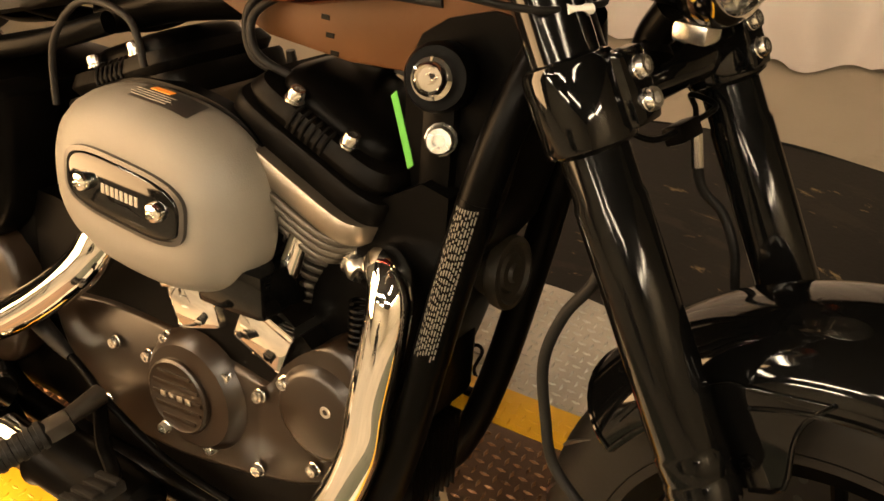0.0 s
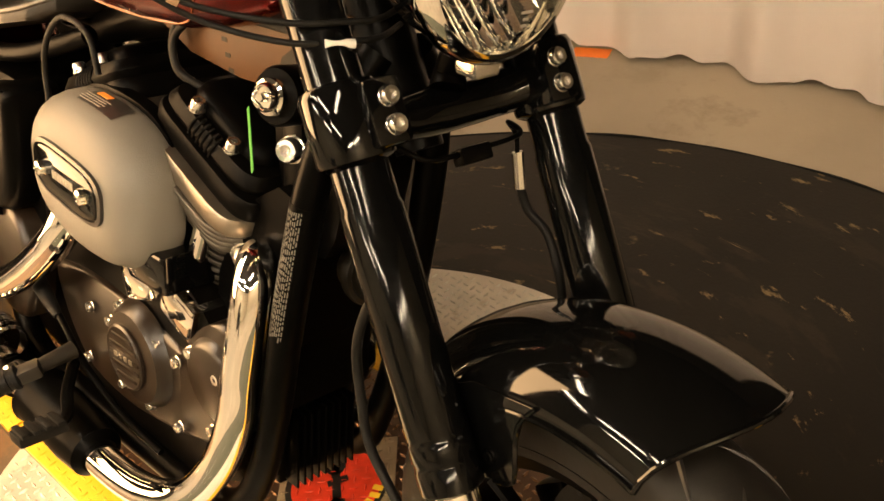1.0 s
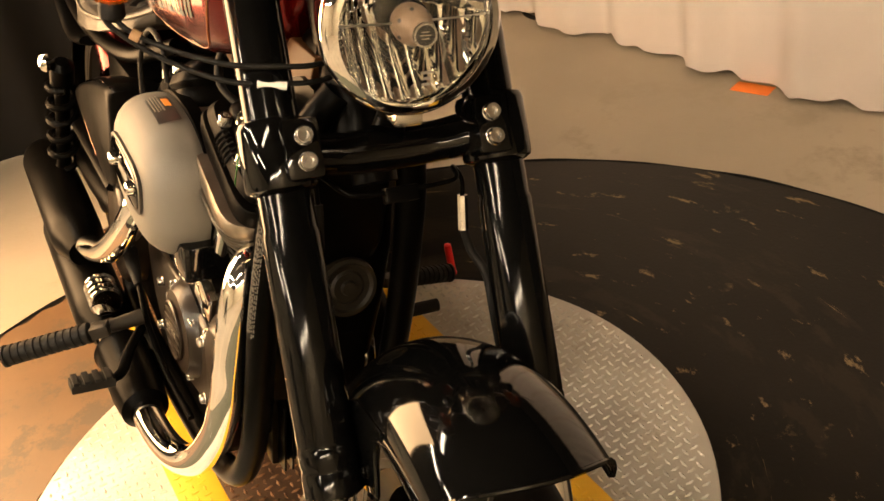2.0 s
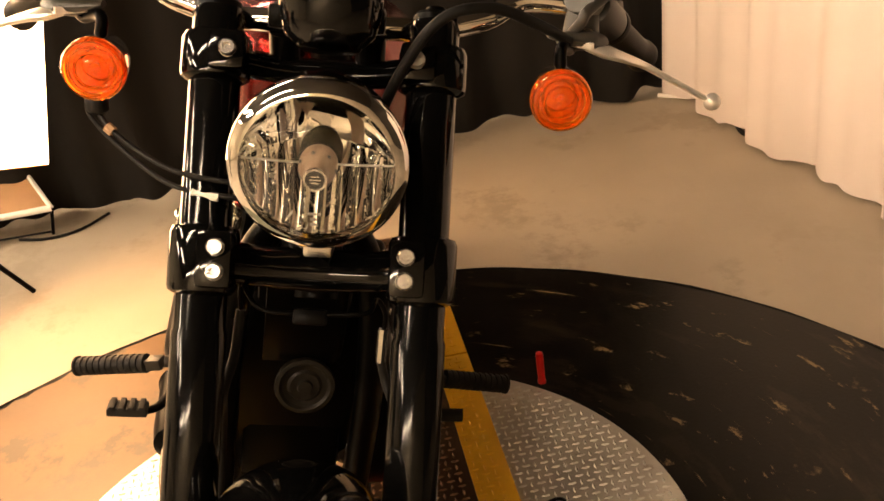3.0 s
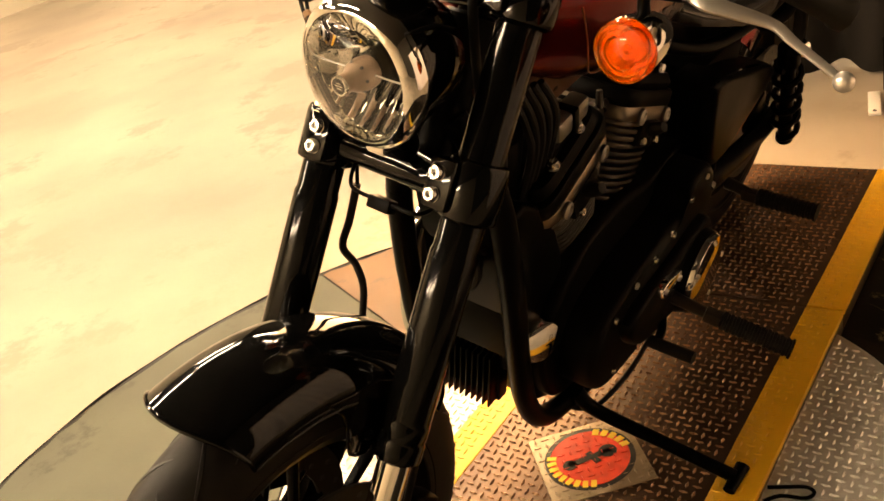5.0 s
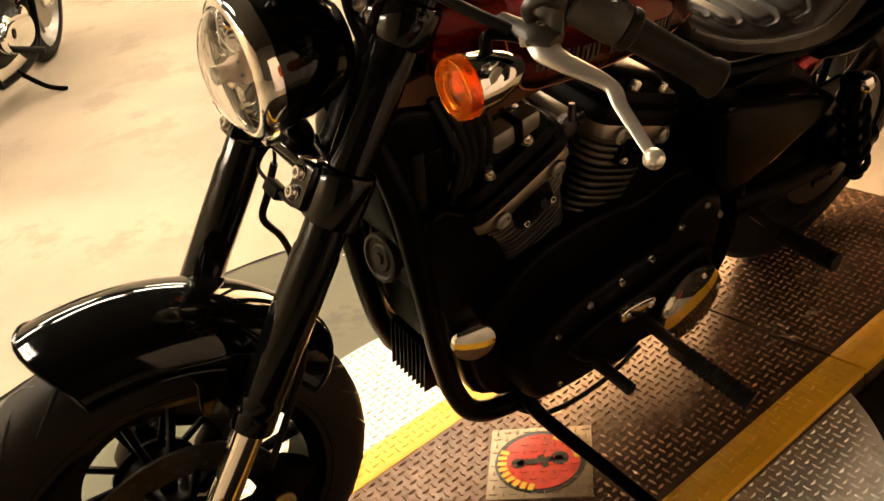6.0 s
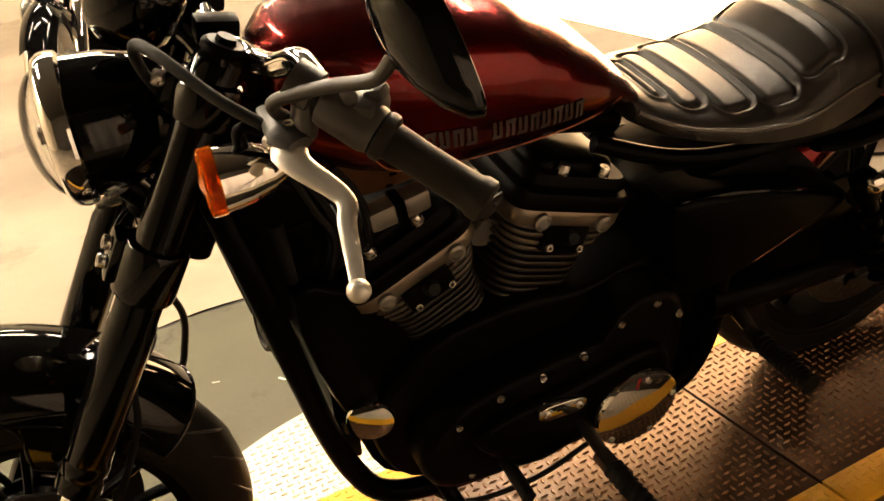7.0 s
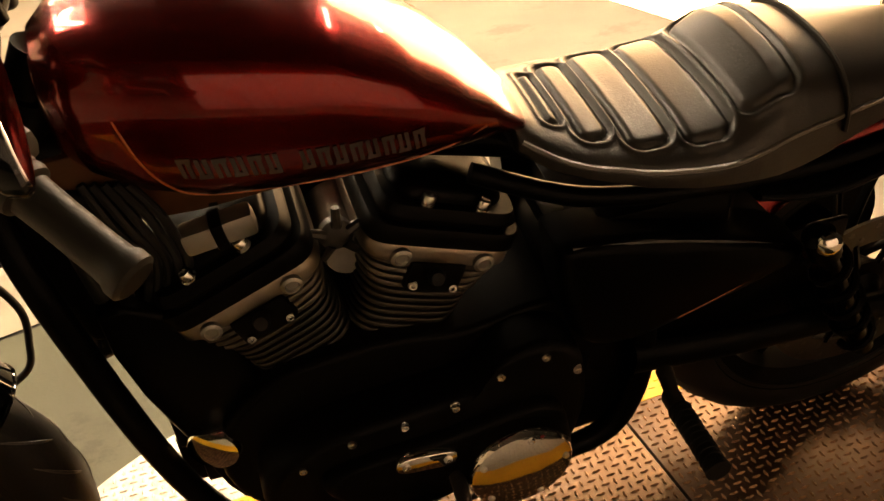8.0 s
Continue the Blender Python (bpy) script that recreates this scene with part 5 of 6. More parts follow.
tube("brake_rod", [(-0.11, -0.135, 0.345), (-0.04, -0.14, 0.315), (0.005, -0.142, 0.289), (0.09, -0.135, 0.245), (0.18, -0.125, 0.225)], 0.005, SATIN_BLACK, moto, "thin black brake rod")
tube("rod_boot", [(-0.13, -0.136, 0.352), (-0.09, -0.138, 0.335), (-0.06, -0.14, 0.325)], [0.013, 0.010, 0.006], RUBBER, moto, "black rubber boot")
bm = bmesh.new()
add_tube(bm, [(0.03, 0.175, 0.262), (0.10, 0.20, 0.29), (0.165, 0.215, 0.322)], 0.0075, 10, 6, 0.7)
shift = part("shift_lever", bm, SATIN_BLACK, moto, "black gear shift lever with a rubber peg")
tube("shift_peg", [(0.167, 0.205, 0.322), (0.171, 0.28, 0.326)], 0.0105, RUBBER, shift, per=1)
# side stand: from the frame out to the plate
foot = moto.matrix_world.inverted() @ Vector((0.160, 0.318, 0.010))
stand = tube("side_stand", [(0.225, 0.115, 0.205), (0.215, 0.15, 0.175), foot.lerp(Vector((0.215, 0.15, 0.175)), 0.5), foot], [0.015, 0.0125, 0.0115, 0.012], SATIN_BLACK, moto, "black side stand propping the motorcycle")
tube("stand_foot", [foot + Vector((0.035, 0.004, 0.0)), foot + Vector((-0.03, 0.004, 0.0))], [0.010, 0.012], SATIN_BLACK, stand, per=1, flat=0.6)
tube("stand_spring", [(0.19, 0.118, 0.195), (0.05, 0.13, 0.19), (0.0, 0.13, 0.20)], 0.007, SATIN_BLACK, moto, "black stand spring")
tube("loose_cable", [(0.26, 0.10, 0.20), (0.20, 0.14, 0.165), (0.08, 0.15, 0.160), (-0.02, 0.15, 0.19)], 0.0045, RUBBER, moto, "black cable under the engine")

# -- front of the engine --
lathe("horn", [(0.0000, -0.0300), (0.0246, -0.0280), (0.0295, -0.0120), (0.0353, -0.0080), (0.0373, 0.0000), (0.0361, 0.0050), (0.0312, 0.0060), (0.0279, 0.0020), (0.0213, 0.0010), (0.0180, 0.0040), (0.0098, 0.0040), (0.0082, 0.0080), (0.0000, 0.0080)], (0.428, 0.008, 0.548), (0.97, 0, 0.12), GRIP_RUBBER, moto, "round black horn", n=36)
lathe("oil_filter", [(0.036, 0.0), (0.038, 0.01), (0.038, 0.06), (0.034, 0.07), (0.02, 0.073), (0, 0.073)], (0.30, 0.03, 0.375), (0.35, 0.9, 0.05), CHROME, moto, "chrome oil filter on the engine front", n=32)
reg = box("regulator", (0.025, 0.10, 0.11), (0.338, -0.01, 0.30), SATIN_BLACK, moto, "black finned voltage regulator", bevel=0.004)
for i in range(9):
    box("cooling_fin", (0.03, 0.003, 0.10), (0.360, -0.05 + 0.0105 * i, 0.30), SATIN_BLACK, reg, bevel=0.0008)
for i in range(5):
    lathe("engine_plug", [(0.010, 0), (0.011, 0.01), (0.007, 0.014), (0, 0.014)], (0.325, -0.055 + 0.028 * i, 0.44 + 0.012 * (i % 2)), (1, 0, 0.2), STEEL, moto, "bright engine plug")
tube("wire_loom", [(0.40, 0.05, 0.74), (0.385, 0.045, 0.60), (0.36, 0.04, 0.45), (0.34, 0.045, 0.32)], 0.011, RUBBER, moto, "black wrapped wire loom")
tube("wire_loom", [(0.39, -0.05, 0.64), (0.362, -0.06, 0.47), (0.34, -0.065, 0.30)], 0.009, RUBBER, moto, "black wrapped wire loom")
# ignition switch with a green tag, right side under the tank
sw = lathe("ignition_switch", [(0.019, -0.01), (0.020, -0.002), (0.018, 0.004), (0.0145, 0.005), (0.0145, 0.010), (0.012, 0.014), (0.010, 0.009), (0.005, 0.009), (0.004, 0.018), (0, 0.018)], (0.386, -0.088, 0.749), (0.25, -0.95, 0.18), CHROME, moto, "chrome ignition switch with a green paper tag")
lathe("switch_housing", [(0.026, -0.06), (0.030, -0.05), (0.030, -0.012), (0.027, -0.006), (0, -0.006)], (0.386, -0.088, 0.749), (0.25, -0.95, 0.18), SATIN_BLACK, sw)
bm = bmesh.new()
add_box(bm, (0.010, 0.0008, 0.066), pose(0.367, -0.100, 0.703, -6, -38, -20), 0.0002)
part("paper_tag", bm, GREEN_TAG, sw, "bright green paper tag")
tube("spark_lead", [(0.21, -0.045, 0.70), (0.165, -0.06, 0.72), (0.16, -0.055, 0.76), (0.23, -0.045, 0.792), (0.36, -0.04, 0.80)], 0.0045, RUBBER, moto, "black ignition lead")
tube("spark_lead", [(0.20, -0.04, 0.70), (0.155, -0.055, 0.715), (0.15, -0.05, 0.765), (0.23, -0.042, 0.80), (0.36, -0.038, 0.808)], 0.0045, RUBBER, moto, "black ignition lead")
tube("lead_clip", [(0.25, -0.052, 0.785), (0.25, -0.052, 0.815)], 0.005, BRASS, moto, "tan cable clip", per=1, n=8)
tube("breather_hose", [(0.05, -0.10, 0.69), (0.03, -0.10, 0.735), (-0.04, -0.10, 0.74), (-0.085, -0.105, 0.69), (-0.09, -0.105, 0.62)], 0.004, RUBBER, moto, "black breather hose behind the air cleaner")
bolt((0.381, -0.06, 0.688), (0.4, -0.9, 0.2), moto, 0.013, 0.014, ALLOY, name="mount_bolt")
# printed label on the right frame tube
bm = bmesh.new()
add_tube(bm, [(0.4365, -0.0815, 0.655), (0.4270, -0.0855, 0.60), (0.4165, -0.0888, 0.54), (0.4070, -0.090, 0.488)], 0.0182, 16, 6)
lab = part("tube_label", bm, SATIN_BLACK, moto, "black sticker with rows of fine white print on the frame tube")
dice = random.Random(5)
for a in (-0.60, -0.45, -0.30, -0.15, 0.0, 0.15, 0.30, 0.45, 0.60):
    z = 0.650
    while z > 0.502:
        run = dice.uniform(0.0022, 0.0075)
        zm = z - run / 2
        x = float(np.interp(zm, [0.488, 0.54, 0.60, 0.655], [0.4070, 0.4165, 0.4270, 0.4365]))
        yy = float(np.interp(zm, [0.488, 0.54, 0.60, 0.655], [-0.090, -0.0888, -0.0855, -0.0815]))
        box("print_line", (0.0013, 0.0006, run), (x + 0.0181 * math.sin(a), yy - 0.0181 * math.cos(a), zm), PRINT_DIM, lab, turn=(0, 10, math.degrees(a)), bevel=0)
        z -= run + dice.uniform(0.0015, 0.003)

# -- fuel tank --
TANK = [(0.385, 0.030, 0.875, 0.925), (0.375, 0.055, 0.835, 0.955), (0.35, 0.082, 0.815, 0.975), (0.30, 0.112, 0.794, 0.990), (0.24, 0.130, 0.780, 0.992), (0.17, 0.138, 0.775, 0.982), (0.10, 0.138, 0.773, 0.962), (0.03, 0.130, 0.772, 0.918), (-0.03, 0.112, 0.768, 0.870), (-0.08, 0.088, 0.762, 0.820), (-0.115, 0.066, 0.750, 0.776), (-0.13, 0.045, 0.744, 0.758)]


def tank_at(x):
    xs = [t[0] for t in TANK][::-1]
    return [float(np.interp(x, xs, [t[k] for t in TANK][::-1])) for k in (1, 2, 3)]


def tank_ring(x, n=48, grow=0.0):
    w, zb, zt = tank_at(x)
    w, zb, zt = w + grow, zb - grow, zt + grow
    ring = []
    for i in range(n):
        a = 2 * math.pi * i / n
        c, s = math.cos(a), math.sin(a)
        y = w * abs(c) ** (0.6 if s > 0 else 0.28) * (1 if c > 0 else -1)
        low = zb + (zt - zb) * 0.56
        z = low + ((zt - low) * abs(s) ** 0.9 if s > 0 else -(low - zb) * abs(s) ** 0.9)
        y *= 1 - (0.08 if s > 0 else 0.05) * s * s
        ring.append(Vector((x, y, z)))
    return ring


bm = bmesh.new()
xs = spline([(t[0], 0, 0) for t in TANK], 4)
add_loft(bm, [tank_ring(p.x) for p in xs])
tank = part("fuel_tank", bm, RED_PAINT, moto, "deep red metallic fuel tank with dark side lettering", sharp=55)
lathe("tank_cap", [(0.034, -0.004), (0.036, 0.004), (0.033, 0.014), (0.024, 0.020), (0, 0.022)], (0.21, -0.02, 0.989), (0.08, -0.1, 1), SATIN_BLACK, tank, "black round filler cap")


def tank_side(x, z, sg, lift=0.0012):
    w, zb, zt = tank_at(x)
    low = zb + (zt - zb) * 0.56
    if z < low:
        s = -(min(1, (low - z) / (low - zb))) ** (1 / 0.9)
    else:
        s = ((z - low) / (zt - low)) ** (1 / 0.9)
    c = math.sqrt(max(0, 1 - s * s))
    y = w * c ** (0.6 if s > 0 else 0.28)
    y *= 1 - (0.08 if s > 0 else 0.05) * s * s
    return Vector((x, sg * (y + lift), z))


def LZ(x):
    """Height of the foot of the side lettering, which climbs towards the front."""
    return 0.810 + 0.022 * (x - 0.03) / 0.24


for sg in (1, -1):
    for i in range(15):
        if i == 6:
            continue
        x0 = 0.262 - 0.0168 * i
        h = 0.028
        for k, (du, zz, hh) in enumerate(((0.0, 0.0, h), (0.0075, 0.0, h))):
            bm = bmesh.new()
            col = [[bm.verts.new(tank_side(x0 - du - 0.0045 * a + 0.004 * b / 4, LZ(x0) + hh * b / 4, sg)) for b in range(5)] for a in (0, 1)]
            for b in range(4):
                bm.faces.new((col[0][b], col[1][b], col[1][b + 1], col[0][b + 1]))
            part("letter_bar", bm, LETTER_GREY, tank, "dark slanted bar of the side lettering")
        bm = bmesh.new()
        col = [[bm.verts.new(tank_side(x0 - 0.012 * a + 0.002, LZ(x0) + (0.0 if i % 2 else h - 0.006) + 0.006 * b, sg, 0.0014)) for b in (0, 1)] for a in (0, 0.5, 1)]
        for a in range(2):
            bm.faces.new((col[a][0], col[a + 1][0], col[a + 1][1], col[a][1]))
        part("letter_bar", bm, LETTER_GREY, tank)
    line = [tank_side(x, z, sg, 0.0006) for x, z in ((0.312, 0.905), (0.300, 0.86), (0.282, 0.822), (0.255, 0.795), (0.20, 0.785), (0.10, 0.783), (0.0, 0.79), (-0.06, 0.80))]
    tube("pinstripe", line, 0.0011, ORANGE_LINE, tank, "thin orange pinstripe", n=6, per=5)

# -- seat --
ST = [(-0.105, 0.074, 0.776, 0.732), (-0.14, 0.100, 0.757, 0.716), (-0.18, 0.118, 0.742, 0.706), (-0.25, 0.135, 0.734, 0.686), (-0.31, 0.142, 0.732, 0.674), (-0.355, 0.143, 0.736, 0.668), (-0.39, 0.142, 0.756, 0.664), (-0.42, 0.138, 0.778, 0.660), (-0.455, 0.132, 0.785, 0.660), (-0.49, 0.126, 0.780, 0.664), (-0.54, 0.116, 0.768, 0.676), (-0.60, 0.106, 0.753, 0.688), (-0.68, 0.096, 0.736, 0.694), (-0.74, 0.085, 0.724, 0.694)]


def seat_at(x):
    xs = [t[0] for t in ST][::-1]
    return [float(np.interp(x, xs, [t[k] for t in ST][::-1])) for k in (1, 2, 3)]


PADS = ((-0.145, -0.170, 0.058), (-0.176, -0.222, 0.088), (-0.229, -0.292, 0.110), (-0.299, -0.366, 0.118), (-0.374, -0.452, 0.108))


def pad_edge(x, y, x1, x0, hw):
    """Distance from the rounded outline of a pad; below nought inside it."""
    c = min(0.022, (x1 - x0) * 0.45)
    dx, dy = abs(x - (x0 + x1) / 2) - ((x1 - x0) / 2 - c), abs(y) - (hw - c)
    return math.hypot(max(dx, 0), max(dy, 0)) + min(max(dx, dy), 0) - c


def pad_height(x, y):
    """Rolled rims stand round each pad, with a groove inside and a low cushion within."""
    h = 0.0
    for x1, x0, hw in PADS:
        d = pad_edge(x, y, x1, x0, hw)
        rim = 0.0034 * math.exp(-((d - 0.004) / 0.0036) ** 2)
        groove = -0.0034 * math.exp(-((d + 0.004) / 0.0034) ** 2)
        cushion = 0.0040 * max(0, min(1, (-d - 0.005) / 0.008)) ** 0.6
        h += rim + groove + cushion
    return h


bm = bmesh.new()
rings = []
sx = [Vector((-0.105 - 0.0024 * i, 0, 0)) for i in range(150)] + [Vector((-0.4674 - 0.012 * i, 0, 0)) for i in range(23)]
for p in sx:
    w, zt, zb = seat_at(p.x)
    ring = []
    for i in range(110):
        q = -1 + 2 * i / 109
        ang = q * math.pi / 2
        y = w * abs(math.sin(ang)) ** 0.85 * (1 if ang > 0 else -1)
        z = zb + (zt - zb) * max(0, math.cos(ang)) ** 0.55
        ring.append(Vector((p.x, y, z + pad_height(p.x, y))))
    for i in range(10):
        q = 1 - 2 * (i + 1) / 11
        ring.append(Vector((p.x, w * 0.96 * q, zb - 0.004)))
    rings.append(ring)
add_loft(bm, rings)
seat = part("seat", bm, LEATHER, moto, "brown black leather seat with raised pads", sharp=70)
for sg in (1, -1):
    pts = []
    for x in [-0.11 - 0.035 * i for i in range(18)]:
        w, zt, zb = seat_at(x)
        ang = math.pi / 2 * 0.86
        pts.append((x, sg * (w * math.sin(ang) ** 0.85 + 0.0005), zb + (zt - zb) * math.cos(ang) ** 0.55))
    tube("seam_piping", pts, 0.0036, SEAM_LEATHER, seat, n=6, per=3)
w, zt, zb = seat_at(-0.51)
tube("seat_strap", [(-0.51, (w + 0.003) * abs(math.sin(a)) ** 0.85 * (1 if a > 0 else -1), zb + (zt - zb + 0.003) * max(0, math.cos(a)) ** 0.55) for a in [-1.5 + 0.2 * i for i in range(16)]], 0.006, LEATHER, seat, "raised leather strap", n=8, per=3, flat=0.5)

# -- rear --
fender("rear_fender", REAR, 0.372, 0.20, 48, 128, RED_PAINT, "deep red metallic rear fender", None, side=0.06)
for sg in (1, -1):
    cov = slab("side_cover", [(-0.135, 0.60), (-0.145, 0.627), (-0.25, 0.610), (-0.36, 0.575), (-0.475, 0.528), (-0.47, 0.500), (-0.30, 0.440), (-0.24, 0.428), (-0.185, 0.440), (-0.155, 0.48), (-0.142, 0.54)], sg * 0.07, sg * 0.148, SATIN_BLACK, moto, "gloss black side cover with an orange line", 0.022, 3, steps=5)
    tube("cover_line", [(-0.305, sg * 0.1455, 0.456), (-0.38, sg * 0.1460, 0.484), (-0.462, sg * 0.1440, 0.513)], 0.0024, ORANGE_LINE, cov, "thin orange line", n=6)
    tube("cover_edge", [(-0.150, sg * 0.138, 0.622), (-0.25, sg * 0.1385, 0.604), (-0.36, sg * 0.1385, 0.570), (-0.45, sg * 0.138, 0.535)], 0.0034, GLOSS_BLACK, cov, n=6)
    a, b = Vector((-0.475, sg * 0.165, 0.575)), Vector((-0.615, sg * 0.165, 0.30))
    d = (b - a).normalized()
    shock = lathe("shock_absorber", [(0.012, 0), (0.022, 0.01), (0.022, 0.05), (0.014, 0.055), (0.014, 0.28), (0.018, 0.285), (0.018, 0.30), (0, 0.305)], a, d, SATIN_BLACK, moto, "black shock absorber with a coil spring")
    bm = bmesh.new()
    u = d.cross(LEFT).normalized()
    v = d.cross(u)
    add_tube(bm, [a + d * (0.05 + 0.0035 * i) + 0.025 * (math.cos(i * 0.5) * u + math.sin(i * 0.5) * v) for i in range(64)], 0.0068, 8, 1)
    part("coil_spring", bm, SATIN_BLACK, shock)
    lathe("shock_bolt", [(0.016, 0), (0.018, 0.006), (0.014, 0.014), (0.006, 0.018), (0, 0.018)], a + Vector((0, sg * 0.022, 0)), LEFT * sg, CHROME, shock, "chrome dome bolt")
    tube("fender_strut", [(-0.40, sg * 0.125, 0.63), (-0.52, sg * 0.128, 0.615), (-0.70, sg * 0.125, 0.66), (-0.85, sg * 0.118, 0.66)], [0.018, 0.02, 0.018, 0.014], SATIN_BLACK, moto, "black fender strut", flat=0.5)
bm = bmesh.new()
add_box(bm, (0.10, 0.20, 0.15), pose(-0.245, 0.0, 0.345, 0, 8, 0), 0.02)
part("swingarm_pivot", bm, SATIN_BLACK, moto, "black casting round the swingarm pivot")
bm = bmesh.new()
add_box(bm, (0.085, 0.03, 0.055), pose(-0.565, 0.098, 0.372, 0, 25, 0), 0.01)
part("rear_caliper", bm, SATIN_BLACK, moto, "black rear brake caliper")
# black filler sheet, added so that no lit floor shows through the gap
box("rear_gap_filler", (0.30, 0.010, 0.20), (-0.44, 0.089, 0.405), SATIN_BLACK, moto, "added black sheet closing the gap ahead of the rear wheel", bevel=0.004)
box("transmission_case", (0.22, 0.20, 0.16), (-0.175, 0.0, 0.275), WRINKLE_BLACK, moto, "black transmission case", bevel=0.025)
slab("engine_front_cover", [(0.40, 0.64), (0.385, 0.50), (0.350, 0.38), (0.322, 0.27), (0.285, 0.215), (0.23, 0.22), (0.25, 0.50), (0.33, 0.62)], -0.070, 0.078, SATIN_BLACK, moto, "black cover ahead of the crankcase", 0.010, 2)
slab("neck_casting", [(0.450, 0.80), (0.455, 0.72), (0.432, 0.60), (0.395, 0.57), (0.345, 0.62), (0.330, 0.74), (0.37, 0.79)], -0.045, 0.050, SATIN_BLACK, moto, "black casting below the steering head", 0.012, 2)
# black filler blocks, added to keep the space between tubes and engine dark
box("neck_gap_filler", (0.035, 0.11, 0.15), (0.372, 0.0, 0.655), SATIN_BLACK, moto, "added black block closing the gap behind the frame tubes", bevel=0.008)
box("engine_gap_filler", (0.05, 0.13, 0.14), (0.345, 0.0, 0.43), SATIN_BLACK, moto, "added black block closing the gap before the engine", bevel=0.01)
coil = box("coil_cover", (0.085, 0.03, 0.032), (0.245, 0.062, 0.715), CAST, moto, "grey cast coil cover under the tank", bevel=0.008, turn=(0, 8, 0))
box("coil_clip", (0.014, 0.034, 0.036), (0.245, 0.063, 0.715), SATIN_BLACK, coil, bevel=0.002, turn=(0, 8, 0))
for i in range(5):
    tube("neck_wire", [(0.37 - 0.012 * i, 0.045 + 0.004 * i, 0.80), (0.35 - 0.014 * i, 0.060 + 0.003 * i, 0.745), (0.33 - 0.01 * i, 0.058, 0.69 - 0.01 * i), (0.352, 0.05, 0.60 - 0.015 * i)], 0.0055, RUBBER, moto, "black wiring beside the neck", n=8)
tube("drive_belt_guard", [(-0.22, -0.13, 0.43), (-0.45, -0.135, 0.44), (-0.66, -0.135, 0.44)], 0.02, SATIN_BLACK, moto, "black belt guard", flat=0.5)
fender("inner_fender", REAR, 0.345, 0.17, 118, 178, SATIN_BLACK, "black inner fender before the rear wheel", None, side=0.05)
box("oil_tank", (0.16, 0.17, 0.20), (-0.235, -0.02, 0.46), SATIN_BLACK, moto, "black oil tank behind the engine", bevel=0.02)
box("battery_tray", (0.22, 0.20, 0.18), (-0.28, 0.0, 0.53), SATIN_BLACK, moto, "black battery tray under the seat", bevel=0.01)


# ---- things round the turntable ----
# softbox: glowing diffuser in a dark shell on a stand
SA, SB = Vector((-1.291, -0.711, 0.306)), Vector((-0.734, -1.223, 0.540))
SU = Vector((0.14, 0.30, 1.0))
SN = (SB - SA).cross(SU).normalized()
if SN.y < 0:
    SN = -SN


def softbox():
    root = tagged(new("softbox"), "large white glowing softbox on a black stand", "softbox")
    root.location = ((SA.x + SB.x) / 2, (SA.y + SB.y) / 2, Z_FLOOR)
    inv = root.matrix_basis.inverted()
    def local(u, z, d):
        return inv @ (SA.lerp(SB, u) + SN * d + SU * z)
    z0, z1 = 0.0, 1.05
    bm = bmesh.new()
    add_loft(bm, [[local(u, z, d) for u, z in ((0, z0), (1, z0), (1, z1), (0, z1))] for d in (0.0, -0.012)])
    part("diffuser", bm, SOFTBOX_GLOW, root, "white glowing diffuser cloth", sharp=30)
    bm = bmesh.new()
    add_loft(bm, [[local(u, z, d) for u, z in ((0 - g, z0 - g), (1 + g, z0 - g), (1 + g, z1 + g), (0 - g, z1 + g))] for d, g in ((-0.014, -0.004), (-0.05, -0.006), (-0.28, -0.25))])
    part("shell", bm, CLOTH_BLACK, root, "black fabric shell")
    tube("rim_bar", [local(0, z0 - 0.004, -0.008), local(1, z0 - 0.004, -0.008)], 0.004, TAN_BOARD, root, per=1, n=8)
    def at(x, y, z):
        return inv @ Vector((x, y, z))
    apex = at(-0.995, -0.965, 0.335)
    tube("stand_pole", [apex, local(0.5, 0.02, -0.03)], 0.010, SATIN_BLACK, root, per=1, n=10)
    tube("stand_leg", [apex, at(-1.117, -1.380, Z_FLOOR + 0.008)], 0.008, SATIN_BLACK, root, per=1, n=8)
    tube("stand_leg", [apex, at(-1.193, -0.840, Z_FLOOR + 0.008)], 0.008, SATIN_BLACK, root, per=1, n=8)
    tube("stand_leg", [apex, at(-1.330, -1.215, Z_FLOOR + 0.030)], 0.008, SATIN_BLACK, root, per=1, n=8)
    tube("cross_bar", [at(-1.075, -1.235, 0.085), at(-1.325, -1.212, 0.0)], 0.007, SATIN_BLACK, root, per=1, n=8)
    bm = bmesh.new()
    bmesh.ops.create_icosphere(bm, subdivisions=3, radius=0.019, matrix=Matrix.Translation(at(-1.325, -1.235, Z_FLOOR + 0.019)))
    part("caster", bm, PAPER, root, "white caster ball")
    for i in range(6):
        c = at(-1.07 - 0.022 * i, -1.03 - 0.018 * i, 0.225 - 0.026 * i)
        r = 0.045 + 0.006 * (i % 3)
        tube("cable_coil", [c + Vector((r * 0.6 * math.cos(a) - 0.01 * math.sin(a * 2 + i), r * math.cos(a + 0.3), r * math.sin(a))) for a in [0.36 * k for k in range(19)]], 0.0042, RUBBER, root, "black coiled cable", n=6, per=2)
    box("clamp_block", (0.035, 0.03, 0.05), at(-1.16, -1.09, 0.09), CARDBOARD, root, bevel=0.006)
    return root


softbox()


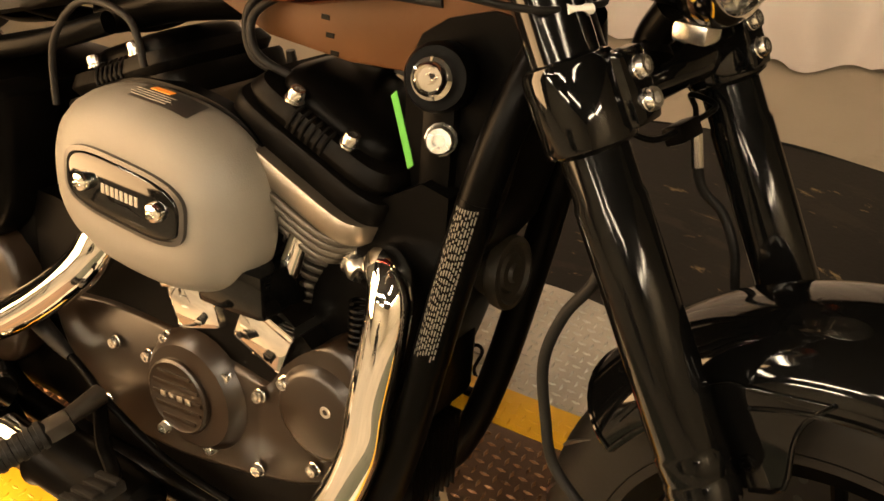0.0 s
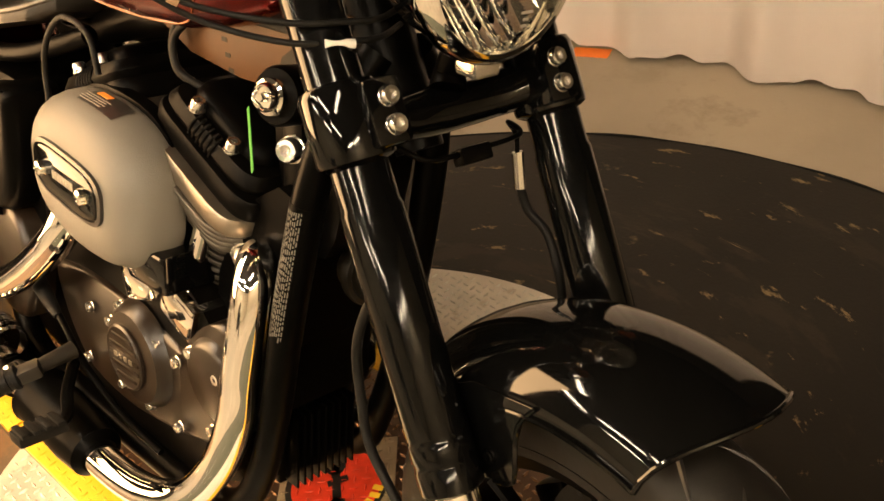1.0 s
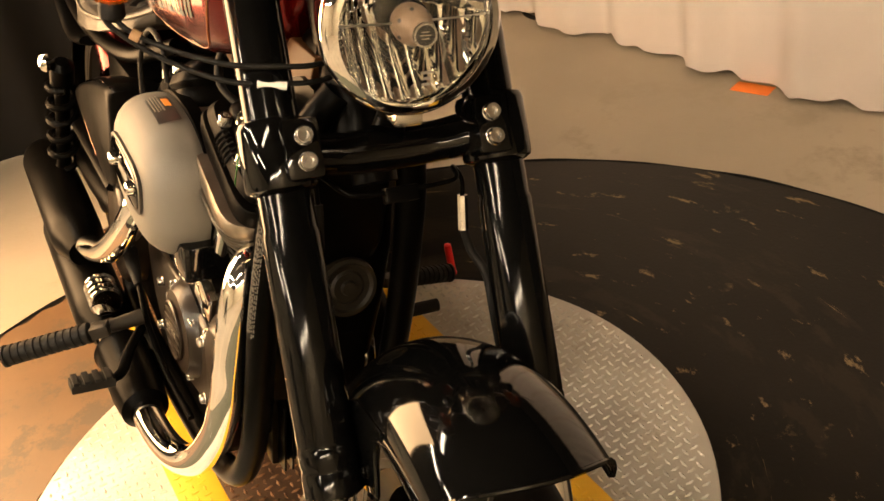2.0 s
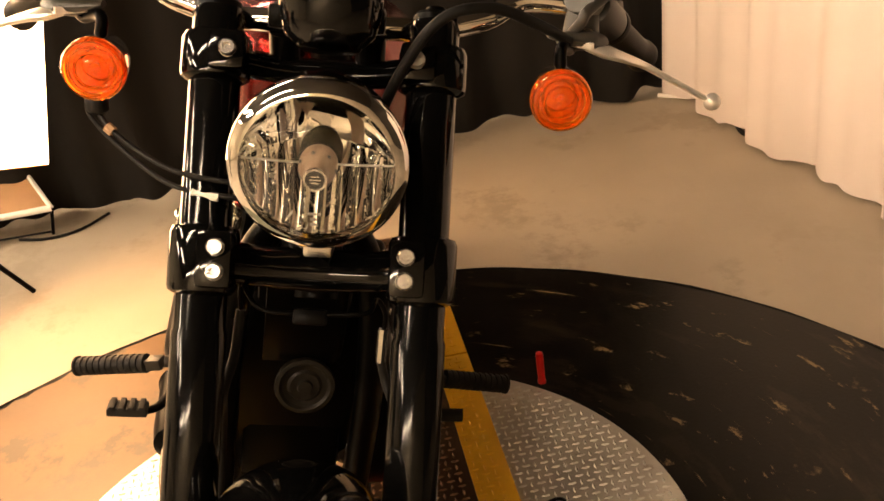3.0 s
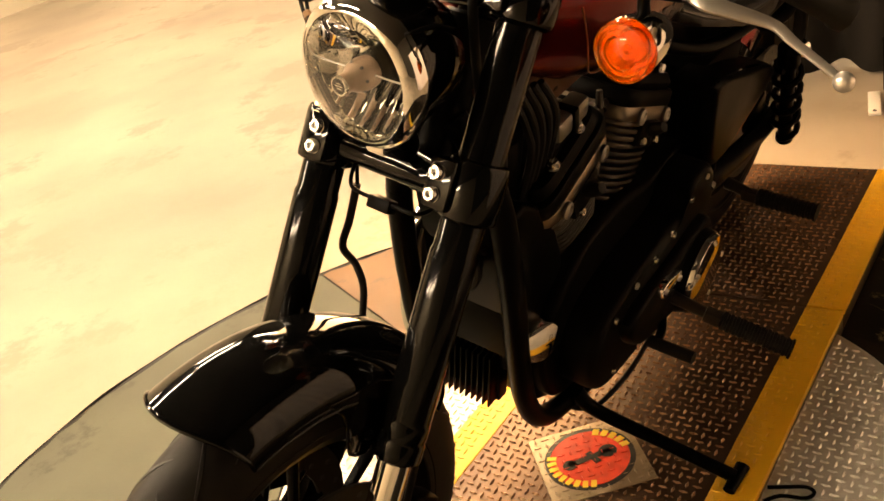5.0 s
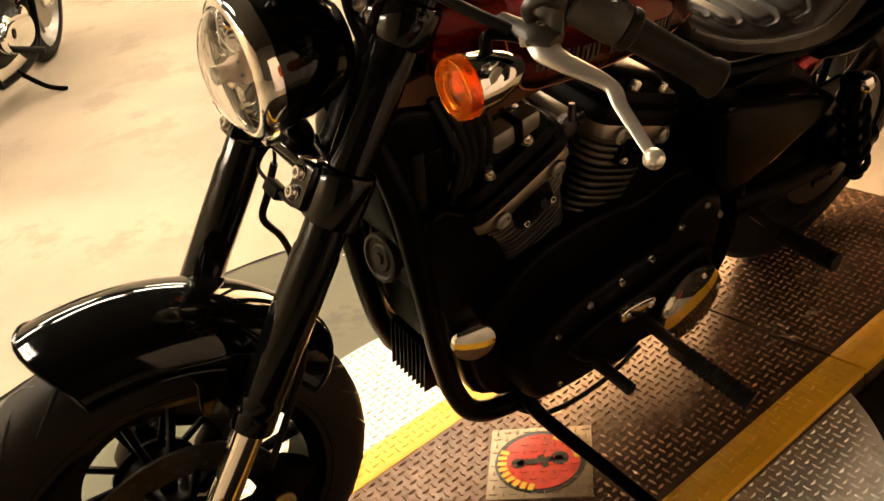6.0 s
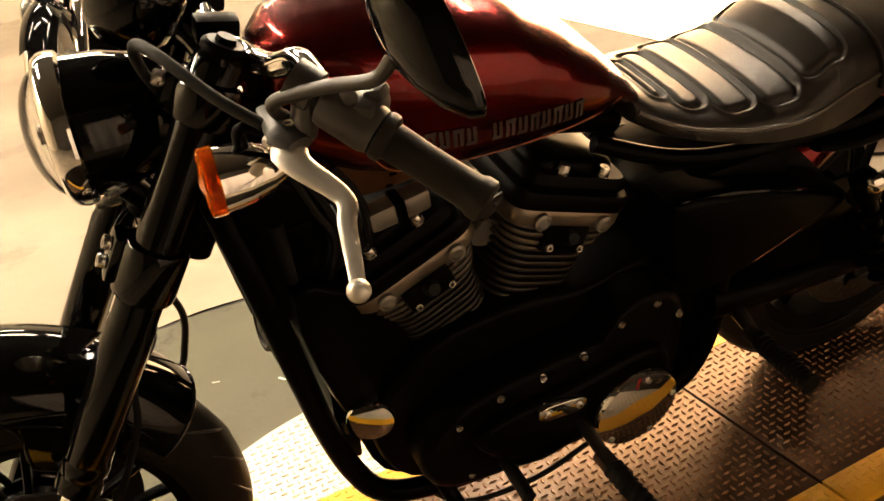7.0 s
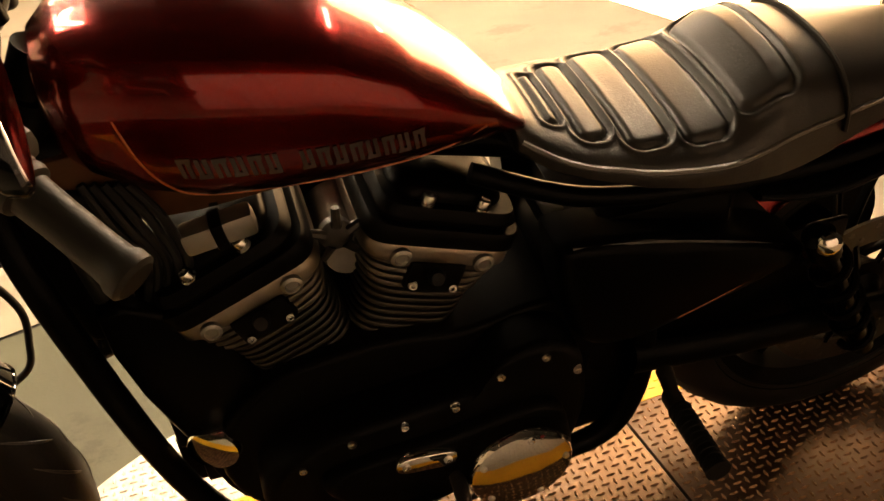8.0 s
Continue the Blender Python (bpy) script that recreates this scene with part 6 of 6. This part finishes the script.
def tube_lamp(x, y, z, length, turn):
    root = tagged(new("ceiling_light"), "long warm white ceiling tube light", "lamp", group="ceiling lights")
    root.matrix_world = pose(x, y, z, 0, 0, turn)
    box("housing", (length, 0.16, 0.06), (0, 0, 0.05), SATIN_BLACK, root)
    for s in (-0.5, 0.5):
        tube("hanger", [(s, 0, 0.07), (s, 0, 0.601)], 0.006, SATIN_BLACK, root, per=1, n=6)
    for s in (-0.045, 0.045):
        bm = bmesh.new()
        add_tube(bm, [(-length / 2 + 0.02, s, 0), (length / 2 - 0.02, s, 0)], 0.02, 8, 1)
        part("tube", bm, TUBE_GLOW, root, "glowing tube")
    return root


lamp_a = tube_lamp(1.60, -1.35, 2.9, 1.5, 86)
# the last two are unseen lamps added to brighten the far south-west floor
for x, y, a in ((-1.85, -1.1, 86), (0.1, -3.0, 8), (-1.7, -3.6, 8), (1.7, -3.6, 8), (0.2, -5.0, 8), (4.3, -1.4, 85), (3.9, -3.0, 80), (-3.1, -3.3, 86), (-2.6, -5.4, 8)):
    copy_thing(lamp_a, pose(x, y, 2.9, 0, 0, a))

# floor tape, paper, upright red marker, sticker plate, loop of wire
def slip(name, size, at, turn, mat, label, category):
    return tagged(box(name, (*size, 0.002), (at[0], at[1], at[2] + 0.0015), mat, bevel=0.0003, turn=(0, 0, turn)), label, category)


slip("floor_tape", (0.11, 0.055), (-0.50, 1.585, Z_FLOOR), 22, ORANGE_TAPE, "strip of orange tape on the concrete floor", "tape")
slip("paper_sheet", (0.075, 0.15), (-0.92, -0.98, Z_FLOOR), 8, PAPER, "small white paper sheet on the floor", "paper")
tagged(lathe("red_marker", [(0.010, 0), (0.010, 0.004), (0.0085, 0.006), (0.0085, 0.07), (0.0075, 0.078), (0, 0.08)], (-0.262, 0.489, Z_DISC), (0.02, -0.01, 1), RED_PLASTIC), "small upright red plastic marker on the turntable", "marker")
tagged(tube("wire_loop", [(0.172, 0.371, Z_DISC + 0.006), (0.150, 0.392, Z_DISC + 0.006), (0.142, 0.432, Z_DISC + 0.008), (0.126, 0.441, Z_DISC + 0.010), (0.119, 0.425, Z_DISC + 0.010), (0.128, 0.395, Z_DISC + 0.008), (0.138, 0.366, Z_DISC + 0.006)], 0.0035, SATIN_BLACK, n=8), "black wire loop lying on the turntable", "wire")

# round red and yellow sticker on a square plate
plate = tagged(new("sticker_plate"), "square tread plate with a round red and yellow sticker", "plate")
plate.matrix_world = pose(0.203, 0.062, 0.0035, 0, 0, -45)
box("plate_sheet", (0.19, 0.19, 0.003), (0, 0, 0), PLATE_TAN, plate, bevel=0.0008)
lathe("black_rim", [(0.084, 0), (0.084, 0.0008), (0, 0.0008)], (0, 0, 0.0018), (0, 0, 1), LABEL_BLACK, plate, n=40)
lathe("red_field", [(0.074, 0), (0.074, 0.0008), (0, 0.0008)], (0, 0, 0.0026), (0, 0, 1), STICKER_RED, plate, n=40)
for k in range(9):
    a = -0.35 + 0.215 * k
    box("rim_letter", (0.010, 0.017, 0.0008), (0.0705 * math.cos(a), 0.0705 * math.sin(a), 0.0040), STICKER_YELLOW, plate, bevel=0, turn=(0, 0, math.degrees(a) + 90 + 8 * math.sin(k * 2.1)))
for k in range(5):
    a = math.pi + 0.15 + 0.24 * k
    box("rim_letter", (0.012, 0.017, 0.0008), (0.0705 * math.cos(a), 0.0705 * math.sin(a), 0.0040), STICKER_YELLOW, plate, bevel=0, turn=(0, 0, math.degrees(a) + 90))
lozenges("plate_bars", [s for s in tread_spots(-0.093, 0.093, -0.093, 0.093)], 0.0165, 0.0055, 0.0016, 0.0015, PLATE_TAN, plate, "raised bars of the tread plate")
lozenges("sticker_print", [s for s in tread_spots(-0.072, 0.072, -0.072, 0.072) if math.hypot(s[0], s[1]) < 0.064], 0.0165, 0.0055, 0.0014, 0.0034, STICKER_RED, plate, "raised bars under the sticker")
bm = bmesh.new()
add_box(bm, (0.085, 0.014, 0.0008), pose(0, 0, 0.0040, 0, 0, 8), 0)
add_lathe(bm, [(0.017, 0.0034), (0.017, 0.0044), (0, 0.0044)], pose(-0.036, -0.005, 0), 18)
add_lathe(bm, [(0.013, 0.0034), (0.013, 0.0044), (0, 0.0044)], pose(0.040, 0.006, 0), 18)
add_box(bm, (0.012, 0.034, 0.0008), pose(-0.006, 0.002, 0.0042, 0, 0, 20), 0)
part("dark_mark", bm, LABEL_BLACK, plate)


# ---- further back in the hall ----
def cruiser():
    """A black and chrome motorcycle parked behind, seen past the headlight."""
    root = tagged(new("parked_motorcycle"), "black and chrome cruiser motorcycle parked behind the turntable", "motorcycle")
    root.matrix_world = pose(0.58, -3.05, Z_FLOOR, 0, 0, 56) @ Matrix.Rotation(radians(-8), 4, "X")
    swing = Matrix.Translation((-0.12, 0, 0)) @ Matrix.Rotation(radians(18), 4, "Z") @ Matrix.Translation((0.12, 0, 0))
    for x, r, w in ((0.0, 0.325, 0.10), (-1.52, 0.32, 0.15)):
        c = Vector((x, 0, r))
        bm = bmesh.new()
        mm = axis_matrix(c, LEFT)
        prof = [(r - 0.075 + 0.075 * math.sin(math.pi * k / 10) ** 0.7, -math.cos(math.pi * k / 10) * w / 2) for k in range(11)]
        add_loft(bm, [[mm @ Vector((q * math.cos(t), q * math.sin(t), z)) for q, z in prof] for t in [2 * math.pi * i / 56 for i in range(56)]], wrap=True)
        tyre = part("tyre", bm, RUBBER, root, "black rubber tyre", swing if x == 0 else None)
        bm = bmesh.new()
        prof = [(r - 0.078, -w * 0.38), (r - 0.070, -w * 0.42), (r - 0.086, 0), (r - 0.070, w * 0.42), (r - 0.078, w * 0.38), (r - 0.10, 0)]
        add_loft(bm, [[mm @ Vector((q * math.cos(t), q * math.sin(t), z)) for q, z in prof] for t in [2 * math.pi * i / 56 for i in range(56)]], wrap=True)
        part("rim", bm, CAST, tyre)
        for k in range(9):
            t = 2 * math.pi * k / 9
            tube("spoke", [c + Vector((0.04 * math.cos(t), 0, 0.04 * math.sin(t))), c + Vector(((r - 0.09) * math.cos(t + 0.1), 0, (r - 0.09) * math.sin(t + 0.1)))], [0.013, 0.008], CAST, tyre, per=1, n=8)
        lathe("brake_disc", [(0.06, 0), (0.145, 0), (0.145, 0.005), (0.06, 0.005)], c + Vector((0, 0.055, 0)), LEFT, CAST, tyre, n=40)
        lathe("hub", [(0.03, -w * 0.7), (0.05, -w * 0.5), (0.04, 0), (0.05, w * 0.5), (0.03, w * 0.7)], c, LEFT, ALLOY, tyre)
    up = Vector((-0.50, 0, 0.866))
    for y in (0.10, -0.10):
        lathe("fork_leg", [(0.02, -0.03), (0.031, 0.0), (0.031, 0.34), (0.026, 0.35), (0.0205, 0.355), (0.0205, 0.80), (0, 0.80)], Vector((0, y, 0.325)), up, CHROME, root, "chrome fork leg", swing)
    for s in (0.56, 0.76):
        bm = bmesh.new()
        add_box(bm, (0.06, 0.26, 0.035), Matrix.Translation(Vector((0, 0, 0.325)) + up * s) @ Matrix.Rotation(radians(-30), 4, "Y"), 0.008)
        part("fork_clamp", bm, SATIN_BLACK, root, "", swing)
    bm = bmesh.new()
    rings = []
    for i in range(19):
        a = radians(40 + 105 * i / 18)
        rings.append([Vector(((0.36 - 0.05 * abs(q) ** 2 - dz) * math.cos(a), 0.07 * q, 0.325 + (0.36 - 0.05 * abs(q) ** 2 - dz) * math.sin(a))) for q, dz in [(k / 4 - 1, 0) for k in range(9)] + [(1 - k / 4, 0.004) for k in range(9)]])
    add_loft(bm, rings)
    part("front_fender", bm, GLOSS_BLACK, root, "gloss black front fender", swing)
    lathe("headlight", [(0, -0.12), (0.06, -0.10), (0.088, -0.03), (0.092, 0.0), (0.085, 0.012), (0.0, 0.018)], Vector((-0.27, 0, 0.90)), (1, 0, 0), CHROME, root, "round chrome headlight", swing)
    tube("handlebar", [(-0.62, -0.38, 1.06), (-0.52, -0.28, 1.08), (-0.44, -0.1, 1.04), (-0.44, 0.1, 1.04), (-0.52, 0.28, 1.08), (-0.62, 0.38, 1.06)], 0.0127, CHROME, root, "chrome handlebar", swing)
    for sg in (1, -1):
        tube("frame_tube", [(-0.36, 0.04 * sg, 0.80), (-0.42, 0.09 * sg, 0.55), (-0.50, 0.11 * sg, 0.22), (-0.62, 0.12 * sg, 0.16), (-1.05, 0.12 * sg, 0.17), (-1.18, 0.11 * sg, 0.35), (-1.15, 0.1 * sg, 0.62)], 0.018, SATIN_BLACK, root)
        if sg < 0:
            tube("exhaust_pipe", [(-0.52, 0.10 * sg, 0.55), (-0.47, 0.14 * sg, 0.46), (-0.52, 0.17 * sg, 0.28), (-0.75, 0.19 * sg, 0.21), (-1.75, 0.20 * sg, 0.23)], [0.022, 0.022, 0.022, 0.03, 0.042], CHROME, root, "chrome exhaust pipe")
        tube("foot_peg", [(-0.66, 0.13 * sg, 0.30), (-0.66, 0.30 * sg, 0.29)], 0.016, RUBBER, root, per=1)
        lathe("engine_cover", [(0.02, 0), (0.075, 0.0), (0.08, 0.03), (0.07, 0.045), (0.03, 0.055), (0, 0.055)], Vector((-0.70, 0.11 * sg, 0.36)), (0, sg, 0), CHROME, root, "round chrome engine cover", n=36)
        lathe("engine_cover", [(0.02, 0), (0.055, 0.0), (0.06, 0.03), (0.05, 0.04), (0, 0.045)], Vector((-0.93, 0.11 * sg, 0.37)), (0, sg, 0), CHROME, root, "round chrome engine cover", n=32)
    box("radiator", (0.05, 0.22, 0.30), (-0.44, 0, 0.50), SATIN_BLACK, root, "black radiator between the frame tubes", bevel=0.01)
    for k in range(5):
        a = 2 * math.pi * k / 5
        bolt((-0.70 + 0.062 * math.cos(a), 0.152, 0.36 + 0.062 * math.sin(a)), (0, 1, 0), root, 0.008, 0.008, STEEL, name="cover_bolt")
    lathe("cover_port", [(0.022, 0), (0.022, 0.004), (0.016, 0.005), (0, 0.005)], Vector((-0.70, 0.165, 0.36)), (0, 1, 0), SATIN_BLACK, root, "dark round port", n=20)
    slab("crankcase", oval(-0.78, 0.34, 0.24, 0.14, 28, 2.6), -0.11, 0.11, WRINKLE_BLACK, root, "black crankcase", 0.03)
    slab("primary_cover", oval(-0.80, 0.33, 0.21, 0.085, 32, 2.4, 6), 0.10, 0.165, CHROME, root, "chrome primary cover", 0.025)
    box("side_panel", (0.24, 0.16, 0.22), (-1.12, 0, 0.50), GLOSS_BLACK, root, bevel=0.05)
    for tilt in (22, -22):
        m = Matrix.Translation((-0.78, 0, 0.40)) @ Matrix.Rotation(radians(tilt), 4, "Y")
        for i in range(11):
            bm = bmesh.new()
            add_box(bm, (0.15 + 0.002 * i, 0.17, 0.005), m @ Matrix.Translation((0, 0, 0.08 + 0.014 * i)), 0.001)
            part("cooling_fin", bm, FIN_BLACK, root)
        bm = bmesh.new()
        add_box(bm, (0.11, 0.12, 0.18), m @ Matrix.Translation((0, 0, 0.15)), 0.02)
        add_box(bm, (0.18, 0.16, 0.07), m @ Matrix.Translation((0, 0, 0.27)), 0.02)
        part("rocker_box", bm, GLOSS_BLACK, root, "gloss black rocker box")
    bm = bmesh.new()
    add_loft(bm, [[Vector((x, w * math.cos(t), 0.84 + h * math.sin(t))) for t in [2 * math.pi * k / 24 for k in range(24)]] for x, w, h in ((-0.42, 0.05, 0.05), (-0.48, 0.11, 0.10), (-0.62, 0.15, 0.13), (-0.80, 0.14, 0.11), (-0.98, 0.07, 0.06))])
    part("fuel_tank", bm, GLOSS_BLACK, root, "gloss black fuel tank")
    bm = bmesh.new()
    add_loft(bm, [[Vector((x, w * math.cos(t), z + h * math.sin(t))) for t in [2 * math.pi * k / 20 for k in range(20)]] for x, w, z, h in ((-0.96, 0.09, 0.74, 0.03), (-1.10, 0.15, 0.70, 0.05), (-1.28, 0.16, 0.72, 0.05), (-1.42, 0.12, 0.77, 0.05), (-1.70, 0.10, 0.76, 0.03))])
    part("seat", bm, LEATHER, root, "black leather seat")
    tube("side_stand", [(-0.75, 0.12, 0.17), (-0.80, 0.22, 0.08), (-0.85, 0.30, 0.045)], 0.012, SATIN_BLACK, root)
    return root


cruiser()


def folding_bench():
    """A low folding ramp: a slanted tan board with a grey band, white rails, a dark back panel and thin black legs."""
    root = tagged(new("folding_bench"), "low folding bench with a slanted tan board and white rails", "bench")
    root.matrix_world = pose(-1.61, -1.02, Z_FLOOR, 0, 0, 90)
    f0, f1, r0, r1 = Vector((-0.22, 0, 0.085)), Vector((0.17, 0, 0.095)), Vector((-0.36, 0.20, 0.215)), Vector((0.06, 0.16, 0.215))
    def sheet(name, u0, u1, lift, mat, label):
        bm = bmesh.new()
        up = Vector((0, 0, 0.006))
        ring = [f0.lerp(f1, u0), f0.lerp(f1, u1), r0.lerp(r1, u1), r0.lerp(r1, u0)]
        add_loft(bm, [[p + up * (lift - 1) for p in ring], [p + up * lift for p in ring]])
        part(name, bm, mat, root, label)
    sheet("board", 0.0, 1.0, 0.6, TAN_BOARD, "tan board")
    sheet("cloth_band", 0.05, 0.28, 1.4, PAPER, "pale cloth band")
    sheet("grey_band", 0.30, 0.38, 1.4, LABEL_GREY, "grey woven band")
    tube("front_rail", [f0, f1], 0.011, PAPER, root, "white front rail", per=1)
    tube("end_rail", [f1, r1], 0.008, PAPER, root, per=1)
    tube("back_rail", [r0, r1], 0.008, PAPER, root, per=1)
    bm = bmesh.new()
    back = [r0 + Vector((0, 0.01, -0.02)), r1 + Vector((0, 0.01, -0.02)), r1 + Vector((0.02, 0.03, 0.10)), r0 + Vector((0.02, 0.03, 0.10))]
    add_loft(bm, [back, [p + Vector((0, 0.012, 0)) for p in back]])
    part("back_panel", bm, TREAD_DARK, root, "dark brown back panel")
    for p in (f0, f1):
        tube("leg", [p, Vector((p.x - 0.02, p.y - 0.005, 0.004))], 0.006, SATIN_BLACK, root, per=1, n=8)
    for p in (r0, r1):
        tube("leg", [p, Vector((p.x - 0.03, p.y + 0.03, 0.004))], 0.006, SATIN_BLACK, root, per=1, n=8)
    tube("stretcher", [(-0.24, 0, 0.012), (0.15, 0, 0.012)], 0.004, SATIN_BLACK, root, per=1, n=8)
    return root


folding_bench()


tagged(tube("floor_cable", [(-1.60, -0.98, Z_FLOOR + 0.006), (-1.57, -0.88, Z_FLOOR + 0.006), (-1.60, -0.78, Z_FLOOR + 0.006), (-1.70, -0.70, Z_FLOOR + 0.006)], 0.005, RUBBER, n=8), "black cable lying on the concrete floor", "cable")
tagged(tube("hem_cable", [(-1.60, 1.52, Z_FLOOR + 0.03), (-1.52, 1.47, Z_FLOOR + 0.008), (-1.43, 1.47, Z_FLOOR + 0.007), (-1.36, 1.54, Z_FLOOR + 0.02)], 0.008, RUBBER, n=8), "black cable loop at the hem of the white drape", "cable")
tagged(tube("drape_foot", [(-1.86, 1.43, Z_FLOOR + 0.012), (-1.93, 1.33, Z_FLOOR + 0.010)], [0.012, 0.008], PAPER, n=8, per=1), "white foot of the drape frame on the floor", "stand foot")


def cable_rack():
    """A low black rack with white striped modules before the black backdrop."""
    root = tagged(new("equipment_rack"), "low black equipment rack with small white bars", "rack")
    root.matrix_world = pose(-1.74, 0.24, Z_FLOOR, 0, 0, 82) @ Matrix.Scale(0.86, 4)
    for i in range(3):
        box("module", (0.085, 0.13, 0.17), (-0.10 + 0.095 * i, 0, 0.095), SATIN_BLACK, root, bevel=0.006)
        for k in range(3):
            box("module_bar", (0.05, 0.004, 0.006), (-0.10 + 0.095 * i, -0.0665, 0.05 + 0.045 * k), PRINT_DIM, root, "small grey bar", bevel=0.001)
    for x in (-0.15, 0.15):
        tube("rack_leg", [(x, -0.06, 0.0), (x, -0.06, 0.20)], 0.007, SATIN_BLACK, root, per=1, n=8)
        tube("rack_leg", [(x, 0.06, 0.0), (x, 0.06, 0.20)], 0.007, SATIN_BLACK, root, per=1, n=8)
    tube("rack_rail", [(-0.16, -0.06, 0.19), (0.16, -0.06, 0.19)], 0.006, SATIN_BLACK, root, per=1, n=8)
    box("white_plug", (0.05, 0.04, 0.03), (0.19, -0.05, 0.16), PAPER, root, "white plug", bevel=0.006, turn=(0, 20, 0))
    return root


cable_rack()
strip = tagged(box("white_strip", (0.17, 0.036, 0.012), (-1.58, 0.105, Z_FLOOR + 0.0065), PAPER, bevel=0.004, turn=(0, 0, 15)), "white plastic strip lying on the floor", "strip")
bm = bmesh.new()
add_lathe(bm, [(0.006, 0), (0.006, 0.001), (0, 0.001)], axis_matrix((-1.512, 0.123, Z_FLOOR + 0.0126), (0, 0, 1)), 12)
part("strip_hole", bm, LABEL_BLACK).parent = strip
